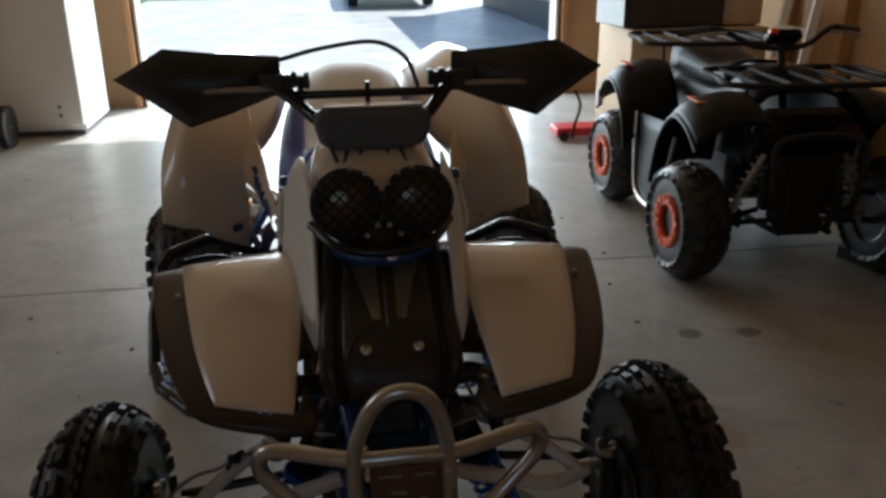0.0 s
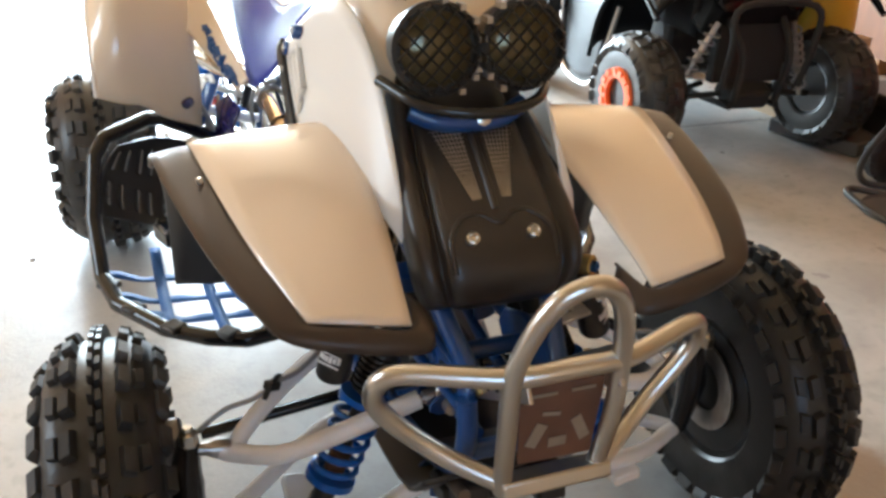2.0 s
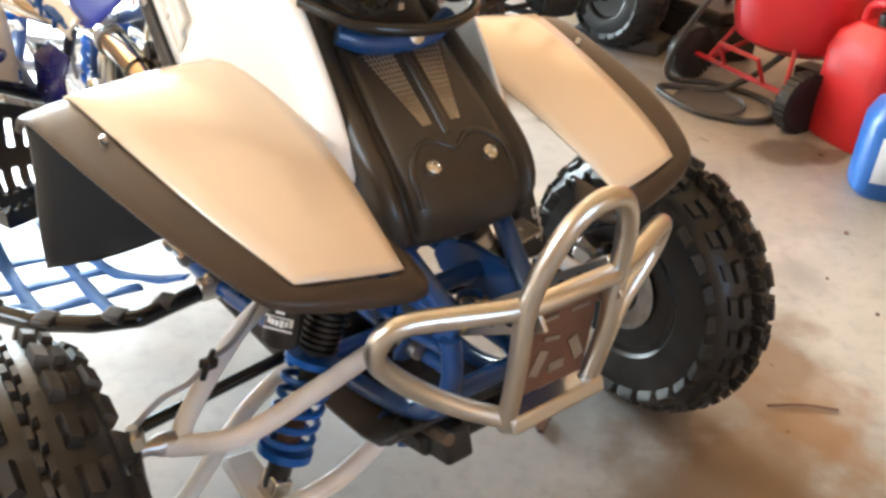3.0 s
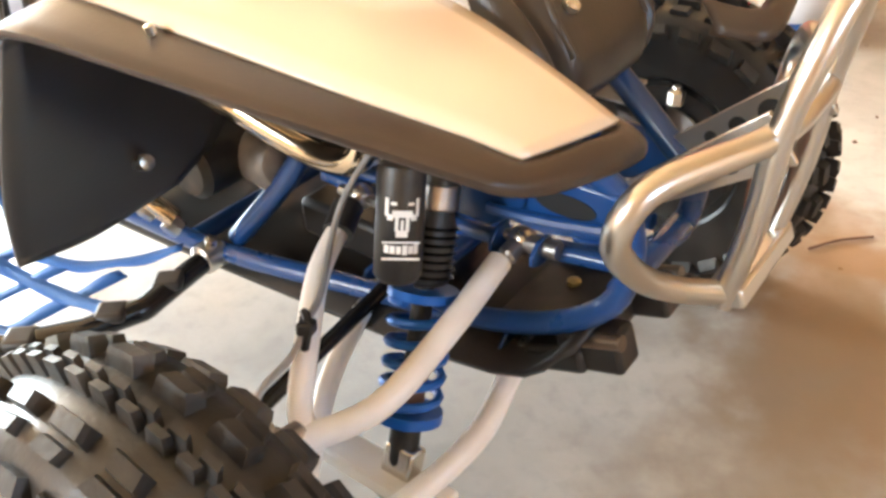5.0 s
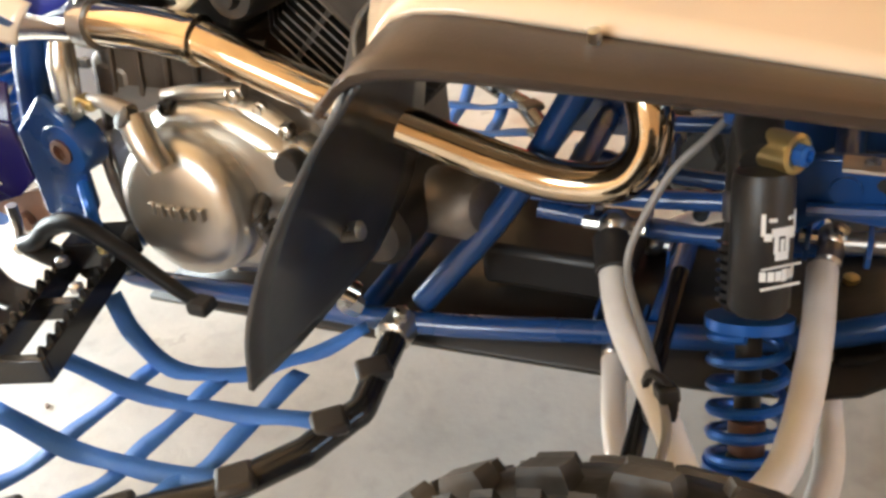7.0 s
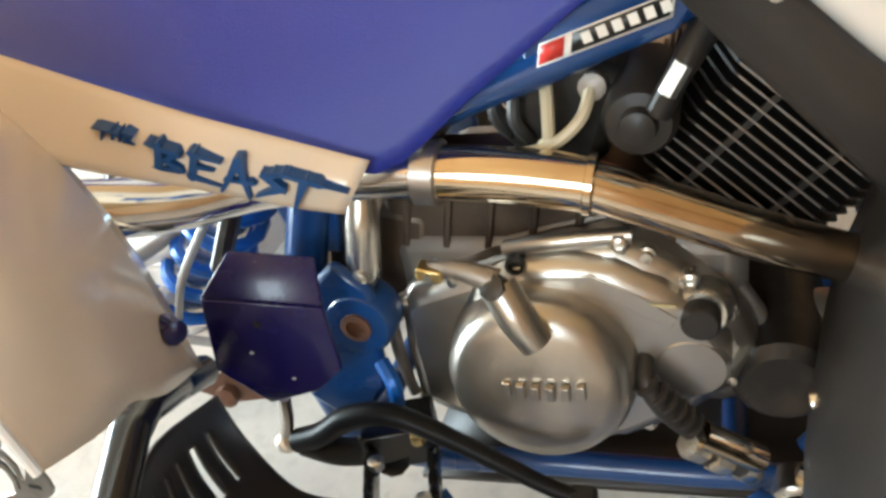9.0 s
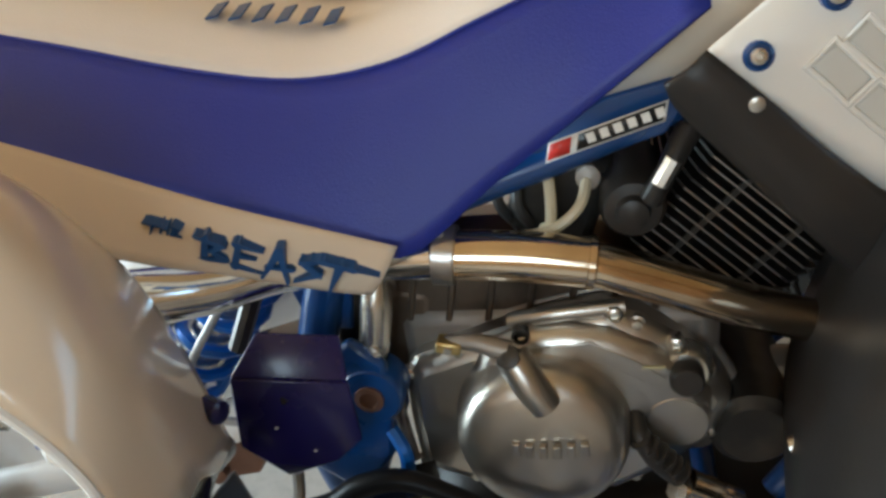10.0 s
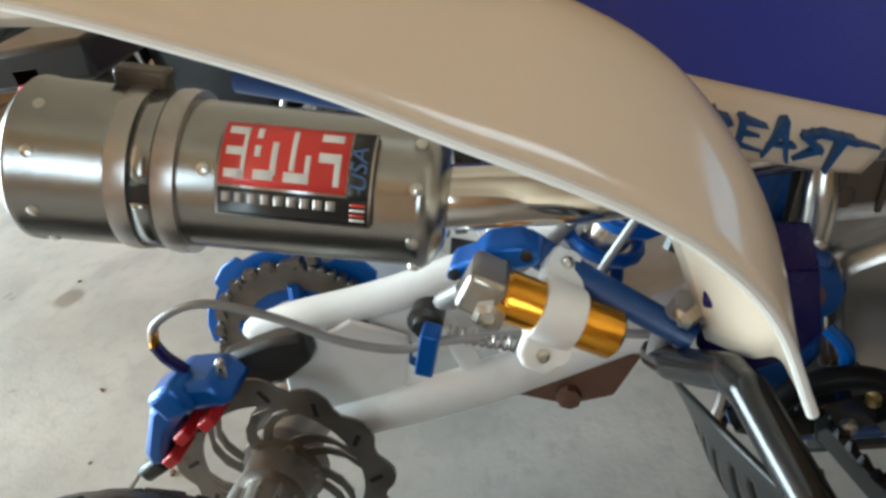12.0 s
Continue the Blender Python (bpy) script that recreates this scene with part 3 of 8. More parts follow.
def compressor():
    c = thing("air_compressor", (2.35, 1.0, 0), "red wheeled air compressor tank on a red tube frame", "compressor")
    ax = V(0.20, 0.98, 0)
    mid = V(2.10, 0.88, 0.0)
    side = V(0.98, -0.20, 0)
    tank = mid + side * 0.24 + V(0, 0, 0.44)
    part("tank", Geo().lathe(tank - V(0, 0, 0.26), (0, 0, 1), [(0.05, 0), (0.17, 0.015), (0.235, 0.05), (0.255, 0.12), (0.262, 0.4), (0.25, 0.52), (0.19, 0.6), (0.05, 0.63)], 32), RED, c, "red painted tank")
    for k in (-1, 1):
        wc = mid + ax * 0.29 * k + V(0, 0, 0.105)
        wheel_parts(c, wc, 0.102, 0.055, 0.06, ax, tread=30, rim=GREY_PLASTIC)
    part("axle", Geo().rod(mid - ax * 0.3 + V(0, 0, 0.105), mid + ax * 0.3 + V(0, 0, 0.105), 0.01), RED_PAINT, c)
    g = Geo()
    lo, hi = V(0, 0, 0.105), V(0, 0, 0.2)
    g.tube([mid - ax * 0.2 + lo, mid - ax * 0.2 + side * 0.35 + hi, mid + ax * 0.2 + side * 0.35 + hi, mid + ax * 0.2 + lo], 0.01, 8, curve=False)
    g.tube([mid - ax * 0.1 + lo, mid - ax * 0.1 - side * 0.05 + hi, mid + ax * 0.1 - side * 0.05 + hi, mid + ax * 0.1 + lo], 0.009, 8, curve=False)
    for k in (-1, 1):
        g.rod(mid + ax * 0.2 * k + lo, mid + ax * 0.12 * k + side * 0.1 + V(0, 0, 0.32), 0.009, 8)
    part("frame", g, RED_PAINT, c)
    part("foot", Geo().box(mid + side * 0.36 + V(0, 0, 0.05), (0.1, 0.1, 0.1)), BLACK_PLASTIC, c)
    part("pump", Geo().box(tank + V(0, 0, 0.46), (0.3, 0.22, 0.2), (0, 0, 78)), BLACK_PLASTIC, c, bevel=0.02)
    part("handle", Geo().tube([tank + side * 0.2 - ax * 0.18 + V(0, 0, 0.25), tank - side * 0.2 - ax * 0.18 + V(0, 0, 0.5), tank - side * 0.2 + ax * 0.18 + V(0, 0, 0.5), tank + side * 0.2 + ax * 0.18 + V(0, 0, 0.25)], 0.012), RED_PAINT, c)


compressor()
hose = Geo()
hose.tube([(2.30, 0.66, 0.55), (2.21, 0.76, 0.25), (2.12, 0.95, 0.03), (1.95, 1.12, 0.014), (1.88, 1.02, 0.014), (1.86, 0.86, 0.014), (1.94, 0.72, 0.014), (2.06, 0.70, 0.014), (2.18, 0.82, 0.014), (2.15, 1.05, 0.014), (2.02, 1.15, 0.03), (1.98, 1.1, 0.2), (2.12, 0.98, 0.55)], 0.012, 10, 8)
tagged(part("air_hose", hose, HOSE), "dark rubber air hose looped on the floor by the compressor", "hose")
tagged(part("drain_pan", Geo().lathe((1.98, 0.92, 0.0), (0, 0, 1), [(0.13, 0.002), (0.135, 0.01), (0.13, 0.016), (0.125, 0.006)], 28), GREY_PLASTIC), "flat round grey drain lid on the floor", "lid")


def can(name, at, rz, mat, label, category, h=0.36, white=False):
    c = thing(name, at, label, category)
    R = Matrix.Translation(at) @ Euler((0, 0, radians(rz))).to_matrix().to_4x4()

    def q(*p):
        return tuple(R @ Vector(p))

    rings = []
    for z, w, d in ((0.0, 0.13, 0.09), (0.02, 0.15, 0.105), (h * 0.7, 0.15, 0.105), (h * 0.85, 0.13, 0.09), (h * 0.95, 0.08, 0.06)):
        ring = []
        for k in range(24):
            a = 2 * math.pi * k / 24
            ca, sa = math.cos(a), math.sin(a)
            ring.append(q(w * math.copysign(abs(ca) ** 0.5, ca), d * math.copysign(abs(sa) ** 0.5, sa), z))
        rings.append(ring)
    g = Geo()
    g.add([p for r in rings for p in r], [(i * 24 + k, i * 24 + (k + 1) % 24, (i + 1) * 24 + (k + 1) % 24, (i + 1) * 24 + k) for i in range(4) for k in range(24)] + [tuple(range(23, -1, -1)), tuple(96 + k for k in range(24))])
    part("body", g, mat, c)
    part("handle", Geo().tube([q(0.09, 0, h * 0.86), q(0.07, 0, h * 1.06), q(-0.05, 0, h * 1.08), q(-0.09, 0, h * 0.86)], 0.016), mat, c)
    part("cap", Geo().lathe(q(0.0, 0, h * 0.94), (0, 0, 1), [(0.03, 0), (0.03, 0.04), (0.02, 0.045)], 16), DECAL_BLACK if not white else DECAL_WHITE, c)
    return c, q


can("fuel_can", (2.14, 0.44, 0), 75, RED, "red plastic fuel can standing on the floor", "fuel can", 0.42)
jug, jq = can("oil_jug", (1.90, 0.14, 0), -55, TEAL_PLASTIC, "blue plastic jug with a pale label on the floor", "jug", 0.32, True)
lab = Geo()
lab.add([jq(-0.11, -0.1065, 0.06), jq(0.11, -0.1065, 0.06), jq(0.11, -0.1065, 0.2), jq(-0.11, -0.1065, 0.2)], [(0, 1, 2, 3)])
part("paper_label", lab, SIDING, jug, "pale paper label", solid=0.001)
toolbox = thing("toolbox", (2.50, 1.42, 0), "black plastic toolbox on the floor by the wall", "toolbox")
part("box", Geo().box((2.50, 1.42, 0.09), (0.24, 0.50, 0.17), (0, 0, -9)), BLACK_PLASTIC, toolbox, bevel=0.015)
part("lid", Geo().box((2.50, 1.42, 0.20), (0.26, 0.52, 0.05), (0, 0, -9)), BLACK_PLASTIC, toolbox, bevel=0.012)
part("carry_grip", Geo().tube([(2.52, 1.30, 0.22), (2.52, 1.32, 0.262), (2.48, 1.52, 0.262), (2.48, 1.54, 0.22)], 0.012, 8), BLACK_PLASTIC, toolbox)
for y_ in (1.28, 1.54):
    part("latch", Geo().box((2.374 + (1.42 - y_) * 0.16, y_, 0.165), (0.012, 0.04, 0.06), (0, 0, -9)), GREY_PLASTIC, toolbox, bevel=0.003)
carton = thing("carton", (2.40, 1.92, 0), "brown cardboard carton standing on the floor", "box")
part("box", Geo().box((2.40, 1.92, 0.185), (0.30, 0.32, 0.37), (0, 0, 8)), CARDBOARD, carton, bevel=0.004)
for x_ in (-1, 1):
    part("flap", Geo().box((2.40 + 0.078 * x_, 1.92 + 0.011 * x_, 0.373), (0.148, 0.318, 0.005), (0, 0, 8)), CARDBOARD, carton)
tub = thing("plastic_tub", (2.40, 1.92, 0.376), "yellow plastic tub on a cardboard carton", "tub")
part("body", Geo().lathe((2.40, 1.92, 0.376), (0, 0, 1), [(0.001, 0.0), (0.138, 0.0), (0.142, 0.006), (0.125, 0.20), (0.120, 0.30), (0.118, 0.30)], 28), YELLOW_PLASTIC, tub)
part("lid", Geo().lathe((2.40, 1.92, 0.672), (0, 0, 1), [(0.001, 0.020), (0.118, 0.020), (0.126, 0.014), (0.126, -0.012), (0.121, -0.012)], 28), YELLOW_PLASTIC, tub)
tagged(part("metal_tray", Geo().box((2.28, 1.62, 0.03), (0.25, 0.4, 0.06), (0, 0, 20)), GREY_PLASTIC, bevel=0.008), "flat grey tray on the garage floor", "tray")
BOARD = surface("reddish_brown_board", (0.21, 0.085, 0.035), 0.5, vary=0.3, scale=3, bump=0.2, bump_scale=60, stretch=(1, 6, 1))
panel = structure("panel_board", Geo().box((3.27, 1.4, 0.75), (0.02, 2.4, 1.3)), BOARD, "brown wooden board leaning on the wall studs")


# ---- the second quad and what stands behind it ----
KNOBS = ((-1.20, 0.050, 0.50, 0.50, 1), (-0.98, 0.060, 0.02, 0.56, 1), (-0.66, 0.046, 0.50, 0.50, 1), (-0.44, 0.050, 0.56, 0.56, 1), (-0.06, 0.026, 0.0, 0.62, 2), (0.06, 0.026, 0.30, 0.62, 2), (0.44, 0.050, 0.08, 0.56, 1), (0.66, 0.046, 0.02, 0.50, 1), (0.98, 0.060, 0.52, 0.56, 1), (1.20, 0.050, 0.0, 0.50, 1))


def knobby(parent, c, R, w, rim_r, rows, count, seed=1, rim=RIM_BLACK, ring=None, knob_h=0.016):
    """A knobby tyre on its rim, axle along x: carcass, tread blocks, rim, and an optional coloured beadlock ring."""
    ax = (1, 0, 0)
    prof = [(rim_r, -w * 0.40), (rim_r * 1.06, -w * 0.46), (R * 0.80, -w * 0.5), (R * 0.90, -w * 0.44), (R * 0.955, -w * 0.30), (R * 0.97, 0),
            (R * 0.955, w * 0.30), (R * 0.90, w * 0.44), (R * 0.80, w * 0.5), (rim_r * 1.06, w * 0.46), (rim_r, w * 0.40)]
    t = part("tyre", Geo().lathe(c, ax, prof, 48), RUBBER, parent)
    x, y, z = basis(ax)
    rnd = random.Random(seed)
    g = Geo()
    for ri, (u, wide, phase, length, mult) in enumerate(rows):
        for k in range(count * mult):
            an = 2 * math.pi * (k + phase) / (count * mult)
            d = math.cos(an) * x + math.sin(an) * y
            s = -math.sin(an) * x + math.cos(an) * y
            tilt = u * 0.75
            out = d * math.cos(tilt) + z * math.sin(tilt)
            acr = z * math.cos(tilt) - d * math.sin(tilt)
            base = np.array(c) + d * (R * 0.955 - 0.075 * R * abs(u) ** 2.2 * 2.2) + z * (u * w * 0.44)
            hl, hw = math.pi * R / (count * mult) * length * (0.94 + 0.12 * rnd.random()), w * wide
            sk = 0.12 * (1 if ri % 2 else -1)
            pts = [base + out * q + s * (a * hl * f + b * sk * hl) + acr * b * hw * f
                   for q, f in ((-0.006, 1.15), (knob_h * 0.75, 0.98), (knob_h, 0.86)) for a, b in ((-1, -1), (1, -1), (1, 1), (-1, 1))]
            g.add(pts, [(3, 2, 1, 0), (8, 9, 10, 11)] + [(4 * e + i_, 4 * e + (i_ + 1) % 4, 4 * e + 4 + (i_ + 1) % 4, 4 * e + 4 + i_) for e in (0, 1) for i_ in range(4)])
    part("tread", g, KNOB, t, smooth=0)
    rg = Geo().lathe(c, ax, [(0.02, -w * 0.1), (rim_r * 0.55, -w * 0.08), (rim_r * 0.72, -w * 0.2), (rim_r * 0.80, -w * 0.38), (rim_r * 1.04, -w * 0.42), (rim_r * 1.04, -w * 0.36),
                              (rim_r * 0.86, -w * 0.30), (rim_r * 0.82, w * 0.30), (rim_r * 1.04, w * 0.36), (rim_r * 1.04, w * 0.42), (rim_r * 0.80, w * 0.38), (rim_r * 0.70, w * 0.0), (rim_r * 0.5, w * 0.02), (0.02, w * 0.04)], 32)
    r = part("rim", rg, rim, parent)
    for k in range(4):
        an = math.pi / 4 + k * math.pi / 2
        part("lug_nut", Geo().lathe(np.array(c) + V(-w * 0.1, math.cos(an) * rim_r * 0.4, math.sin(an) * rim_r * 0.4), (-1, 0, 0), [(0.009, -0.01), (0.009, 0.014), (0.004, 0.016)], 6), BOLT, r)
    if ring:
        g = Geo()
        g.lathe(np.array(c) + V(-w * 0.45, 0, 0), ax, [(rim_r * 0.64, 0.0), (rim_r * 0.67, -0.012), (rim_r * 1.02, -0.012), (rim_r * 1.06, 0.0), (rim_r * 1.02, 0.01), (rim_r * 0.67, 0.01)], 40, closed=True)
        for k in range(14):
            an = 2 * math.pi * k / 14
            g.box(np.array(c) + V(-w * 0.45 - 0.008, math.cos(an) * rim_r * 0.92, math.sin(an) * rim_r * 0.92), (0.02, rim_r * 0.2, rim_r * 0.24), (math.degrees(an), 0, 0))
        part("beadlock_ring", g, ring, r, "orange beadlock ring")
    return t


def second_quad():
    b = thing("utility_quad", (1.82, 2.2, 0), "black utility quad bike with orange wheel rings and steel racks", "quad bike")
    T = Matrix.Translation((1.82, 2.2, 0)) @ Euler((0, 0, radians(-5))).to_matrix().to_4x4()

    def w(*p):
        return np.array(T @ Vector(p))

    def W(g):
        g.v = [tuple(T @ Vector(p)) for p in g.v]
        return g

    for sx in (-1, 1):
        for sy in (-0.55, 0.55):
            c = w(sx * 0.42, sy, 0.235)
            knobby(b, c, 0.235, 0.18, 0.105, ((-1.0, 0.09, 0, 0.62, 1), (-0.5, 0.11, 0.5, 0.62, 1), (0.0, 0.08, 0.2, 0.6, 1), (0.5, 0.11, 0, 0.62, 1), (1.0, 0.09, 0.5, 0.62, 1)), 22, ring=ORANGE if sx < 0 else None, seed=3)
    for sy in (-0.55, 0.55):
        for sx in (-1, 1):
            rows = []
            for x, lift in ((0.20, 0.03), (0.30, 0.035), (0.42, 0.0), (0.47, -0.05)):
                rows.append([(sx * x, sy - 0.30, 0.40 + lift), (sx * x, sy - 0.22, 0.56 + lift), (sx * x, sy - 0.05, 0.68 + lift), (sx * x, sy + 0.15, 0.66 + lift), (sx * x, sy + 0.28, 0.50 + lift)] if sy > 0 else
                            [(sx * x, sy + 0.36, 0.36 + lift), (sx * x, sy + 0.29, 0.56 + lift), (sx * x, sy + 0.13, 0.695 + lift), (sx * x, sy - 0.04, 0.685 + lift), (sx * x, sy - 0.17, 0.62 + lift)])
            part("fender", W(Geo().sheet(rows)), QUAD_BLACK, b, solid=0.006)
            part("fender_edge", W(Geo().tube([np.array(p) + V(0, 0, -0.01) for p in rows[3]], 0.011)), QUAD_BLACK, b)
            part("decal_stripe", W(Geo().box((sx * 0.40, sy + (0.02 if sy > 0 else 0.08), 0.712), (0.035, 0.14, 0.004), (0, 0, 0))), ORANGE, b, "orange stripe decal")
    part("body", W(Geo().sheet([[(-0.2, -0.54, 0.45), (-0.17, -0.54, 0.70), (0, -0.52, 0.74), (0.17, -0.54, 0.70), (0.2, -0.54, 0.45)],
                                [(-0.2, -0.30, 0.45), (-0.17, -0.3, 0.76), (0, -0.28, 0.82), (0.17, -0.3, 0.76), (0.2, -0.3, 0.45)],
                                [(-0.17, 0.0, 0.42), (-0.14, 0.0, 0.66), (0, 0.0, 0.70), (0.14, 0.0, 0.66), (0.17, 0, 0.42)],
                                [(-0.19, 0.6, 0.45), (-0.17, 0.6, 0.66), (0, 0.62, 0.68), (0.17, 0.6, 0.66), (0.19, 0.6, 0.45)]])), QUAD_BLACK, b, solid=0.006)
    part("front_cowl", W(Geo().box((0, -0.57, 0.58), (0.42, 0.13, 0.22), (18, 0, 0), 0.8)), QUAD_BLACK, b, bevel=0.03)
    part("engine", W(Geo().box((0, 0.02, 0.33), (0.28, 0.5, 0.24))), ENGINE_BLACK, b, bevel=0.03)
    part("seat", W(Geo().sheet([[(-0.13, -0.12, 0.70), (-0.11, -0.12, 0.79), (0, -0.12, 0.81), (0.11, -0.12, 0.79), (0.13, -0.12, 0.70)],
                                [(-0.15, 0.15, 0.68), (-0.13, 0.15, 0.76), (0, 0.15, 0.78), (0.13, 0.15, 0.76), (0.15, 0.15, 0.68)],
                                [(-0.17, 0.55, 0.70), (-0.15, 0.55, 0.80), (0, 0.55, 0.82), (0.15, 0.55, 0.80), (0.17, 0.55, 0.70)]])), QUAD_BLACK, b, solid=0.012)
    for sx in (-1, 1):
        part("side_guard", W(Geo().sheet([[(sx * 0.40, -0.28, 0.56), (sx * 0.41, -0.22, 0.34), (sx * 0.42, -0.18, 0.18)], [(sx * 0.40, 0.0, 0.54), (sx * 0.42, 0.0, 0.30), (sx * 0.43, 0, 0.15)],
                                          [(sx * 0.40, 0.24, 0.52), (sx * 0.41, 0.2, 0.3), (sx * 0.42, 0.17, 0.18)]])), QUAD_BLACK, b, solid=0.006)
        part("nerf_bar", W(Geo().tube([(sx * 0.41, -0.30, 0.52), (sx * 0.42, -0.24, 0.34), (sx * 0.43, -0.14, 0.16), (sx * 0.43, 0.14, 0.16), (sx * 0.42, 0.24, 0.34), (sx * 0.41, 0.28, 0.52)], 0.011)), STEEL, b)
        part("footboard", W(Geo().box((sx * 0.31, 0, 0.17), (0.22, 0.34, 0.025))), QUAD_BLACK, b, bevel=0.006)
        part("headlight", W(Geo().lathe((sx * 0.14, -0.640, 0.615), (0, -1, 0.15), [(0.05, -0.03), (0.052, 0.0), (0.045, 0.008), (0.01, 0.012)], 20)), RIM_BLACK, b)
        for z, y in ((0.22, -0.62), (0.22, -0.48), (0.34, -0.58)):
            part("suspension_arm", W(Geo().rod((sx * 0.10, y, z + 0.03), (sx * 0.36, -0.55, z - 0.01), 0.012, 8)), MATTE_BLACK, b)
        s = part("shock", W(Geo().rod((sx * 0.16, -0.62, 0.52), (sx * 0.29, -0.58, 0.22), 0.012, 8)), STEEL, b)
        part("spring", W(Geo().coil((sx * 0.165, -0.62, 0.50), (sx * 0.28, -0.583, 0.25), 0.026, 0.005, 8)), GREY_HOSE, s)
    for y0, y1, z, n in ((-0.70, -0.27, 0.80, 5), (0.36, 0.86, 0.83, 5)):
        part("rack", W(Geo().tube([(-0.30, y0, z), (0.30, y0, z), (0.33, (y0 + y1) / 2, z), (0.27, y1, z), (-0.27, y1, z), (-0.33, (y0 + y1) / 2, z)], 0.012, 10, 6, closed=True)), MATTE_BLACK, b)
        for i in range(n):
            xx = -0.24 + 0.12 * i
            part("rack_bar", W(Geo().rod((xx, y0, z), (xx, y1, z), 0.008, 8)), MATTE_BLACK, b)
        for sx in (-0.2, 0.2):
            part("rack_support", W(Geo().rod((sx, (y0 + y1) / 2, z), (sx, (y0 + y1) / 2 * 0.95, z - 0.16), 0.009, 8)), MATTE_BLACK, b)
    for sx in (-1, 1):
        part("frame_tube", W(Geo().tube([(sx * 0.09, -0.70, 0.24), (sx * 0.10, -0.72, 0.42), (sx * 0.12, -0.58, 0.56)], 0.014, 8)), MATTE_BLACK, b)
        part("frame_tube", W(Geo().tube([(sx * 0.10, -0.70, 0.22), (sx * 0.12, -0.35, 0.20), (sx * 0.13, 0.30, 0.20)], 0.014, 8)), MATTE_BLACK, b)
        part("drive_boot", W(Geo().lathe((sx * 0.20, -0.55, 0.24), (sx, 0, 0), [(0.02, 0), (0.045, 0.01), (0.030, 0.03), (0.040, 0.045), (0.025, 0.06), (0.015, 0.11)], 14)), RUBBER, b)
    part("front_skid", W(Geo().box((0, -0.62, 0.25), (0.18, 0.12, 0.08), (24, 0, 0))), MATTE_BLACK, b, bevel=0.015)
    part("radiator", W(Geo().box((0, -0.60, 0.40), (0.30, 0.05, 0.22))), MATTE_BLACK, b, bevel=0.006)
    part("bull_bar", W(Geo().tube([(-0.16, -0.72, 0.30), (-0.17, -0.75, 0.46), (-0.15, -0.74, 0.60), (0.15, -0.74, 0.60), (0.17, -0.75, 0.46), (0.16, -0.72, 0.30)], 0.013)), MATTE_BLACK, b)
    h = part("handlebar", W(Geo().tube([(-0.38, -0.16, 0.935), (-0.24, -0.22, 0.955), (-0.10, -0.28, 0.89), (0.10, -0.28, 0.89), (0.24, -0.22, 0.955), (0.38, -0.16, 0.935)], 0.012)), MATTE_BLACK, b)
    for sx in (-1, 1):
        part("grip", W(Geo().rod((sx * 0.27, -0.205, 0.953), (sx * 0.39, -0.155, 0.935), 0.018)), RUBBER, h)
        part("lever", W(Geo().tube([(sx * 0.22, -0.26, 0.945), (sx * 0.30, -0.27, 0.94), (sx * 0.37, -0.23, 0.925)], 0.006, 8)), STEEL, h)
    part("speedometer_pod", W(Geo().box((0, -0.30, 0.93), (0.14, 0.09, 0.05), (-25, 0, 0))), QUAD_BLACK, b, "black dash pod", bevel=0.02)
    part("steering_stem", W(Geo().rod((0, -0.28, 0.93), (0, -0.42, 0.55), 0.016)), MATTE_BLACK, b)
    part("dash_trim", W(Geo().box((-0.06, -0.34, 0.955), (0.035, 0.03, 0.02), (-25, 0, 0))), ORANGE, b, "orange dash trim", bevel=0.004)
    part("rear_light", W(Geo().box((-0.30, 0.86, 0.60), (0.09, 0.04, 0.06))), RED, b, "red rear light", bevel=0.008)
    part("reflector", W(Geo().box((-0.47, 0.80, 0.50), (0.03, 0.05, 0.10))), SEAT_WHITE, b, "pale reflector housing", bevel=0.008)


second_quad()


def ladder():
    l = thing("step_ladder", (3.0, 3.9, 0), "grey aluminium step ladder leaning on the studs", "ladder")
    for sx in (-0.17, 0.17):
        part("rail", Geo().box((2.98, 3.75 + sx, 0.95), (0.06, 0.025, 1.9), (0, 8, 0)), DECAL_WHITE, l, bevel=0.003)
    for i in range(7):
        z = 0.25 + i * 0.25
        part("rung", Geo().box((2.98 + (z - 0.95) * 0.14, 3.75, z), (0.08, 0.32, 0.03)), DECAL_WHITE, l, bevel=0.003)


ladder()


def crate(name, c, s, mat, label, category, rz=0, lid=None):
    t = thing(name, (c[0], c[1], c[2] - s[2] / 2), label, category)
    part("body", Geo().box(c, s, (0, 0, rz)), mat, t, bevel=0.01)
    if lid:
        part("lid", Geo().box((c[0], c[1], c[2] + s[2] / 2 + 0.02), (s[0] * 1.03, s[1] * 1.03, 0.04), (0, 0, rz)), lid, t, bevel=0.01)
    return t


crate("work_table", (2.55, 4.6, 0.36), (1.0, 0.7, 0.72), CARDBOARD, "low brown cupboard against the front wall", "cupboard")
crate("storage_bin", (2.35, 4.55, 0.93), (0.75, 0.5, 0.40), BLACK_PLASTIC, "dark grey storage bin on the cupboard", "bin", 4, GREY_PLASTIC)
crate("cardboard_box", (2.9, 4.5, 0.86), (0.3, 0.3, 0.26), CARDBOARD, "brown cardboard box on the cupboard", "box", -8)
jack = thing("floor_jack", (1.75, 4.2, 0), "low red floor jack under the bench", "jack")
part("chassis", Geo().box((1.75, 4.2, 0.06), (0.5, 0.2, 0.06)), RED, jack, bevel=0.01)
part("saddle", Geo().lathe((1.95, 4.2, 0.09), (0, 0, 1), [(0.045, 0), (0.05, 0.03), (0.03, 0.03)], 16), STEEL, jack)
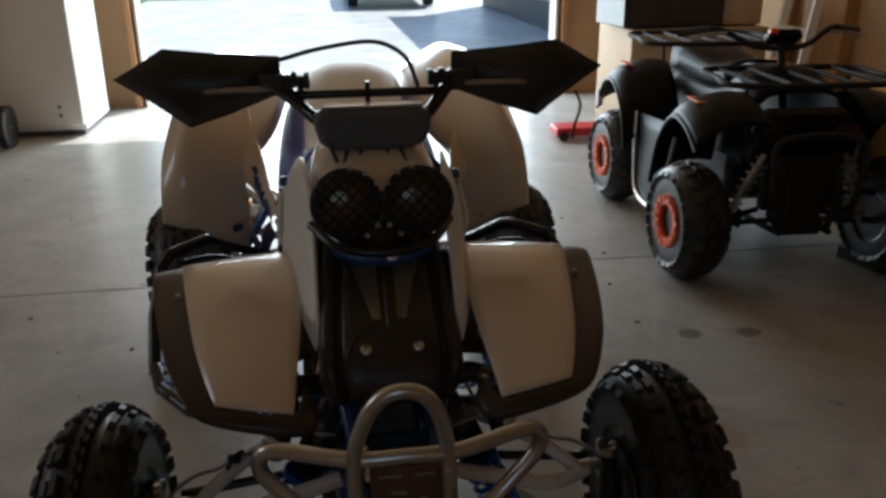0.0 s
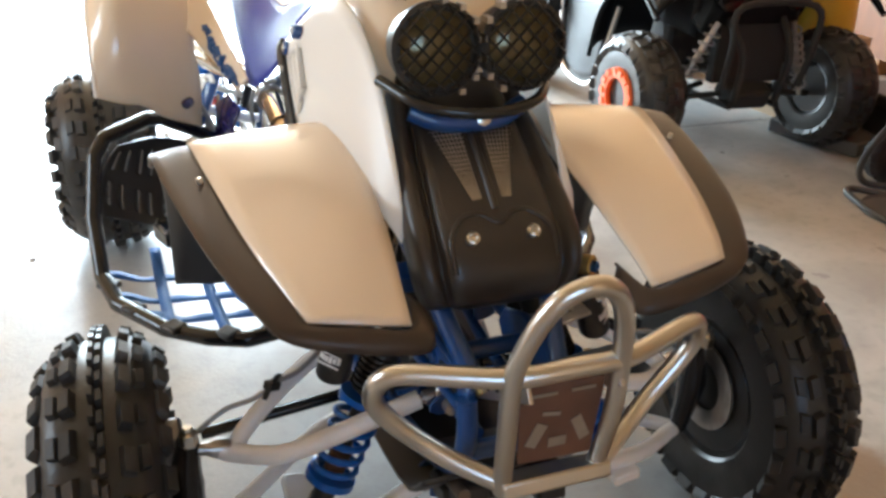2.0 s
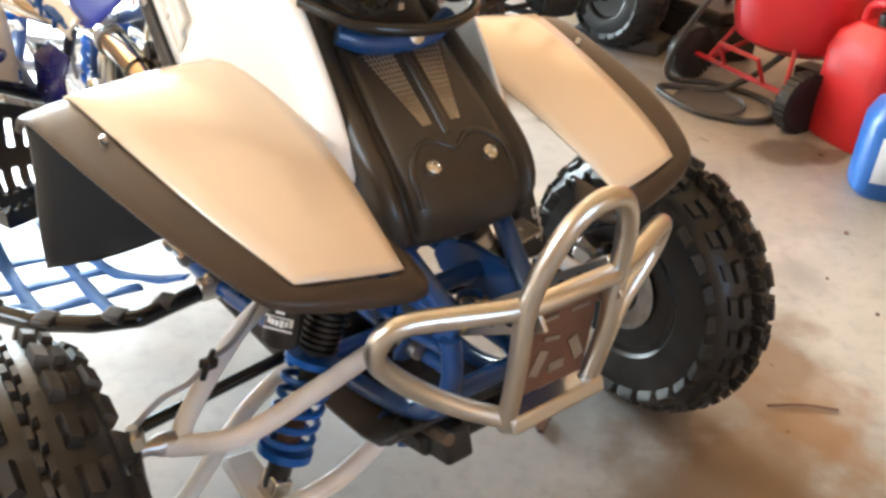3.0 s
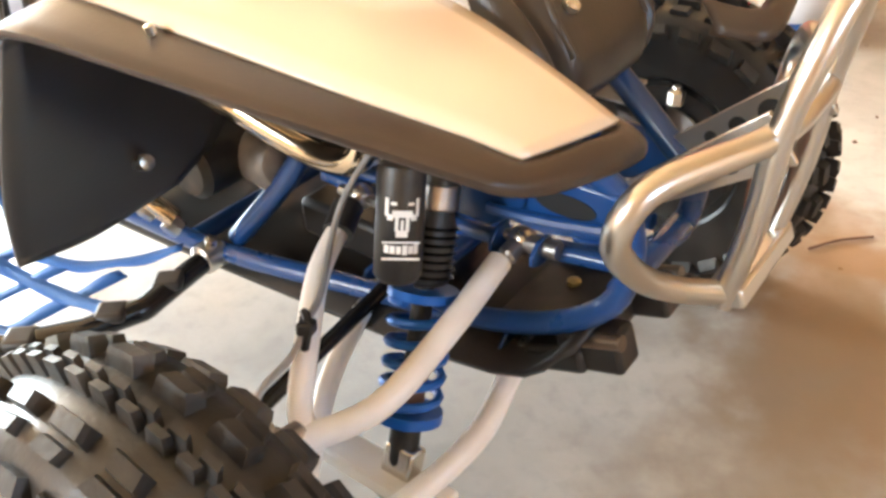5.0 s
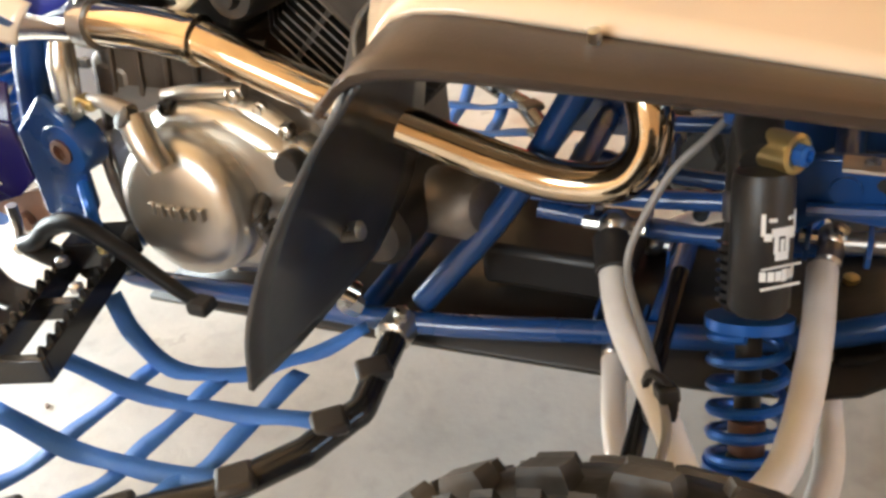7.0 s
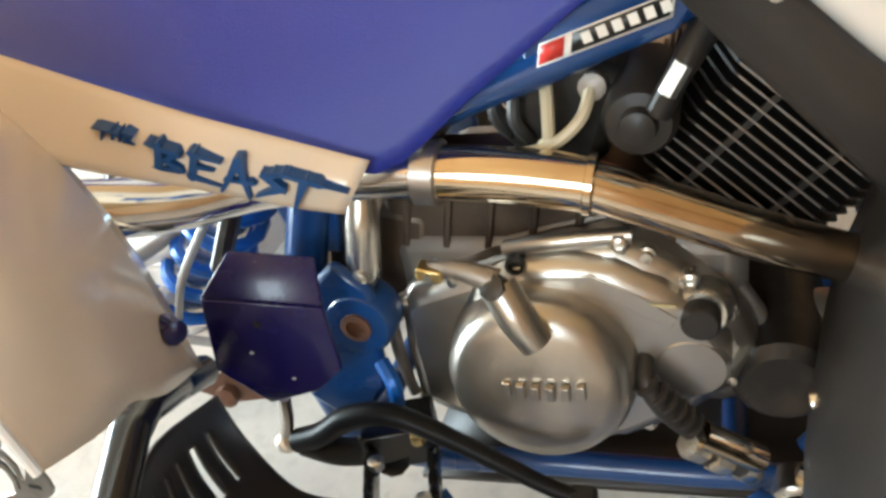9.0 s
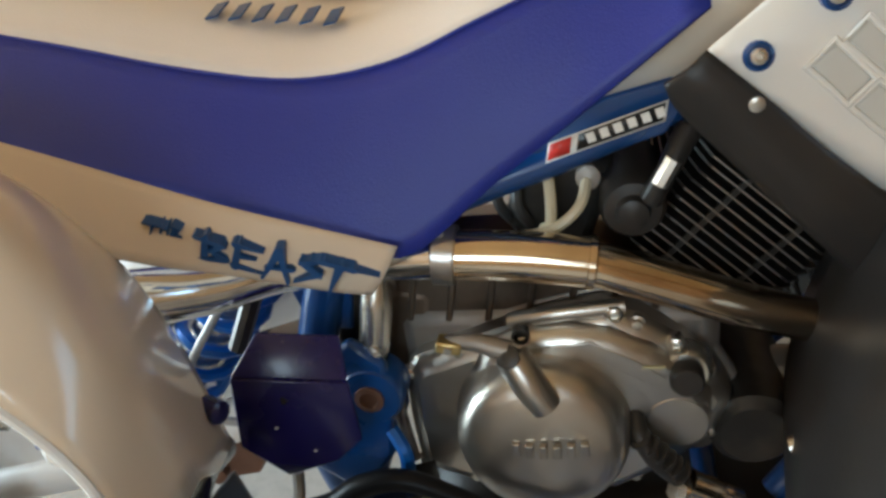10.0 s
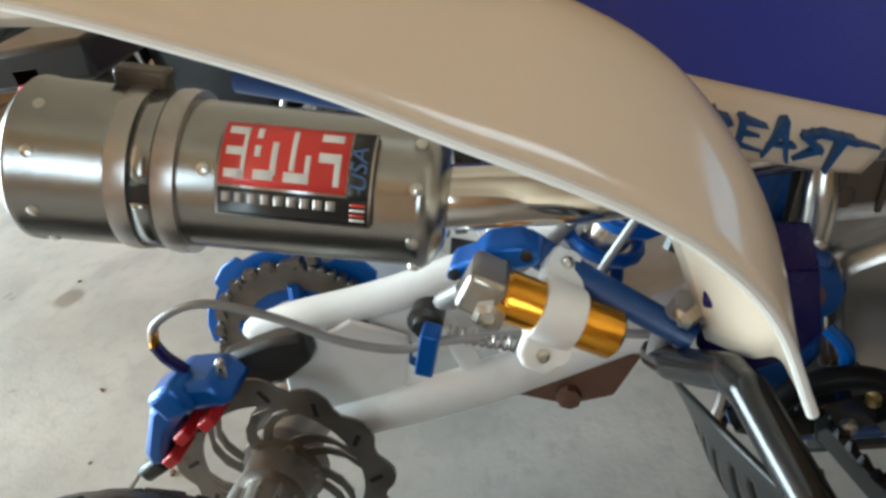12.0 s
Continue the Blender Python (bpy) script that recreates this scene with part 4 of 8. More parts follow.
for sx in (-0.2, 0.2):
    part("wheel", Geo().lathe((1.75 + sx, 4.09, 0.035), (0, 1, 0), [(0.01, 0), (0.035, 0), (0.035, 0.025), (0.01, 0.025)], 14), BLACK_PLASTIC, jack)
tank2 = thing("plastic_bucket", (2.5, 3.55, 0), "white plastic bucket standing on the floor", "bucket")
part("pail", Geo().lathe((2.5, 3.55, 0), (0, 0, 1), [(0.12, 0), (0.15, 0.36), (0.16, 0.36), (0.16, 0.38), (0.14, 0.38), (0.12, 0.05)], 24), DECAL_WHITE, tank2)

# twigs and grit lying on the floor
grit = Geo()
rnd = random.Random(8)
for i in range(60):
    x, y = rnd.uniform(-1.5, 1.6), rnd.uniform(-0.7, 3.2)
    s = rnd.uniform(0.003, 0.008)
    grit.box((x, y, s * 0.3), (s * rnd.uniform(1, 2.5), s, s * 0.6), (0, 0, rnd.uniform(0, 180)))
tagged(part("floor_grit", grit, RUST), "small crumbs of dirt scattered on the concrete floor", "dirt", kind="stuff")
leaf = Geo()
leaf.box((0.303, -0.012, 0.006), (0.035, 0.012, 0.008), (0, 0, 30)).box((0.32, 0.0, 0.006), (0.02, 0.01, 0.006), (0, 0, -20))
tagged(part("dead_leaf", leaf, RUST), "small curled dead leaf on the concrete floor", "leaf")
tagged(part("twig", Geo().tube([(0.72, -0.22, 0.004), (0.78, -0.26, 0.005), (0.83, -0.31, 0.004)], 0.0025, 6), RUST), "thin dry twig on the concrete floor", "twig")


# ---- the racing quad ----
quad = thing("racing_quad", (0, 0.7, 0), "warm-tinted white and blue racing quad bike with long-travel suspension and knobby tyres", "quad bike")


def fx(p, s):
    return (p[0] * s, p[1], p[2])


# body panels
def front_fender():
    rows = [[(-0.145, 0.310, 0.698), (-0.26, 0.29, 0.702), (-0.375, 0.237, 0.695)],
            [(-0.150, 0.215, 0.737), (-0.26, 0.210, 0.735), (-0.376, 0.200, 0.727)],
            [(-0.150, 0.100, 0.724), (-0.25, 0.080, 0.726), (-0.356, 0.080, 0.710)],
            [(-0.152, -0.050, 0.690), (-0.235, -0.06, 0.692), (-0.327, -0.060, 0.682)],
            [(-0.160, -0.150, 0.655), (-0.22, -0.150, 0.664), (-0.300, -0.150, 0.661)],
            [(-0.164, -0.208, 0.630), (-0.22, -0.206, 0.640), (-0.284, -0.192, 0.646)]]
    pair("front_fender", Geo().sheet(rows, 4, 4), WHITE_PLASTIC, quad, "white front fender panel with warm light in its colour", solid=0.005)
    tuck = [(-0.360, 0.238, 0.686), (-0.358, 0.198, 0.716), (-0.338, 0.080, 0.698), (-0.308, -0.060, 0.670), (-0.284, -0.145, 0.651), (-0.268, -0.178, 0.638), (-0.220, -0.194, 0.628), (-0.166, -0.196, 0.618), (-0.148, -0.140, 0.632)]
    edge = [(-0.379, 0.237, 0.692), (-0.380, 0.199, 0.723), (-0.360, 0.080, 0.706), (-0.331, -0.060, 0.679), (-0.304, -0.152, 0.658), (-0.288, -0.195, 0.643), (-0.220, -0.210, 0.635), (-0.162, -0.212, 0.626), (-0.145, -0.150, 0.632)]
    outer = [(-0.430, 0.245, 0.684), (-0.426, 0.198, 0.714), (-0.405, 0.070, 0.702), (-0.372, -0.070, 0.680), (-0.335, -0.166, 0.655), (-0.303, -0.204, 0.638), (-0.225, -0.224, 0.624), (-0.148, -0.224, 0.612), (-0.130, -0.170, 0.616)]
    lip = [(-0.428, 0.248, 0.676), (-0.425, 0.204, 0.704), (-0.404, 0.074, 0.694), (-0.371, -0.066, 0.671), (-0.334, -0.164, 0.646), (-0.302, -0.204, 0.628), (-0.225, -0.225, 0.613), (-0.146, -0.226, 0.601), (-0.126, -0.170, 0.604)]
    pair("fender_flare", Geo().sheet([tuck, edge, outer, lip], 4, 4), FLARE_BLACK, quad, "dark brown-black moulded fender edge", solid=0.004)
    flap = [[(-0.426, 0.215, 0.700), (-0.30, 0.285, 0.695), (-0.14, 0.31, 0.69)],
            [(-0.418, 0.275, 0.630), (-0.27, 0.320, 0.615), (-0.12, 0.33, 0.60)],
            [(-0.416, 0.335, 0.540), (-0.27, 0.360, 0.515), (-0.11, 0.35, 0.52)],
            [(-0.417, 0.370, 0.465), (-0.28, 0.385, 0.445), (-0.13, 0.365, 0.450)],
            [(-0.417, 0.386, 0.398), (-0.32, 0.390, 0.385), (-0.20, 0.375, 0.405)]]
    pair("mud_flap", Geo().sheet(flap, 5, 5), FLAP_BLACK, quad, "satin black mud flap", solid=0.005)
    for s in (1, -1):
        part("flap_bolt", Geo().lathe(fx((-0.243, 0.372, 0.456), s), (0, -1, 0.3), [(0.010, -0.012), (0.010, 0.012), (0.004, 0.014)], 10), BOLT, quad)
        part("flare_screw", Geo().lathe(fx((-0.373, 0.09, 0.722), s), (-0.3 * s, 0, 1), [(0.004, -0.012), (0.004, -0.004), (0.001, -0.003)], 10), BOLT, quad)


front_fender()

side = [[(-0.184, 0.462, 0.800), (-0.184, 0.458, 0.806), (-0.180, 0.450, 0.812)],
        [(-0.190, 0.390, 0.750), (-0.186, 0.381, 0.812), (-0.160, 0.367, 0.872)],
        [(-0.190, 0.300, 0.676), (-0.180, 0.292, 0.79), (-0.140, 0.285, 0.915)],
        [(-0.178, 0.215, 0.690), (-0.164, 0.20, 0.80), (-0.128, 0.19, 0.905)],
        [(-0.158, 0.110, 0.705), (-0.148, 0.10, 0.775), (-0.120, 0.095, 0.845)],
        [(-0.148, 0.010, 0.690), (-0.138, 0.01, 0.715), (-0.120, 0.005, 0.745)],
        [(-0.128, -0.050, 0.655), (-0.124, -0.045, 0.66), (-0.118, -0.038, 0.668)]]
side_l, side_r = pair("side_panel", Geo().sheet(side, 4, 4), WHITE_PANEL, quad, "white louvred side panel", solid=0.005)
for s, owner in ((1, side_l), (-1, side_r)):
    for rim_ in (((0.361, 0.811), (0.380, 0.793), (0.350, 0.763), (0.332, 0.782)), ((0.328, 0.778), (0.346, 0.759), (0.312, 0.727), (0.296, 0.748)), ((0.338, 0.826), (0.354, 0.809), (0.298, 0.757), (0.283, 0.775))):
        face_ = [(-0.1950 + 0.16 * max(0.0, z - 0.78), y, z) for y, z in rim_]
        mid_ = np.mean(face_, axis=0)
        lv = part("louvre", Geo().add([fx(p, s) for p in face_] + [fx(V(*p) + V(0.012, 0, 0), s) for p in face_], [(0, 1, 2, 3), (7, 6, 5, 4), (0, 4, 5, 1), (1, 5, 6, 2), (2, 6, 7, 3), (3, 7, 4, 0)]), GREY_INSERT, owner, "pale grey louvre insert", bevel=0.003)
        part("louvre_rim", Geo().tube([fx(mid_ + (V(*p) - mid_) * 1.06, s) for p in face_], 0.0032, 8, closed=True, curve=False), WHITE_PANEL, lv)
    for p in ((-0.1905, 0.417, 0.805), (-0.184, 0.362, 0.845)):
        part("grommet", Geo().lathe(fx(p, s), (-s, 0, 0.15), [(0.012, -0.010), (0.012, 0.004), (0.009, 0.006), (0.008, 0.003)], 18), BLUE_PAINT, owner, "blue grommet")
        part("screw", Geo().lathe(fx(p, s), (-s, 0, 0.15), [(0.0065, 0), (0.0065, 0.007), (0.004, 0.008), (0.003, 0.004)], 14), BOLT, owner)
shroud = [[(-0.189, 0.455, 0.812), (-0.194, 0.471, 0.800), (-0.192, 0.488, 0.788)],
          [(-0.192, 0.448, 0.806), (-0.198, 0.460, 0.786), (-0.190, 0.474, 0.762)],
          [(-0.195, 0.410, 0.772), (-0.200, 0.412, 0.740), (-0.190, 0.418, 0.700)],
          [(-0.197, 0.360, 0.724), (-0.201, 0.366, 0.688), (-0.190, 0.372, 0.650)],
          [(-0.199, 0.300, 0.672), (-0.200, 0.308, 0.633), (-0.188, 0.320, 0.594)]]
sh = pair("radiator_shroud", Geo().sheet(shroud, 5, 4), BLACK_PLASTIC, quad, "black plastic shroud strip", solid=0.007)
part("screw", Geo().lathe((-0.198, 0.418, 0.769), (-1, 0, 0), [(0.0065, -0.004), (0.0065, 0.005), (0.003, 0.006)], 12), BOLT, sh[0])
tank = []
for y, hw, z0, zt in ((0.115, 0.09, 0.80, 0.875), (0.17, 0.118, 0.80, 0.930), (0.27, 0.125, 0.80, 0.960), (0.40, 0.128, 0.75, 0.950), (0.52, 0.118, 0.735, 0.90), (0.60, 0.10, 0.74, 0.86)):
    tank.append([(-hw, y, z0), (-hw * 0.98, y, (z0 + zt) / 2), (-hw * 0.7, y, zt - 0.015), (0, y, zt), (hw * 0.7, y, zt - 0.015), (hw * 0.98, y, (z0 + zt) / 2), (hw, y, z0)])
part("tank_cover", Geo().sheet(tank, 4, 4), WHITE_PLASTIC, quad, "glossy warm-tinted white tank cover", solid=0.004)
part("fuel_cap", Geo().lathe((0, 0.36, 0.955), (0, 0, 1), [(0.04, 0), (0.04, 0.025), (0.03, 0.032)], 20), BLACK_PLASTIC, quad)

# nose
nose = []
for y, z, hw, step in ((0.125, 0.825, 0.095, 0.004), (0.06, 0.772, 0.108, 0.006), (-0.03, 0.708, 0.118, 0.008), (-0.083, 0.667, 0.122, 0.008), (-0.112, 0.628, 0.120, 0.009), (-0.116, 0.590, 0.108, 0.009), (-0.098, 0.570, 0.096, 0.004)):
    half = [(hw, 0.036, -0.016), (hw * 0.97, 0.010, 0.001), (hw * 0.86, 0.002, 0.005), (hw * 0.76, 0.005 + step * 0.6, 0.003 - step * 0.6), (hw * 0.70, 0.005 + step * 0.6, 0.003 - step * 0.6), (hw * 0.62, -0.004, 0.004), (hw * 0.30, -0.006, 0.004)]
    nose.append([(-x, y + a, z + b) for x, a, b in half] + [(0, y - 0.007, z + 0.004)] + [(x, y + a, z + b) for x, a, b in half[::-1]])
nose_cover = part("nose_cover", Geo().sheet(nose, 4, 3), NOSE_BLACK, quad, "black nose cover with mesh vents", solid=0.005)
for s in (1, -1):
    part("nose_bolt", Geo().lathe((0.044 * s, -0.093, 0.671), (0, -0.6, 0.8), [(0.0095, -0.006), (0.0095, 0.005), (0.006, 0.007), (0.004, 0.004)], 12), BOLT, nose_cover)
    t0, t1, b0, b1 = (-0.062, 0.045, 0.770), (-0.013, 0.045, 0.772), (-0.030, -0.048, 0.704), (-0.013, -0.048, 0.704)
    rim = Geo().tube([fx(p, s) for p in (t0, t1, b1, b0)], 0.003, 6, closed=True, curve=False)
    part("vent_frame", rim, BLACK_PLASTIC, nose_cover)
    mesh = Geo()
    for i in range(17):
        f = i / 16
        a, c = V(*t0) * (1 - f) + V(*b0) * f, V(*t1) * (1 - f) + V(*b1) * f
        mesh.rod(fx(a + V(0, 0, 0.0015), s), fx(c + V(0, 0, 0.0015), s), 0.0011, 5)
    for i in range(9):
        f = i / 8
        a, c = V(*t0) * (1 - f) + V(*t1) * f, V(*b0) * (1 - f) + V(*b1) * f
        mesh.rod(fx(a + V(0, 0, 0.002), s), fx(c + V(0, 0, 0.002), s), 0.0011, 5)
    part("vent_mesh", mesh, STEEL, nose_cover, "steel mesh vent")
part("nose_ridge", Geo().tube([(-0.074, -0.117, 0.634), (-0.072, -0.090, 0.672), (-0.050, -0.068, 0.690), (-0.024, -0.066, 0.692), (0.0, -0.078, 0.683), (0.024, -0.066, 0.692), (0.050, -0.068, 0.690), (0.072, -0.090, 0.672), (0.074, -0.117, 0.634)], 0.0045, 10), NOSE_BLACK, nose_cover)
part("nose_rib", Geo().tube([(0, 0.06, 0.782), (0, -0.02, 0.727), (0, -0.06, 0.695)], 0.006), NOSE_BLACK, nose_cover)
part("headlight_bracket", Geo().tube([(-0.085, 0.06, 0.800), (-0.04, 0.045, 0.785), (0.04, 0.045, 0.785), (0.085, 0.06, 0.800)], 0.014, 12), BLUE_PAINT, quad, "blue headlight bracket bar")
part("bracket_bolt", Geo().lathe((0.015, 0.035, 0.79), (0, -1, 0.4), [(0.011, -0.01), (0.011, 0.006), (0.005, 0.008)], 8), BOLT, quad)
for s in (1, -1):
    c = V(0.062 * s, 0.03, 0.893)
    n = (0.0, -0.97, 0.15)
    lamp = part("headlight", Geo().lathe(c, n, [(0.03, -0.075), (0.052, -0.05), (0.060, -0.01), (0.062, 0.012), (0.056, 0.016), (0.054, 0.008)], 28), BLACK_PLASTIC, quad, "round black headlight")
    part("lens", Geo().lathe(c, n, [(0.054, 0.004), (0.045, 0.012), (0.02, 0.017), (0.001, 0.018)], 28), LAMP_GLASS, lamp, "dark amber lens")
    x, y, z = basis(n)
    for k in range(-3, 4):
        h = k * 0.016
        w = math.sqrt(max(0.0001, 0.058 ** 2 - h ** 2))
        for u, v in ((x + y, x - y), (x - y, x + y)):
            u, v = u / math.sqrt(2), v / math.sqrt(2)
            part("guard_wire", Geo().rod(c + z * 0.021 + u * h - v * w, c + z * 0.021 + u * h + v * w, 0.0016, 5), BLACK_PAINT, lamp)
    for k in range(7):
        a = math.pi * (0.55 + 0.13 * k)
        part("clip", Geo().box(c + z * 0.010 + (math.cos(a) * (-s) * V(1, 0, 0) * -1 + math.sin(a) * V(0, 0.15, 0.97)) * 0.064, (0.008, 0.02, 0.008)), STEEL, lamp)
part("headlight_chin", Geo().tube([(-0.125, 0.075, 0.842), (-0.08, 0.0, 0.825), (0.0, -0.025, 0.818), (0.08, 0.0, 0.825), (0.125, 0.075, 0.842)], 0.008), BLACK_PAINT, quad)
for s in (1, -1):
    for x, y0 in ((0.045, 0.16), (0.022, 0.17)):
        part("control_cable", Geo().tube([(x * s, 0.22, 0.96), (x * 1.3 * s, 0.17, 0.92), (x * 1.5 * s, y0 - 0.04, 0.86), (x * s, 0.12, 0.80)], 0.004, 7), HOSE, quad)

# bars and controls
pod = part("bar_pad", Geo().plate([(-0.112, 1.0), (-0.10, 1.022), (0.10, 1.022), (0.112, 1.0), (0.10, 0.958), (0.075, 0.945), (-0.075, 0.945), (-0.10, 0.958)], "y", 0.185, 0.245), GREY_PLASTIC, quad, "dark padded bar cover", bevel=0.012)
part("pad_strap", Geo().box((0, 0.215, 1.026), (0.19, 0.04, 0.006)), STEEL, pod, bevel=0.002)
bar = part("handlebar", Geo().tube([(-0.40, 0.385, 1.055), (-0.26, 0.345, 1.062), (-0.17, 0.31, 1.05), (-0.085, 0.255, 0.985), (0.085, 0.255, 0.985), (0.17, 0.31, 1.05), (0.26, 0.345, 1.062), (0.40, 0.385, 1.055)], 0.0125, 12, 8), BLACK_PAINT, quad)
part("crossbar", Geo().rod((-0.15, 0.295, 1.035), (0.15, 0.295, 1.035), 0.009), BLACK_PAINT, bar)
part("steering_stem", Geo().rod((0, 0.25, 0.985), (0, 0.16, 0.55), 0.018), STEEL, quad)
part("key_post", Geo().rod((-0.004, 0.27, 1.02), (-0.004, 0.27, 1.062), 0.005, 8), BLACK_PAINT, quad)
guard_out = [(-0.483, 1.070), (-0.388, 1.121), (-0.29, 1.110), (-0.172, 1.102), (-0.172, 1.062), (-0.19, 1.030), (-0.27, 1.000), (-0.350, 0.974)]
for s in (1, -1):
    part("grip", Geo().rod(fx((-0.27, 0.348, 1.061), s), fx((-0.40, 0.385, 1.055), s), 0.017), RUBBER, bar)
    part("lever", Geo().tube([fx(p, s) for p in ((-0.19, 0.29, 1.05), (-0.28, 0.285, 1.05), (-0.39, 0.32, 1.04))], 0.006, 8), STEEL, bar)
    part("perch", Geo().box(fx((-0.185, 0.31, 1.055), s), (0.05, 0.045, 0.04)), BLACK_PLASTIC, bar, bevel=0.006)
    for k in range(4):
        part("switch_knob", Geo().box(fx((-0.155 + 0.012 * k, 0.30 - 0.008 * k, 1.06 + 0.006 * (k % 2)), s), (0.012, 0.03, 0.03)), BLACK_PLASTIC, bar, bevel=0.004)
    cx, cz = -0.315, 1.05
    ring0 = [(x, 0.335, z) for x, z in guard_out]
    ring1 = [(cx + (x - cx) * 0.62, 0.300, cz + (z - cz) * 0.62) for x, z in guard_out]
    ring2 = [(cx + (x - cx) * 0.2, 0.29, cz + (z - cz) * 0.2) for x, z in guard_out]
    g = Geo()
    n = len(guard_out)
    g.add([fx(p, s) for r in (ring0, ring1, ring2) for p in r], [(i * n + k, i * n + (k + 1) % n, (i + 1) * n + (k + 1) % n, (i + 1) * n + k) for i in range(2) for k in range(n)] + [tuple(2 * n + k for k in range(n))])
    hg = part("hand_guard", g, BLACK_PLASTIC, bar, "black angular hand guard", solid=0.004, bevel=0.004)
    part("guard_edge", Geo().tube([fx((x, 0.335, z), s) for x, z in guard_out], 0.004, 6, closed=True, curve=False), BLACK_PLASTIC, bar)
part("brake_cable", Geo().tube([(-0.17, 0.32, 1.10), (-0.09, 0.33, 1.118), (0.015, 0.34, 1.128), (0.075, 0.33, 1.10), (0.095, 0.31, 1.055), (0.10, 0.30, 1.03)], 0.0045, 8), HOSE, quad)
part("clutch_cable", Geo().tube([(-0.20, 0.28, 1.06), (-0.15, 0.24, 1.03), (-0.10, 0.2, 0.99), (-0.07, 0.17, 0.93)], 0.004, 8), HOSE, quad)
part("tether_cord", Geo().tube([(0.43, 0.33, 1.02), (0.44, 0.32, 0.99), (0.43, 0.32, 0.95), (0.425, 0.32, 0.92)], 0.003, 7), HOSE, quad)

# seat and tail
seat_rows = ((0.45, 0.840, 0.900, 0.920, 0.165, 0.10), (0.548, 0.766, 0.870, 0.893, 0.170, 0.115), (0.64, 0.702, 0.840, 0.866, 0.185, 0.130), (0.725, 0.650, 0.811, 0.842, 0.215, 0.138),
             (0.82, 0.688, 0.803, 0.832, 0.218, 0.140), (0.93, 0.727, 0.824, 0.857, 0.218, 0.142), (1.06, 0.758, 0.860, 0.895, 0.215, 0.142), (1.25, 0.80, 0.905, 0.94, 0.205, 0.14), (1.42, 0.845, 0.92, 0.945, 0.18, 0.12))
pair("seat_side", Geo().sheet([[(-xb, y, zb), (-(xb * 0.45 + xs * 0.55) - 0.006, y, zb * 0.5 + zs * 0.5), (-xs, y, zs)] for y, zb, zs, zt, xb, xs in seat_rows], 4, 4), SEAT_BLUE, quad, "blue vinyl seat side", solid=0.004)
seat_top = part("seat_top", Geo().sheet([[(-xs, y, zs), (-xs * 0.6, y, zt - 0.006), (0, y, zt), (xs * 0.6, y, zt - 0.006), (xs, y, zs)] for y, zb, zs, zt, xb, xs in seat_rows], 4, 4), SEAT_WHITE, quad, "white vinyl seat top", solid=0.004)
for s in (1, -1):
    part("seat_seam", Geo().tube([fx((-xs - 0.001, y, zs), s) for y, zb, zs, zt, xb, xs in seat_rows], 0.0022, 6), SEAT_BLUE, seat_top)
    for i in range(6):
        part("printed_bar", Geo().box(fx((-0.062, 0.915 - 0.024 * i, 0.8580 - 0.0035 * i), s), (0.036, 0.014, 0.0020), (-9, -10 * s, 0)), DECAL_BLUE, seat_top, "blue printed bar")
cover = [[(-0.222, 0.724, 0.666), (-0.238, 0.736, 0.646), (-0.236, 0.752, 0.625)],
         [(-0.230, 0.765, 0.684), (-0.246, 0.775, 0.660), (-0.250, 0.790, 0.640)],
         [(-0.248, 0.85, 0.722), (-0.268, 0.850, 0.698), (-0.276, 0.856, 0.672)],
         [(-0.258, 0.915, 0.752), (-0.284, 0.915, 0.728), (-0.310, 0.912, 0.706)],
         [(-0.278, 1.0, 0.798), (-0.312, 1.0, 0.782), (-0.345, 0.985, 0.755)],
         [(-0.300, 1.10, 0.848), (-0.330, 1.09, 0.835), (-0.358, 1.06, 0.815)],
         [(-0.315, 1.20, 0.888), (-0.335, 1.19, 0.885), (-0.360, 1.16, 0.875)]]
covers = pair("side_cover", Geo().sheet(cover, 4, 4), WHITE_PLASTIC, quad, "warm-tinted white side cover with blue brush lettering", solid=0.004)
# brush lettering, stroke by stroke: start, end and the half widths there, on a cap height of one
BRUSH = {"B": ((0.10, -0.12, 0.24, 1.10, 0.13, 0.10), (-0.12, 1.02, 0.72, 0.84, 0.05, 0.12), (0.72, 0.84, 0.36, 0.50, 0.12, 0.07), (0.34, 0.54, 0.80, 0.28, 0.07, 0.12), (0.80, 0.26, -0.55, 0.02, 0.12, 0.01)),
         "E": ((0.02, -0.08, 0.22, 1.00, 0.13, 0.09), (0.10, 0.96, 0.98, 0.86, 0.12, 0.02), (0.12, 0.50, 0.74, 0.48, 0.11, 0.02), (0.00, 0.06, 0.92, -0.10, 0.13, 0.02)),
         "A": ((-0.12, -0.30, 0.52, 1.12, 0.05, 0.15), (0.50, 1.12, 0.72, -0.34, 0.14, 0.05), (0.02, 0.22, 0.86, 0.34, 0.04, 0.10)),
         "S": ((0.98, 1.06, 0.24, 0.72, 0.03, 0.13), (0.22, 0.78, 0.74, 0.34, 0.13, 0.13), (0.76, 0.40, -0.08, -0.18, 0.14, 0.03)),
         "T": ((-0.50, 0.92, 1.75, 0.86, 0.06, 0.01), (-0.20, 0.98, 0.90, 0.90, 0.09, 0.12), (0.46, 0.94, 0.02, -0.52, 0.16, 0.03)),
         "H": ((0.00, -0.05, 0.10, 1.00, 0.12, 0.08), (0.60, -0.05, 0.66, 0.95, 0.10, 0.09), (0.05, 0.50, 0.66, 0.46, 0.10, 0.08))}


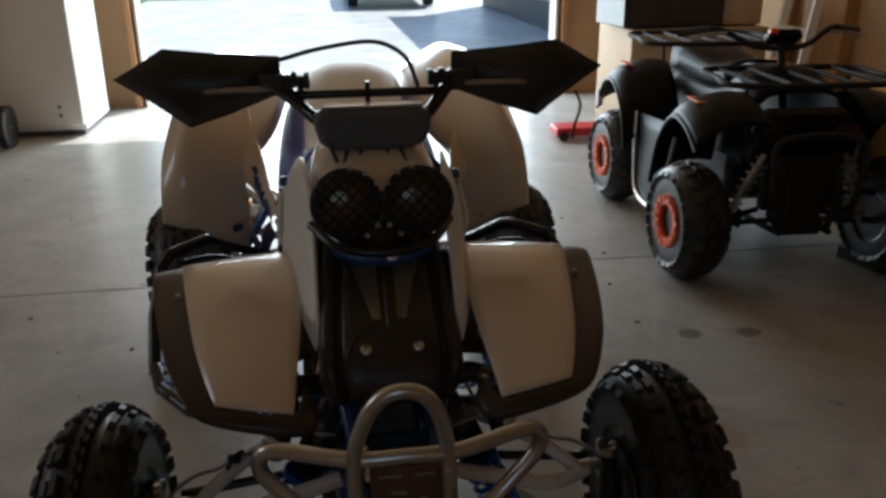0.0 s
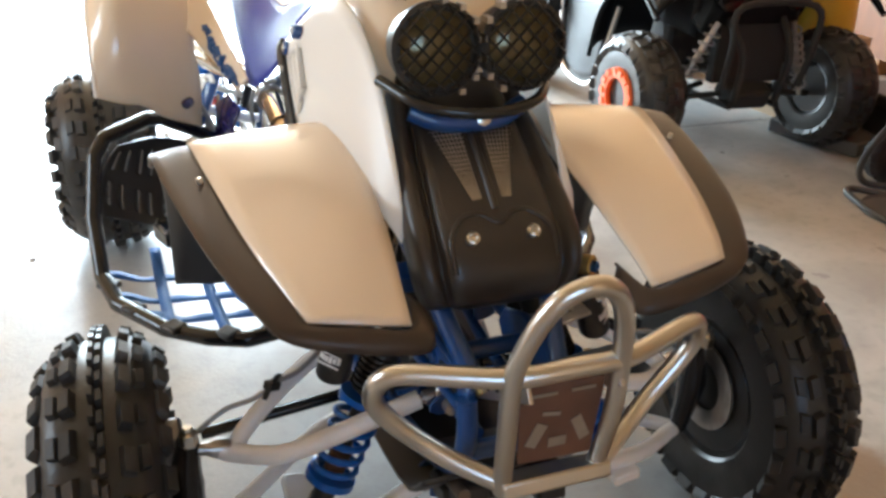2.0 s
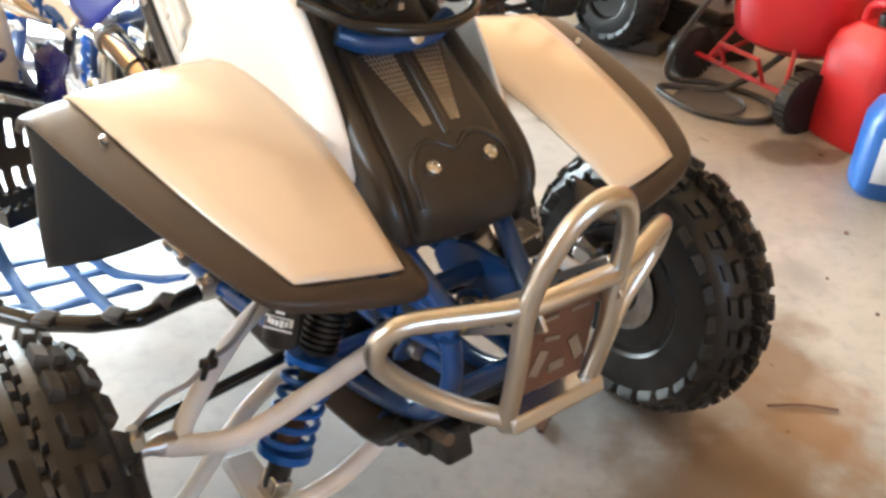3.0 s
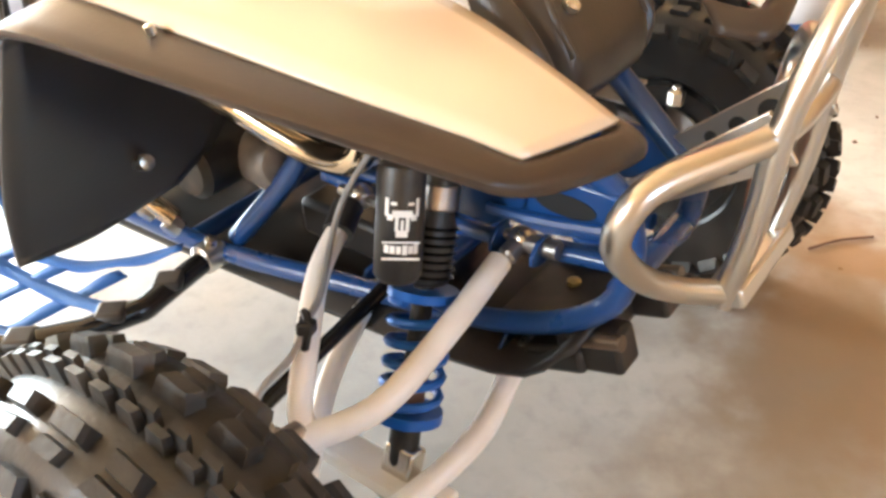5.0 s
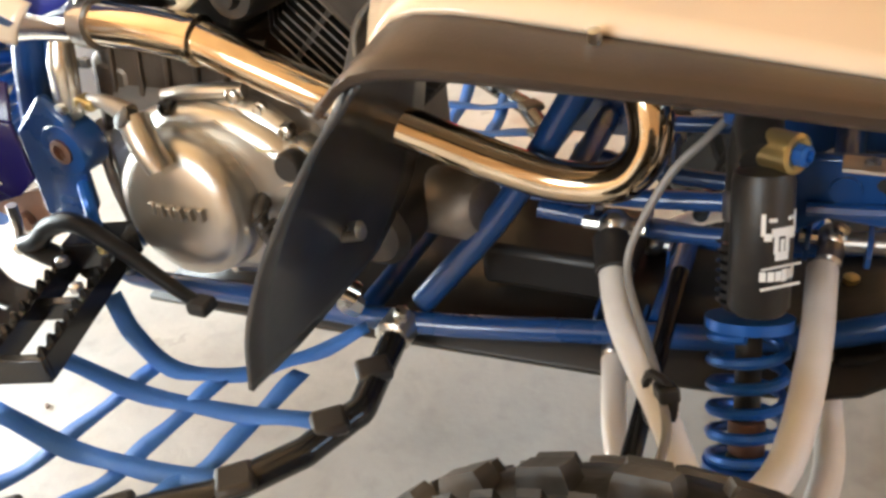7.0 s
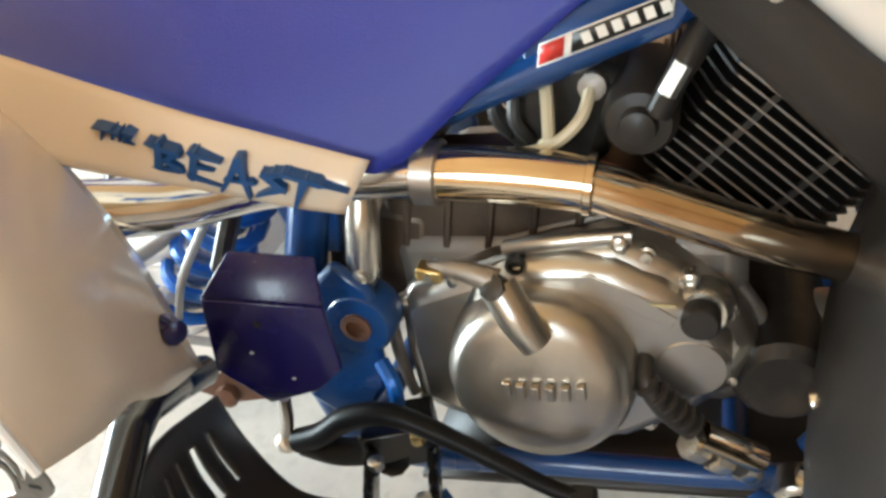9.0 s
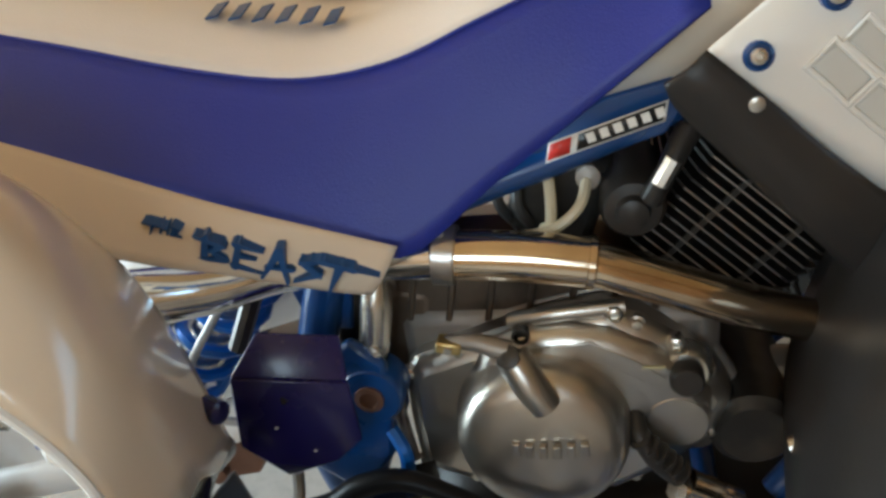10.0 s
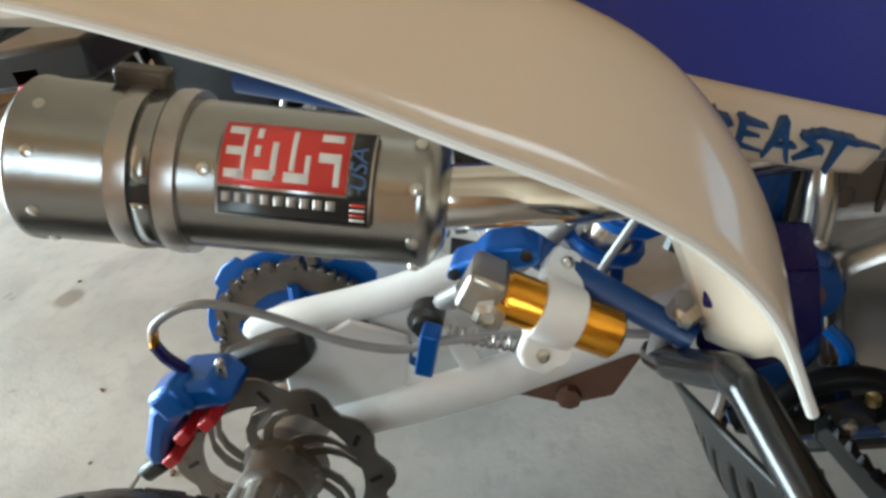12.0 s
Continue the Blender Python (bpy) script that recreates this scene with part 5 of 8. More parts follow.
def brush(letter, o, size, run, rise):
    """One brushed letter: overlapping tapered strokes with a pointed, broken end."""
    g = Geo()
    for k, (x0, y0, x1, y1, w0, w1) in enumerate(BRUSH[letter]):
        a, b = V(x0, y0), V(x1, y1)
        d = (b - a) / np.linalg.norm(b - a)
        n = V(-d[1], d[0])
        flat = [a + n * w0, a - d * w0 * 0.9 + n * w0 * 0.2, a - n * w0, (a + b) / 2 - n * (w0 + w1) * 0.52, b - n * w1, b + d * w1 * 1.3 - n * w1 * 0.3, b + n * w1, (a + b) / 2 + n * (w0 + w1) * 0.46]
        back, front_ = [], []
        for u, v in flat:
            p = o + (run * u + rise * v) * size
            back.append(p + V(0.008, 0, 0.002))
            front_.append(p + V(-0.0042 - 0.0002 * k, -0.001, 0))
        g.add(back + front_, [tuple(range(7, -1, -1)), tuple(range(8, 16))] + [(i, (i + 1) % 8, 8 + (i + 1) % 8, 8 + i) for i in range(8)])
    return part("letter", g, DECAL_BLUE, covers[0], "blue brushed letter", smooth=0)


run_, rise_ = V(0.23, -0.885, -0.405), V(0.02, -0.16, 0.97)
for text, at_, size_, step_ in (("THE", V(-0.2855, 0.917, 0.7275), 0.0078, 0.0088), ("BEAST", V(-0.2800, 0.882, 0.6945), 0.0225, 0.0275)):
    for k, letter in enumerate(text):
        brush(letter, at_ + run_ * step_ * k - V(0.0022 if letter in "BTHE" and k < 1 else 0, 0, 0), size_, run_ * 1.22, rise_)
rear = [[(-0.19, 1.62, 0.88), (-0.31, 1.62, 0.95), (-0.41, 1.60, 0.970), (-0.455, 1.60, 0.950)],
        [(-0.202, 1.40, 0.845), (-0.32, 1.38, 0.94), (-0.435, 1.365, 0.972), (-0.490, 1.36, 0.948)],
        [(-0.225, 1.20, 0.795), (-0.34, 1.17, 0.89), (-0.450, 1.155, 0.930), (-0.508, 1.145, 0.874)],
        [(-0.255, 1.07, 0.765), (-0.35, 1.035, 0.840), (-0.460, 1.020, 0.888), (-0.520, 1.02, 0.812)],
        [(-0.290, 0.99, 0.740), (-0.365, 0.952, 0.802), (-0.470, 0.940, 0.846), (-0.525, 0.940, 0.768)],
        [(-0.312, 0.935, 0.700), (-0.378, 0.908, 0.752), (-0.474, 0.890, 0.794), (-0.525, 0.893, 0.730)],
        [(-0.308, 0.912, 0.615), (-0.390, 0.876, 0.665), (-0.475, 0.856, 0.715), (-0.525, 0.860, 0.682)],
        [(-0.315, 0.890, 0.515), (-0.390, 0.862, 0.552), (-0.472, 0.842, 0.595), (-0.525, 0.841, 0.612)]]
rear = [[r[0], r[1], tuple(V(*r[1]) * 0.5 + V(*r[2]) * 0.5 + V(-0.005, -0.005, 0.014)), r[2], r[3]] for r in rear]
far_rear = [[(-x * 0.89, y, z) for x, y, z in r] for r in rear]
fenders = [part("rear_fender", Geo().sheet(r, 5, 5), WHITE_PLASTIC, quad, "white rear fender with warm light in its colour", solid=0.005) for r in (rear, far_rear)]
for s in (1, -1):
    part("fender_rim", Geo().tube([r[-1] for r in (rear if s > 0 else far_rear)], 0.0038, 8), WHITE_PANEL, fenders[0] if s > 0 else fenders[1])
    part("fender_bolt", Geo().lathe(fx((-0.340, 0.880, 0.576), s), (-0.5 * s, -1, 0), [(0.011, -0.01), (0.011, 0.01), (0.006, 0.013)], 10), PURPLE_BLUE, quad)
part("tail_bracket", Geo().box((0, 1.62, 0.80), (0.20, 0.16, 0.05)), BLACK_PLASTIC, quad, bevel=0.008)
part("tail_light", Geo().box((-0.05, 1.63, 0.785), (0.10, 0.05, 0.045)), RED, quad, "red tail light", bevel=0.008)

# frame
for s in (1, -1):
    part("lower_rail", Geo().tube([fx(p, s) for p in ((-0.16, 0.86, 0.30), (-0.165, 0.80, 0.265), (-0.165, 0.60, 0.272), (-0.155, 0.38, 0.272), (-0.11, 0.15, 0.275), (-0.09, 0.0, 0.285), (-0.08, -0.11, 0.318), (-0.08, -0.18, 0.375), (-0.08, -0.198, 0.44), (-0.08, -0.190, 0.490))], 0.0142, 12, 4), BLUE_PAINT, quad, "blue tube frame rail")
    part("inner_rail", Geo().tube([fx(p, s) for p in ((-0.050, -0.165, 0.405), (-0.055, -0.05, 0.392), (-0.06, 0.10, 0.385), (-0.07, 0.24, 0.40))], 0.0105, 10), BLUE_PAINT, quad)
    bulk = part("bulkhead_plate", Geo().plate([(-0.195, 0.505), (-0.12, 0.508), (-0.03, 0.500), (0.03, 0.474), (0.05, 0.440), (0.03, 0.420), (-0.025, 0.418), (-0.050, 0.436), (-0.095, 0.432), (-0.16, 0.448), (-0.190, 0.462)], "x", -0.068 * s, -0.080 * s), BLUE_PAINT, quad, "blue bulkhead plate", bevel=0.004)
    part("plate_opening", Geo().plate([(-0.12 + 0.036 * math.cos(a), 0.478 + 0.013 * math.sin(a)) for a in np.linspace(0, 2 * math.pi, 18)[:-1]], "x", -0.079 * s, -0.0808 * s), MATTE_BLACK, bulk)
    part("gusset_rib", Geo().tube([fx(p, s) for p in ((-0.084, -0.185, 0.470), (-0.086, -0.10, 0.455), (-0.088, -0.03, 0.450))], 0.007, 8), BLUE_PAINT, bulk)
    part("upper_stay", Geo().tube([fx(p, s) for p in ((-0.085, 0.04, 0.445), (-0.088, 0.14, 0.438), (-0.09, 0.23, 0.44))], 0.010, 10), BLUE_PAINT, quad)
    part("tab_plate", Geo().box(fx((-0.125, -0.075, 0.520), s), (0.05, 0.045, 0.004), (0, 14 * s, 0)), STEEL, quad, bevel=0.001)
    part("tab_bolt", Geo().lathe(fx((-0.125, -0.075, 0.522), s), (0, 0, 1), [(0.006, 0), (0.006, 0.004), (0.003, 0.005)], 8), BOLT, quad)
    part("down_tube", Geo().tube([fx(p, s) for p in ((-0.045, 0.13, 0.66), (-0.07, 0.19, 0.55), (-0.095, 0.27, 0.41), (-0.13, 0.37, 0.285))], 0.0155), BLUE_PAINT, quad)
    part("upper_rail", Geo().tube([fx(p, s) for p in ((-0.05, 0.16, 0.76), (-0.11, 0.40, 0.765), (-0.148, 0.52, 0.735), (-0.152, 0.62, 0.70), (-0.16, 0.78, 0.66), (-0.15, 1.05, 0.68), (-0.13, 1.35, 0.76))], 0.0155), BLUE_PAINT, quad)
    part("rear_tube", Geo().tube([fx(p, s) for p in ((-0.158, 0.80, 0.655), (-0.168, 0.84, 0.55), (-0.17, 0.87, 0.42), (-0.165, 0.85, 0.29))], 0.022), BLUE_PAINT, quad)
    part("rear_gusset", Geo().plate([(0.775, 0.665), (0.905, 0.672), (0.865, 0.595), (0.850, 0.54), (0.805, 0.54), (0.795, 0.60)], "x", -0.160 * s, -0.168 * s), BLUE_PAINT, quad, bevel=0.003)
    part("pivot_plate", Geo().plate([(0.765, 0.52), (0.80, 0.55), (0.86, 0.50), (0.87, 0.38), (0.82, 0.34), (0.775, 0.40)], "x", -0.19 * s, -0.205 * s), BLUE_PAINT, quad, bevel=0.006)
    part("tower_strut", Geo().tube([fx(p, s) for p in ((-0.06, -0.185, 0.49), (-0.085, -0.06, 0.58), (-0.10, 0.05, 0.64))], 0.0145), BLUE_PAINT, quad)
    part("shock_mount", Geo().box(fx((-0.092, 0.022, 0.560), s), (0.07, 0.05, 0.03)), BLUE_PAINT, quad, bevel=0.006)
    for y, z in ((-0.062, 0.404), (0.146, 0.415), (-0.076, 0.255), (0.146, 0.262)):
        for dy in (-0.027, 0.027):
            part("arm_tab", Geo().plate([(-0.055 * s, z - 0.016), (-0.055 * s, z + 0.018), (-0.080 * s, z + 0.016), (-0.094 * s, z + 0.004), (-0.094 * s, z - 0.008), (-0.08 * s, z - 0.016)], "y", y + dy - 0.0025, y + dy + 0.0025), BLUE_PAINT, quad, bevel=0.001)
    part("gusset", Geo().plate([(0.18, 0.42), (0.16, 0.46), (0.24, 0.47), (0.27, 0.42)], "x", -0.088 * s, -0.08 * s), BLUE_PAINT, quad, bevel=0.002)
for y, z in ((-0.19, 0.40), (-0.06, 0.47), (0.20, 0.445), (0.10, 0.278), (0.44, 0.272), (0.84, 0.28)):
    part("cross_tube", Geo().rod((-0.15 if y > 0.3 else -0.085, y, z), (0.15 if y > 0.3 else 0.085, y, z), 0.014), BLUE_PAINT, quad)
part("floor_plate", Geo().box((0.0, -0.085, 0.297), (0.15, 0.12, 0.006), (-15, 0, 0)), ENGINE_BLACK, quad, bevel=0.002)
part("plate_bolt", Geo().lathe((0.02, -0.085, 0.30), (0, 0, 1), [(0.009, 0), (0.009, 0.006), (0.005, 0.008)], 10), BRASS, quad)
part("skid_plate", Geo().sheet([[(-0.12, -0.16, 0.33), (0.12, -0.16, 0.33)], [(-0.13, -0.06, 0.255), (0.13, -0.06, 0.255)], [(-0.15, 0.30, 0.240), (0.15, 0.30, 0.240)], [(-0.17, 0.78, 0.235), (0.17, 0.78, 0.235)]]), BLACK_PLASTIC, quad, "black skid plate", solid=0.008)
part("battery_box", Geo().box((0.02, 0.24, 0.29), (0.13, 0.18, 0.06)), BLACK_PLASTIC, quad, bevel=0.01)
part("skid_nose", Geo().box((-0.01, -0.12, 0.272), (0.16, 0.08, 0.035), (-20, 0, 0)), BLACK_PLASTIC, quad, bevel=0.008)
for s in (1, -1):
    part("bumper_block", Geo().box(fx((-0.060, -0.160, 0.296), s), (0.045, 0.080, 0.050), (-18, 0, 0)), BLACK_PLASTIC, quad, bevel=0.006)
    part("bumper_bolt", Geo().rod(fx((-0.078, -0.140, 0.308), s), fx((-0.078, -0.198, 0.328), s), 0.0095, 12), CAST_BROWN, quad)
    part("arm_bush", Geo().rod(fx((-0.072, -0.082, 0.254), s), fx((-0.072, -0.124, 0.266), s), 0.011, 12), STEEL, quad)
    part("arm_bush", Geo().rod(fx((-0.066, -0.066, 0.404), s), fx((-0.066, -0.108, 0.408), s), 0.011, 12), STEEL, quad)

# front bumper
loop = [(-0.07, -0.288, 0.432), (-0.118, -0.264, 0.455), (-0.162, -0.246, 0.486), (-0.206, -0.240, 0.532), (-0.220, -0.241, 0.562), (-0.212, -0.250, 0.591), (-0.182, -0.264, 0.603), (-0.078, -0.306, 0.605)]
full = loop + [(0, -0.315, 0.610)] + [fx(p, -1) for p in reversed(loop)]
bump = part("front_bumper", Geo().tube(full, 0.0128, 14, 6), STEEL_TUBE, quad, "satin silver tube front bumper")
part("bumper_hoop", Geo().tube([(-0.068, -0.290, 0.420), (-0.076, -0.306, 0.52), (-0.077, -0.313, 0.612), (-0.062, -0.324, 0.675), (-0.038, -0.332, 0.716), (-0.006, -0.336, 0.730), (0.026, -0.332, 0.716), (0.048, -0.324, 0.675), (0.060, -0.313, 0.612), (0.064, -0.306, 0.52), (0.06, -0.290, 0.420)], 0.0120, 14, 6), STEEL_TUBE, bump)
part("bumper_foot", Geo().box((0, -0.292, 0.428), (0.15, 0.04, 0.022), (-20, 0, 0)), STEEL_TUBE, bump, bevel=0.004)
for s in (1, -1):
    e0, e1 = V(-0.176, 0.496), V(-0.312, 0.600)
    run = (e1 - e0) / np.linalg.norm(e1 - e0)
    nor = V(-run[1], run[0])
    plate = Geo().plate([tuple(e0 + nor * 0.015), tuple(e0 - run * 0.008), tuple(e0 - nor * 0.015), tuple(e1 - nor * 0.026), tuple(e1 + nor * 0.026)], "x", -0.062 * s, -0.056 * s)
    bb = part("bumper_bracket", plate, STEEL_TUBE, bump, "perforated silver bracket", bevel=0.001)
    for f, r in ((0.27, 0.007), (0.46, 0.010), (0.68, 0.014)):
        p = e0 + (e1 - e0) * f
        for face_x, sign in ((-0.0622, -1), (-0.0558, 1)):
            part("bracket_hole", Geo().lathe(fx((face_x, p[0], p[1]), s), (sign * s, 0, 0), [(r, 0), (r, 0.0006), (r * 0.4, 0.0007)], 16), MATTE_BLACK, bb)
    part("bracket_bolt", Geo().lathe(fx((-0.06, -0.188, 0.502), s), (-s, 0, 0), [(0.010, 0), (0.010, 0.007), (0.004, 0.009)], 8), BRASS, bump)
part("number_plate", Geo().plate([(-0.058, 0.575), (0.058, 0.572), (0.05, 0.455), (-0.05, 0.458)], "y", -0.292, -0.288), RUST, bump, "brown printed bumper plate", bevel=0.001)
for i, (x, z, wd, h, a) in enumerate(((-0.025, 0.56, 0.045, 0.006, 0), (0.028, 0.56, 0.04, 0.006, 0), (-0.03, 0.50, 0.02, 0.05, 25), (0.03, 0.50, 0.018, 0.055, -25), (0, 0.485, 0.03, 0.02, 0), (-0.012, 0.53, 0.03, 0.008, 10))):
    part("printed_mark", Geo().box((x, -0.2935, z), (wd * 0.8, 0.001, h * 0.7), (0, a, 0)), STEEL, bump, "bright cut-out edge")


# suspension and front wheels
def front_corner(s):
    def q(*p):
        return fx(p, s)

    def rod_end(name, p, d):
        e = part(name, Geo().lathe(q(*p), q(*d), [(0.012, -0.012), (0.012, 0.03), (0.008, 0.034), (0.008, 0.055)], 10), STEEL, quad)
        part("eye_ball", Geo().ball(q(*p), 0.017), BOLT, e)
        part("mount_bolt", Geo().rod(q(p[0], p[1] - 0.032, p[2]), q(p[0], p[1] + 0.032, p[2]), 0.007, 8), BOLT, e)

    upper = part("upper_arm", Geo().tube([q(-0.098, -0.052, 0.392), q(-0.20, -0.055, 0.365), q(-0.30, -0.045, 0.333), q(-0.365, -0.01, 0.322), q(-0.392, 0.0, 0.330)], 0.0145, 14, 6), ARM_WHITE, quad, "white tubular upper suspension arm")
    part("rear_leg", Geo().tube([q(-0.135, 0.143, 0.405), q(-0.22, 0.11, 0.385), q(-0.30, 0.055, 0.362), q(-0.35, 0.02, 0.335), q(-0.365, 0.0, 0.323)], 0.0135, 14, 6), ARM_WHITE, upper)
    lower = part("lower_arm", Geo().tube([q(-0.105, -0.076, 0.245), q(-0.20, -0.085, 0.215), q(-0.32, -0.05, 0.180), q(-0.42, 0.0, 0.170)], 0.0145, 14, 6), ARM_WHITE, quad, "white tubular lower suspension arm")
    part("rear_leg", Geo().tube([q(-0.13, 0.14, 0.255), q(-0.23, 0.11, 0.225), q(-0.34, 0.05, 0.185), q(-0.42, 0.0, 0.170)], 0.0135, 14, 6), ARM_WHITE, lower)
    part("shock_bridge", Geo().box(q(-0.268, -0.01, 0.172), (0.05, 0.17, 0.02), (0, 12 * s, 0)), ARM_WHITE, lower, bevel=0.004)
    for p, d in (((-0.062, -0.059, 0.404), (-1, 0.1, -0.3)), ((-0.105, 0.146, 0.414), (-1, -0.1, -0.3)), ((-0.068, -0.076, 0.252), (-1, 0, -0.25)), ((-0.095, 0.146, 0.262), (-1, -0.1, -0.25))):
        rod_end("rod_end", p, d)
    part("ball_joint", Geo().lathe(q(-0.392, 0.0, 0.33), q(-1, 0, 0.15), [(0.014, -0.02), (0.016, 0.0), (0.010, 0.014), (0.010, 0.04)], 12), STEEL, quad)
    kn = part("knuckle", Geo().tube([q(-0.430, 0.0, 0.355), q(-0.44, 0.0, 0.27), q(-0.43, 0.0, 0.17)], [0.016, 0.026, 0.016], 10), BLACK_PAINT, quad)
    part("castle_nut", Geo().lathe(q(-0.428, -0.03, 0.372), (0, 0, 1), [(0.013, 0), (0.013, 0.02), (0.007, 0.024), (0.007, 0.03)], 6), BOLT, kn)
    part("tie_rod", Geo().rod(q(-0.06, 0.085, 0.335), q(-0.41, 0.075, 0.300), 0.0095), BLACK_PAINT, quad)
    part("brake_disc", Geo().lathe(q(-0.465, 0, 0.262), (1, 0, 0), [(0.05, -0.002), (0.085, -0.002), (0.085, 0.002), (0.05, 0.002)], 32, closed=True), STEEL, quad)
    part("caliper", Geo().box(q(-0.455, 0.075, 0.29), (0.04, 0.05, 0.08), (15, 0, 0)), STEEL, quad, bevel=0.008)
    # shock
    top, bot = V(-0.095, 0.022, 0.530), V(-0.262, -0.022, 0.165)
    d = (bot - top) / np.linalg.norm(bot - top)

    def at(f):
        return q(*(top + d * f))

    L = np.linalg.norm(bot - top)
    sh_ = part("shock_absorber", Geo().lathe(at(0), q(*d), [(0.019, -0.005), (0.024, 0.02), (0.024, 0.09), (0.027, 0.10), (0.027, 0.16), (0.024, 0.165), (0.012, 0.17), (0.012, L - 0.10), (0.018, L - 0.095), (0.018, L - 0.03), (0.012, L)], 20), ENGINE_BLACK, quad, "black shock absorber with blue spring")
    for k in range(7):
        part("preload_thread", Geo().lathe(at(0.10 + 0.009 * k), q(*d), [(0.0265, 0), (0.0315, 0.0022), (0.0265, 0.0046)], 20, closed=True), BLACK_PAINT, sh_)
    part("shock_collar", Geo().lathe(at(0.055), q(*d), [(0.0245, 0), (0.0265, 0.002), (0.0265, 0.026), (0.0245, 0.028)], 20), STEEL, sh_, "bare steel collar")
    part("spring", Geo().coil(at(0.185), at(L - 0.085), 0.033, 0.0056, 5.6), BLUE_ANOD, sh_, "blue coil spring")
    part("spring_collar", Geo().lathe(at(0.172), q(*d), [(0.025, 0), (0.040, 0.0), (0.040, 0.010), (0.025, 0.012)], 22), BLUE_ANOD, sh_)
    part("spring_seat", Geo().lathe(at(L - 0.09), q(*d), [(0.014, 0), (0.040, 0.0), (0.040, 0.012), (0.02, 0.018), (0.014, 0.03)], 22), BLUE_ANOD, sh_)
    part("bump_stop", Geo().lathe(at(L - 0.135), q(*d), [(0.01, 0), (0.017, 0.004), (0.017, 0.035), (0.01, 0.04)], 16), RUST, sh_)
    part("mount_eye", Geo().lathe(q(-0.186, -0.014, 0.557), q(-0.55, -0.8, 0.15), [(0.010, -0.028), (0.0165, -0.022), (0.0165, 0.006), (0.013, 0.008), (0.010, 0.006)], 20), BRASS, sh_, "brass shock eye")
    part("eye_bolt", Geo().lathe(q(-0.190, -0.021, 0.558), q(-0.55, -0.8, 0.15), [(0.009, -0.004), (0.009, 0.006), (0.005, 0.008), (0.004, 0.004)], 8), BLUE_ANOD, sh_)
    part("clevis", Geo().box(q(*(bot + V(0.004, 0, 0.012))), (0.03, 0.04, 0.07), (0, 24 * s, 0)), ALU, sh_, bevel=0.004)
    part("reservoir_neck", Geo().tube([q(-0.186, 0.006, 0.548), q(-0.150, 0.014, 0.556), q(-0.105, 0.020, 0.545)], [0.018, 0.020, 0.022], 12), ENGINE_BLACK, sh_)
    r0, r1 = V(-0.188, 0.004, 0.535), V(-0.220, -0.006, 0.422)
    res = part("reservoir", Geo().lathe(q(*r0), q(*(r1 - r0)), [(0.010, -0.008), (0.023, -0.004), (0.025, 0.004), (0.025, 0.110), (0.021, 0.116), (0.008, 0.118)], 24), ENGINE_BLACK, sh_, "black reservoir with pale printing")
    return res, q, r0, r1


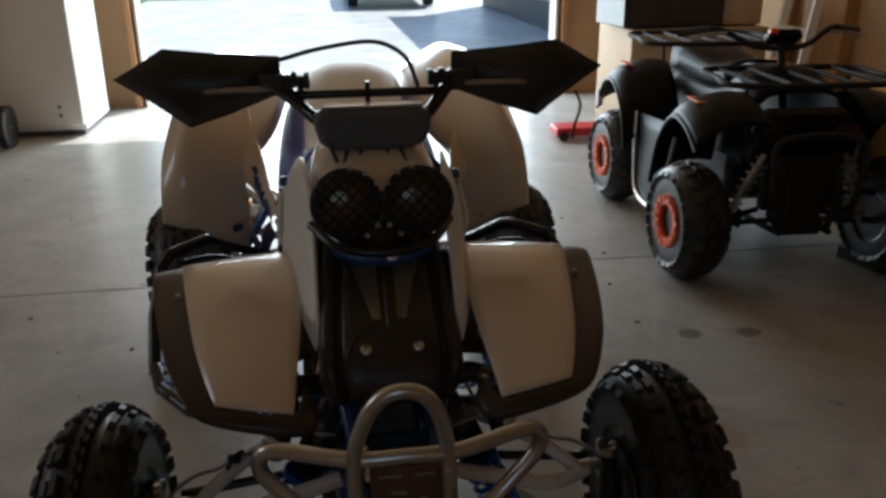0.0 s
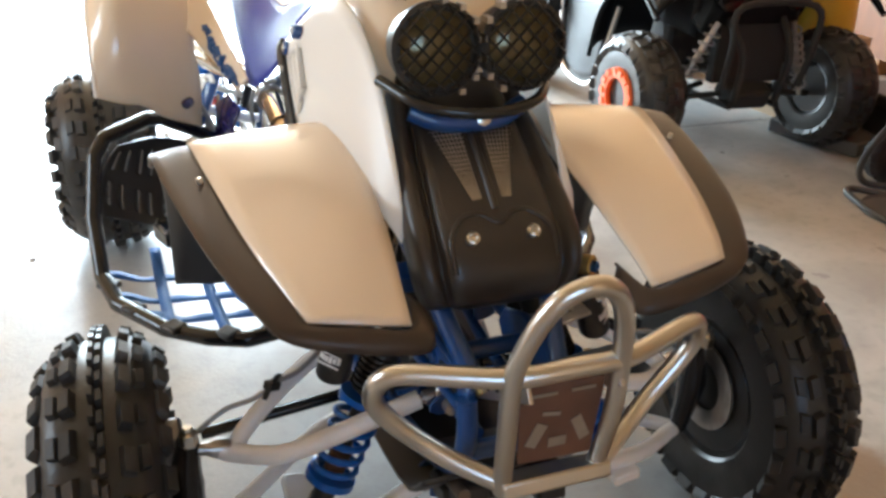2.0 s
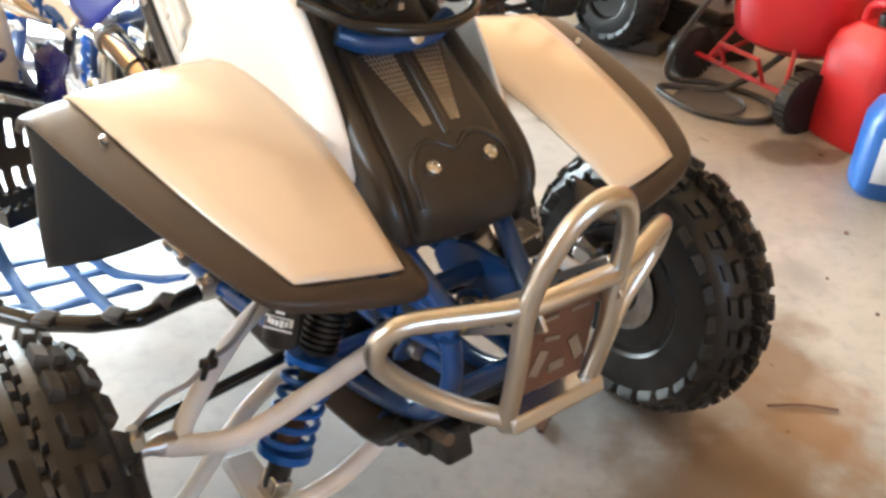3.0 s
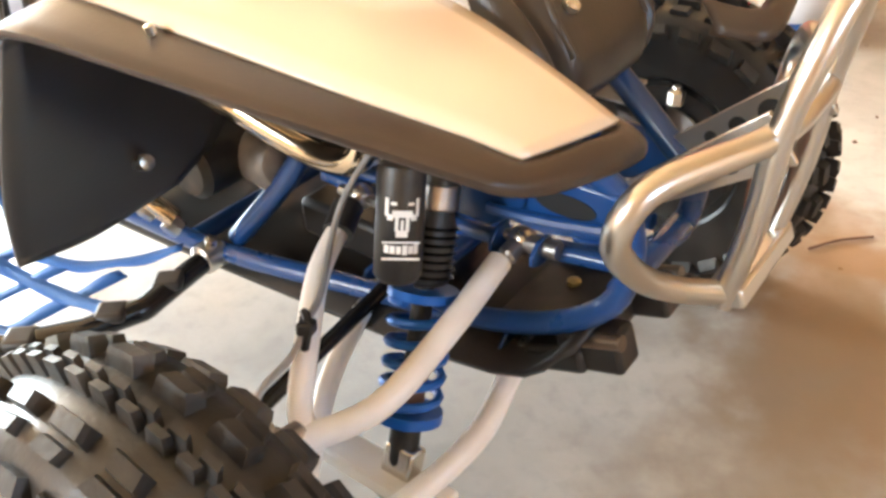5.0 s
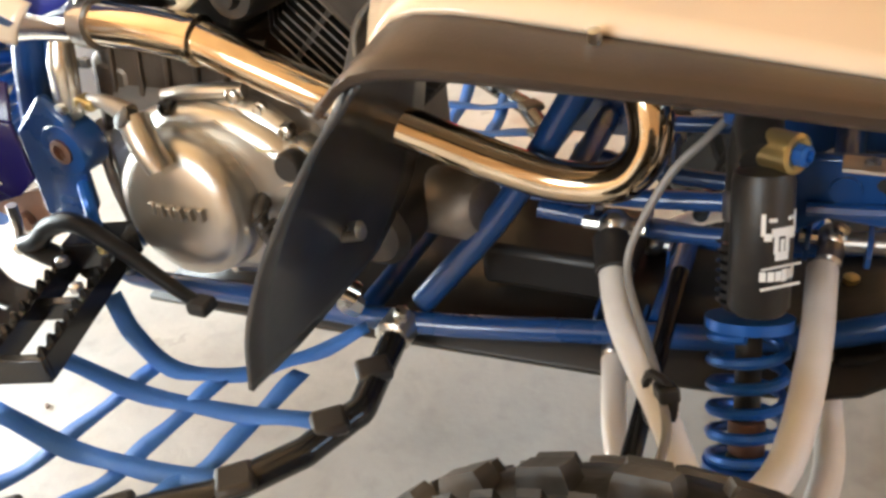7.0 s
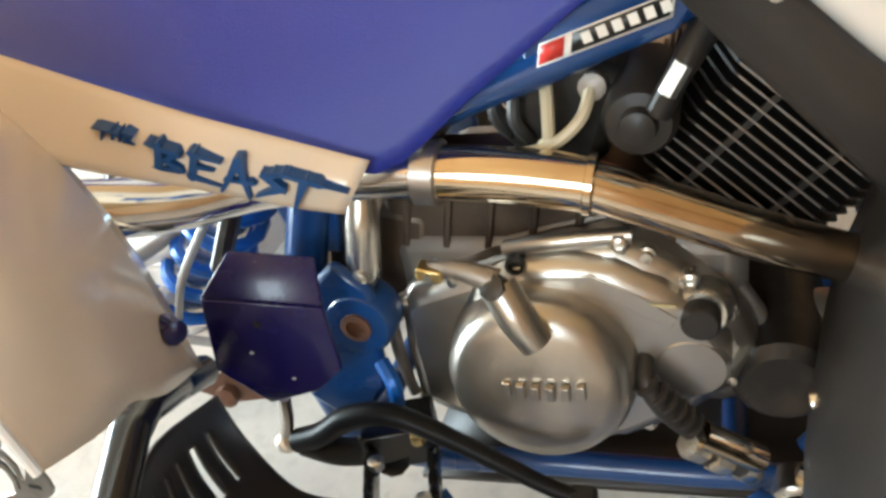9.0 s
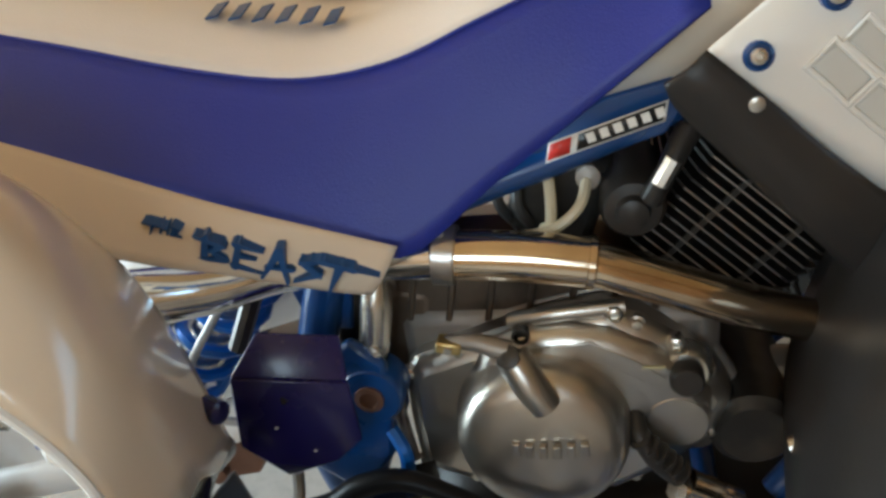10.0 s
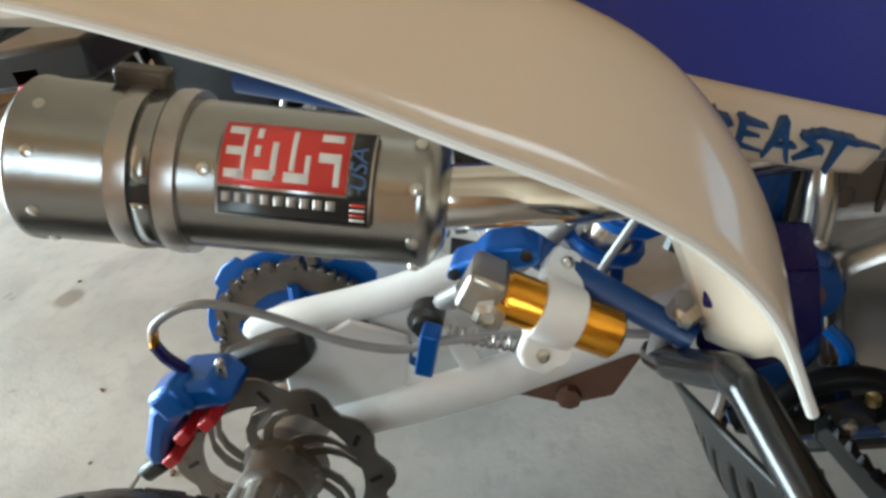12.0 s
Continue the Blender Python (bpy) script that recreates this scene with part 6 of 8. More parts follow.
for s in (1, -1):
    res, q, r0, r1 = front_corner(s)
    ax = (r1 - r0) / np.linalg.norm(r1 - r0)
    face = V(-0.72, -0.68, 0.0)
    face = face - ax * np.dot(face, ax)
    face /= np.linalg.norm(face)
    sidev = np.cross(ax, face)
    for f, u, wd, h in ((0.040, 0, 0.020, 0.007), (0.034, -0.0165, 0.0035, 0.018), (0.034, 0.0165, 0.0035, 0.018), (0.044, -0.0125, 0.006, 0.006), (0.044, 0.0125, 0.006, 0.006), (0.050, -0.0055, 0.0035, 0.016), (0.050, 0.0055, 0.0035, 0.016),
                        (0.060, 0, 0.0115, 0.007), (0.052, 0, 0.003, 0.012), (0.030, -0.009, 0.006, 0.003), (0.030, 0.009, 0.006, 0.003),
                        (0.077, -0.0170, 0.0050, 0.010), (0.077, -0.0105, 0.0050, 0.008), (0.077, -0.0040, 0.0050, 0.010), (0.077, 0.0025, 0.0050, 0.008), (0.077, 0.0090, 0.0050, 0.008), (0.077, 0.0155, 0.0050, 0.008), (0.086, 0, 0.038, 0.0022), (0.069, 0, 0.038, 0.0016)):
        ang = u / 0.0262
        dirn = face * math.cos(ang) + sidev * math.sin(ang)
        tang = -face * math.sin(ang) + sidev * math.cos(ang)
        c = r0 + ax * f + dirn * 0.0254
        part("printed_mark", Geo().add([q(*(c + tang * a * wd / 2 + ax * b * h / 2 + dirn * e)) for e in (-0.001, 0.0004) for a, b in ((-1, -1), (1, -1), (1, 1), (-1, 1))], [(3, 2, 1, 0), (4, 5, 6, 7), (0, 1, 5, 4), (1, 2, 6, 5), (2, 3, 7, 6), (3, 0, 4, 7)]), DECAL_WHITE, res)
    c = (-0.532 * s, 0.0, 0.256)
    knobby(quad, c, 0.255, 0.150, 0.130, KNOBS[1:-1], 26, seed=5, knob_h=0.023)
    part("brake_hose", Geo().tube([fx(p, s) for p in ((-0.11, 0.045, 0.545), (-0.130, 0.058, 0.534), (-0.15, 0.083, 0.508), (-0.17, 0.106, 0.460), (-0.19, 0.112, 0.420), (-0.25, 0.078, 0.388), (-0.29, 0.06, 0.385), (-0.33, 0.045, 0.372), (-0.375, 0.045, 0.36), (-0.425, 0.04, 0.32), (-0.44, 0.06, 0.24))], 0.004, 8), GREY_HOSE, quad, "grey brake hose")
    part("zip_tie", Geo().tube([fx(p, s) for p in ((-0.285, 0.070, 0.388), (-0.300, 0.048, 0.390), (-0.312, 0.046, 0.366), (-0.298, 0.066, 0.350))], 0.0045, 6, closed=True), BLACK_PLASTIC, quad)
    part("tie_block", Geo().box(fx((-0.299, 0.052, 0.386), s), (0.022, 0.018, 0.014), (0, 20 * s, 30)), BLACK_PLASTIC, quad, bevel=0.003)
    part("hose_sleeve", Geo().tube([fx(p, s) for p in ((-0.130, 0.143, 0.415), (-0.165, 0.13, 0.40))], 0.019, 10), BLACK_PLASTIC, quad)


# engine
def engine():
    part("crankcase", Geo().box((0.0, 0.60, 0.44), (0.27, 0.34, 0.20)), ALU_RAW, quad, "grey cast engine case", bevel=0.02)
    outline = [(0.762, 0.353), (0.764, 0.420), (0.762, 0.482), (0.742, 0.497), (0.702, 0.512), (0.650, 0.530), (0.600, 0.545), (0.549, 0.556), (0.510, 0.545), (0.470, 0.515), (0.438, 0.482), (0.418, 0.448), (0.436, 0.400), (0.475, 0.362), (0.516, 0.332), (0.565, 0.312), (0.612, 0.305), (0.660, 0.312), (0.702, 0.326), (0.735, 0.338)]
    cov = part("clutch_cover", Geo().plate(outline, "x", -0.115, -0.172), ALU_SATIN, quad, "polished aluminium clutch cover", bevel=0.018)
    part("cover_flange", Geo().plate([(0.6 + (y - 0.6) * 1.03, 0.44 + (z - 0.44) * 1.05) for y, z in outline], "x", -0.112, -0.130), ALU_RAW, cov, bevel=0.004)
    part("dome", Geo().lathe((-0.172, 0.613, 0.428), (-1, -0.02, 0.10), [(0.095, -0.03), (0.093, 0.006), (0.091, 0.010), (0.0895, 0.026), (0.087, 0.040), (0.082, 0.050), (0.074, 0.057), (0.062, 0.061), (0.040, 0.064), (0.020, 0.065), (0.001, 0.0655)], 56), ALU_SATIN, cov, "domed round cover")
    part("cover_wing", Geo().plate([(0.668, 0.520), (0.632, 0.540), (0.585, 0.546), (0.540, 0.540), (0.500, 0.520), (0.468, 0.495), (0.445, 0.465), (0.440, 0.440), (0.455, 0.410), (0.480, 0.385), (0.500, 0.360), (0.540, 0.335), (0.60, 0.330), (0.65, 0.345), (0.69, 0.40), (0.70, 0.46)], "x", -0.150, -0.187), ALU_SATIN, cov, bevel=0.016)
    part("wing_panel", Geo().plate([(0.598, 0.527), (0.560, 0.532), (0.520, 0.512), (0.488, 0.488), (0.494, 0.478), (0.512, 0.486), (0.545, 0.506), (0.580, 0.516)], "x", -0.180, -0.1880), ALU_SATIN, cov, bevel=0.0008)
    part("cover_bar", Geo().tube([(-0.165, 0.640, 0.545), (-0.170, 0.590, 0.556), (-0.165, 0.526, 0.560)], [0.008, 0.009, 0.008], 12), ALU_SATIN, cov)
    part("timing_mark", Geo().box((-0.189, 0.500, 0.503), (0.002, 0.022, 0.0025), (2, 0, 0)), STRAW, cov)
    part("bar_recess", Geo().lathe((-0.178, 0.628, 0.538), (-1, 0, 0.1), [(0.009, -0.01), (0.009, 0.008), (0.006, 0.009), (0.005, 0.004)], 10), ENGINE_BLACK, cov)
    part("lever_boss", Geo().tube([(-0.226, 0.632, 0.546), (-0.236, 0.616, 0.520), (-0.238, 0.602, 0.495)], [0.017, 0.017, 0.015], 18), ALU_SATIN, cov)
    part("clutch_arm", Geo().tube([(-0.228, 0.632, 0.552), (-0.226, 0.665, 0.562), (-0.222, 0.695, 0.560)], [0.012, 0.009, 0.007], 10), ALU_RAW, cov)
    part("arm_bolt", Geo().lathe((-0.232, 0.632, 0.548), (-0.7, 0.2, 0.6), [(0.012, -0.005), (0.012, 0.010), (0.005, 0.012)], 8), ENGINE_BLACK, cov)
    part("oil_cap", Geo().lathe((-0.184, 0.469, 0.489), (-1, 0, 0.1), [(0.017, -0.01), (0.017, 0.012), (0.014, 0.016), (0.001, 0.016)], 20), BLACK_PLASTIC, cov, "black oil filler cap")
    part("pump_cover", Geo().lathe((-0.166, 0.478, 0.432), (-1, 0, 0), [(0.036, -0.01), (0.034, 0.018), (0.030, 0.022), (0.001, 0.023)], 32), ALU_SATIN, cov)
    part("filler_neck", Geo().lathe((-0.168, 0.469, 0.487), (-1, 0, 0.1), [(0.028, -0.01), (0.026, 0.006), (0.021, 0.012), (0.001, 0.012)], 24), ALU, cov)
    for i in range(6):
        part("raised_bar", Geo().box((-0.2405 + 0.0006 * abs(i - 2.5) ** 2, 0.636 - 0.0135 * i, 0.441), (0.0075, 0.008, 0.015), (0, 0, 0)), ALU_SATIN, cov, bevel=0.001)
    for k in (0, 2, 4, 6, 8, 10, 12, 14, 16, 18):
        y, z = outline[k]
        y2, z2 = 0.6 + (y - 0.6) * 0.95, 0.44 + (z - 0.44) * 0.93
        part("cover_bolt", Geo().lathe((-0.160, y2, z2), (-1, 0, 0), [(0.0085, -0.004), (0.0085, 0.003), (0.0055, 0.004), (0.0055, 0.009), (0.002, 0.010)], 8), BOLT, cov)
    part("case_strip", Geo().tube([(-0.168, 0.768, 0.606), (-0.176, 0.772, 0.575), (-0.180, 0.780, 0.530), (-0.176, 0.788, 0.503)], [0.014, 0.017, 0.016, 0.012], 14), ALU, quad, "pale cast side lever")
    part("strip_bolt", Geo().lathe((-0.194, 0.778, 0.528), (-1, 0, 0), [(0.009, -0.004), (0.009, 0.005), (0.004, 0.007)], 8), BOLT, quad)
    part("flange_strip", Geo().tube([(-0.160, 0.772, 0.480), (-0.165, 0.772, 0.420), (-0.166, 0.765, 0.360)], [0.006, 0.007, 0.006], 10), ALU_RAW, quad)
    # upper case, ribs and gearbox: shade under the pipe is in their colour
    part("upper_case", Geo().plate([(0.772, 0.470), (0.770, 0.585), (0.735, 0.602), (0.66, 0.602), (0.56, 0.592), (0.48, 0.570), (0.43, 0.505)], "x", -0.03, -0.128), CAST_BROWN, quad, "cast upper crankcase with shade in its colour", bevel=0.008)
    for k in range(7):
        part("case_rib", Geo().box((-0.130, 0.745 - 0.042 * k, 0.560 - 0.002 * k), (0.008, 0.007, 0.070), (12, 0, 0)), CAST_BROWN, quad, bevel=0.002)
    part("drain_line", Geo().tube([(-0.175, 0.520, 0.445), (-0.205, 0.515, 0.428), (-0.21, 0.50, 0.40), (-0.205, 0.475, 0.370), (-0.195, 0.452, 0.340), (-0.17, 0.44, 0.30)], 0.009, 10), BLACK_PLASTIC, cov, "black oil line")
    for p in ((-0.212, 0.475, 0.36), (-0.205, 0.455, 0.34), (-0.19, 0.43, 0.315)):
        part("line_fitting", Geo().lathe(p, (-0.4, 0.5, 0.7), [(0.012, -0.012), (0.014, -0.006), (0.014, 0.006), (0.012, 0.012)], 8), BOLT, cov)
    part("oil_pipe", Geo().tube([(-0.21, 0.47, 0.375), (-0.20, 0.44, 0.35), (-0.19, 0.42, 0.33)], 0.014, 12), CHROME, cov)
    for k in range(9):
        f = k / 8
        p = V(-0.207, 0.515, 0.428) * (1 - f) + V(-0.198, 0.462, 0.355) * f + V(-0.004, -0.006, 0) * math.sin(f * math.pi)
        part("line_rib", Geo().lathe(p, (-0.1, 0.58, 0.80), [(0.009, -0.003), (0.0125, -0.0015), (0.0125, 0.0015), (0.009, 0.003)], 12), BLACK_PLASTIC, cov)
    clevis = part("cable_clevis", Geo().box((-0.226, 0.690, 0.560), (0.018, 0.024, 0.012), (10, 0, 0)), BRASS, cov, "brass clutch cable end", bevel=0.002)
    part("clevis_pin", Geo().rod((-0.238, 0.690, 0.560), (-0.212, 0.690, 0.560), 0.004, 8), BOLT, clevis)
    for y, z in ((0.517, 0.440), (0.536, 0.556), (0.478, 0.520), (0.452, 0.420)):
        part("case_bolt", Geo().lathe((-0.170, y, z), (-1, 0, 0), [(0.009, -0.006), (0.009, 0.008), (0.006, 0.010), (0.005, 0.006)], 6), BOLT, cov)
    for y0, y1, z in ((0.70, 0.56, 0.585), (0.66, 0.50, 0.60)):
        part("wire_lead", Geo().tube([(-0.12, y0, z), (-0.15, y0 * 0.6 + y1 * 0.4, z + 0.008), (-0.145, y1, z + 0.004)], 0.004, 8), HOSE, quad)
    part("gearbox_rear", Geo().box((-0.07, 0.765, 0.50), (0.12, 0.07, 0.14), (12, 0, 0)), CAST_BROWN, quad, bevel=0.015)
    part("starter_motor", Geo().lathe((-0.10, 0.40, 0.40), (-1, 0, 0), [(0.001, -0.1), (0.045, -0.1), (0.045, 0.06), (0.035, 0.07), (0.001, 0.07)], 22), ENGINE_BLACK, quad)
    part("front_pump", Geo().lathe((-0.08, 0.335, 0.40), (-0.3, -1, 0.2), [(0.001, -0.04), (0.04, -0.04), (0.042, 0.03), (0.03, 0.045), (0.001, 0.05)], 20), ALU_RAW, quad)
    # finned cylinder leaning forward
    axis = V(0, -0.69, 0.72)
    flat = V(0, 0.72, 0.69)
    base = V(0, 0.467, 0.551)
    cyl = part("cylinder", Geo().lathe(base, axis, [(0.08, -0.02), (0.08, 0.17), (0.07, 0.19)], 28), ENGINE_BLACK, quad, "black finned cylinder")
    for i in range(17):
        o = base + axis * (0.004 + 0.0106 * i)
        hw = 0.112 if i < 11 else 0.120
        hl = 0.098 if i < 11 else 0.106
        g = Geo()
        pts = [o + V(1, 0, 0) * hw * a + flat * hl * b + axis * e for e in (-0.0012, 0.0012) for a, b in ((-1, -0.75), (-0.75, -1), (0.75, -1), (1, -0.75), (1, 0.75), (0.75, 1), (-0.75, 1), (-1, 0.75))]
        g.add(pts, [tuple(range(7, -1, -1)), tuple(range(8, 16))] + [(k, (k + 1) % 8, 8 + (k + 1) % 8, 8 + k) for k in range(8)])
        part("fin", g, ENGINE_BLACK, cyl)
        for sx in (-1, 1):
            part("fin_edge", Geo().box(o + V(sx * hw, 0, 0) + flat * 0.004 * ((i * 5) % 4 - 1.5), (0.0016, hl * (1.36 + 0.05 * ((i * 3) % 3)), 0.0017), (43.8, 0, 0)), ALU_RAW, cyl, "worn bright fin edge")
            if i < 16:
                for b_ in (-0.40, 0.34):
                    part("fin_stud", Geo().box(o + V(sx * hw * 0.985, 0, 0) + flat * hl * b_ + axis * 0.0053, (0.004, 0.006, 0.0086), (43.8, 0, 0)), ENGINE_BLACK, cyl)
    head = base + axis * 0.215
    part("cylinder_head", Geo().box(head, (0.20, 0.17, 0.08), (44, 0, 0)), ENGINE_BLACK, quad, bevel=0.015)
    part("cam_boss", Geo().lathe((-0.10, 0.515, 0.660), (-1, 0, 0.05), [(0.031, -0.05), (0.031, 0.055), (0.026, 0.066), (0.016, 0.068), (0.014, 0.078), (0.005, 0.081)], 24), BLACK_PLASTIC, quad, "round black boss")
    part("plug_cap", Geo().tube([(-0.165, 0.500, 0.672), (-0.165, 0.485, 0.700), (-0.145, 0.465, 0.73)], [0.011, 0.010, 0.013], 12), BLACK_PLASTIC, quad)
    part("plug", Geo().rod((-0.172, 0.492, 0.690), (-0.168, 0.479, 0.712), 0.008, 8), BOLT, quad)
    part("plug_lead", Geo().tube([(-0.145, 0.465, 0.73), (-0.12, 0.44, 0.76), (-0.06, 0.42, 0.78)], 0.006, 8), HOSE, quad)
    part("carburettor", Geo().box((-0.05, 0.585, 0.655), (0.13, 0.09, 0.10), (20, 0, 0)), ENGINE_BLACK, quad, bevel=0.012)
    part("carb_bowl", Geo().lathe((-0.06, 0.595, 0.60), (0, 0.3, 1), [(0.02, -0.03), (0.036, -0.02), (0.038, 0.03)], 18), ALU_RAW, quad)
    part("intake_boot", Geo().tube([(-0.02, 0.55, 0.66), (-0.02, 0.64, 0.665), (-0.02, 0.74, 0.67)], [0.032, 0.036, 0.04], 16), RUBBER, quad)
    part("air_box", Geo().box((0.0, 0.80, 0.655), (0.20, 0.16, 0.12)), BLACK_PLASTIC, quad, bevel=0.02)
    part("choke_knob", Geo().lathe((-0.12, 0.555, 0.68), (-1, 0, 0.2), [(0.012, -0.02), (0.012, 0.012), (0.005, 0.014)], 12), ALU_RAW, quad)
    for pts in (((-0.135, 0.592, 0.70), (-0.15, 0.590, 0.67), (-0.15, 0.592, 0.645), (-0.14, 0.60, 0.635)),
                ((-0.125, 0.555, 0.685), (-0.15, 0.565, 0.66), (-0.155, 0.60, 0.638), (-0.145, 0.66, 0.632))):
        part("fuel_hose", Geo().tube(pts, 0.0055, 8), CREAM_HOSE, quad, "yellowed fuel hose")
    for pts in (((-0.10, 0.62, 0.70), (-0.13, 0.625, 0.66), (-0.12, 0.615, 0.63)), ((-0.09, 0.64, 0.70), (-0.12, 0.645, 0.66), (-0.10, 0.63, 0.62))):
        part("vacuum_hose", Geo().tube(pts, 0.006, 8), HOSE, quad)
    part("frame_gusset", Geo().plate([(0.605, 0.712), (0.60, 0.738), (0.54, 0.768), (0.478, 0.782), (0.462, 0.765), (0.485, 0.732), (0.56, 0.708)], "x", -0.150, -0.158), BLUE_PAINT, quad, bevel=0.003)
    st = part("sticker", Geo().add([(-0.1692, 0.590, 0.716), (-0.1692, 0.486, 0.748), (-0.1692, 0.483, 0.767), (-0.1692, 0.586, 0.735)], [(0, 1, 2, 3)]), DECAL_WHITE, quad, "black and white sticker with a red end", solid=0.0008)
    part("sticker_field", Geo().add([(-0.1699, 0.562, 0.7265), (-0.1699, 0.488, 0.7495), (-0.1699, 0.4855, 0.765), (-0.1699, 0.5595, 0.742)], [(0, 1, 2, 3)]), DECAL_BLACK, st, solid=0.0008)
    part("sticker_end", Geo().add([(-0.1699, 0.588, 0.7185), (-0.1699, 0.568, 0.7245), (-0.1699, 0.5655, 0.740), (-0.1699, 0.585, 0.734)], [(0, 1, 2, 3)]), DECAL_RED, st, solid=0.0008)
    for i in range(6):
        f = 0.006 + i * 0.0118
        part("sticker_mark", Geo().box((-0.1705, 0.555 - f, 0.7365 + f * 0.31), (0.0006, 0.0075, 0.009), (-17, 0, 0)), DECAL_WHITE, st)


engine()

# exhaust
header = part("exhaust_header", Geo().tube([(-0.01, 0.26, 0.605), (-0.05, 0.175, 0.600), (-0.10, 0.124, 0.570), (-0.115, 0.110, 0.520), (-0.12, 0.135, 0.478), (-0.12, 0.195, 0.468), (-0.128, 0.265, 0.487), (-0.145, 0.335, 0.520), (-0.17, 0.42, 0.562), (-0.180, 0.50, 0.598), (-0.182, 0.557, 0.620)], 0.0215, 16, 7), CHROME, quad, "heat-tinted stainless exhaust header")
part("mid_pipe", Geo().tube([(-0.182, 0.552, 0.619), (-0.183, 0.62, 0.629), (-0.184, 0.70, 0.635)], 0.0245, 18), CHROME, quad, "gold-tinted stainless mid pipe")
part("pipe_ring", Geo().lathe((-0.182, 0.554, 0.619), (0, 0.98, 0.16), [(0.0215, -0.005), (0.0265, -0.003), (0.0265, 0.003), (0.0215, 0.005)], 22), CHROME, quad)
part("pipe_clamp", Geo().lathe((-0.184, 0.690, 0.6345), (0, 0.99, 0.1), [(0.0245, -0.011), (0.029, -0.010), (0.029, 0.010), (0.0245, 0.011)], 22), STEEL, quad)
part("clamp_bolt", Geo().rod((-0.20, 0.690, 0.666), (-0.17, 0.690, 0.671), 0.005, 8), BOLT, quad)
part("tail_pipe", Geo().tube([(-0.184, 0.70, 0.635), (-0.182, 0.78, 0.632), (-0.192, 0.86, 0.630), (-0.235, 0.915, 0.636), (-0.290, 0.97, 0.660), (-0.335, 1.03, 0.688), (-0.352, 1.075, 0.699), (-0.356, 1.10, 0.704)], [0.024, 0.024, 0.025, 0.027, 0.027, 0.027, 0.027], 20, 7), STAINLESS, quad, "polished stainless tail pipe")


def muffler():
    a, b = V(-0.355, 1.094, 0.704), V(-0.388, 1.460, 0.806)
    d = b - a
    L = np.linalg.norm(d)
    u = d / L
    m = part("muffler", Geo().lathe(a, d, [(0.026, -0.012), (0.040, -0.010), (0.056, 0.0), (0.060, 0.006), (0.060, 0.012), (0.0585, 0.014), (0.0605, L * 0.63), (0.062, L * 0.64)], 44), BRUSHED, quad, "brushed stainless muffler canister")
    part("end_cap", Geo().lathe(a + u * L * 0.64, d, [(0.0625, 0), (0.065, 0.006), (0.066, 0.072), (0.0675, 0.074), (0.0675, 0.080), (0.062, 0.086), (0.054, 0.086), (0.040, 0.080), (0.030, 0.080), (0.028, 0.03)], 44), BRUSHED, m)
    for f in (0.527, 0.622):
        part("strap", Geo().lathe(a + u * L * f, d, [(0.0605, -0.008), (0.0665, -0.0085), (0.0675, 0), (0.0665, 0.0085), (0.0605, 0.008)], 40), STEEL, m)
    part("strap_rubber", Geo().lathe(a + u * L * 0.575, d, [(0.0605, -0.015), (0.0650, -0.015), (0.0650, 0.015), (0.0605, 0.015)], 40), RUBBER, m, "black rubber strap saddle")
    part("hanger", Geo().box(a + u * L * 0.575 + V(0.02, 0.005, 0.072), (0.018, 0.045, 0.020), (15, 0, 0)), CAST_BROWN, m, bevel=0.003)
    up = V(0, 0, 1) - u * u[2]
    up /= np.linalg.norm(up)
    out = np.cross(u, up)
    if out[0] > 0:
        out = -out
    for f in (0.03, 0.45, 0.80):
        for ang in (-50, -12, 30, 65):
            if f == 0.45 and ang != 30:
                continue
            dr = out * math.cos(radians(ang)) + up * math.sin(radians(ang))
            part("rivet", Geo().lathe(a + u * L * f * (1.0 if f < 0.9 else 1) + dr * (0.0595 if f < 0.6 else 0.0645), dr, [(0.0055, -0.002), (0.005, 0.002), (0.0015, 0.0035)], 10), BOLT, m)

    def patch(f0, f1, a0, a1, r, mat, name, label=""):
        g = Geo()
        n = 8
        for i in range(n + 1):
            an = radians(20 + a0 + (a1 - a0) * i / n)
            dr = out * math.cos(an) + up * math.sin(an)
            for f in (f0, f1):
                g.v.append(tuple(a + u * L * f + dr * r))
        g.f = [(2 * i, 2 * i + 1, 2 * i + 3, 2 * i + 2) for i in range(n)]
        return part(name, g, mat, m, label, solid=0.0006)

    for a0, a1 in ((-6, 62), (-58, -18)):
        patch(0.553, 0.597, a0, a1, 0.0655, BRUSHED, "strap_window", "bright canister seen through the strap")
    patch(0.115, 0.425, -22, 50, 0.0612, STEEL, "badge", "steel badge plate")
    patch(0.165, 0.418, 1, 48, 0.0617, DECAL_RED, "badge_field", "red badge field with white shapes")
    patch(0.120, 0.160, -2, 48, 0.0617, DECAL_BLACK, "badge_strip")
    patch(0.120, 0.418, -20, -1, 0.0617, DECAL_BLACK, "badge_strip")
    for f0, f1, a0, a1 in ((0.372, 0.408, 38, 44), (0.372, 0.408, 22, 28), (0.372, 0.408, 6, 12), (0.368, 0.376, 6, 44),
                           (0.340, 0.352, 36, 44), (0.340, 0.352, 22, 30), (0.310, 0.350, 6, 13), (0.306, 0.318, 10, 34),
                           (0.270, 0.280, 14, 44), (0.240, 0.290, 6, 13), (0.240, 0.250, 10, 26),
                           (0.180, 0.224, 38, 44), (0.180, 0.224, 22, 29), (0.180, 0.192, 6, 29)):
        patch(f0, f1, a0, a1, 0.0621, DECAL_WHITE, "badge_shape")
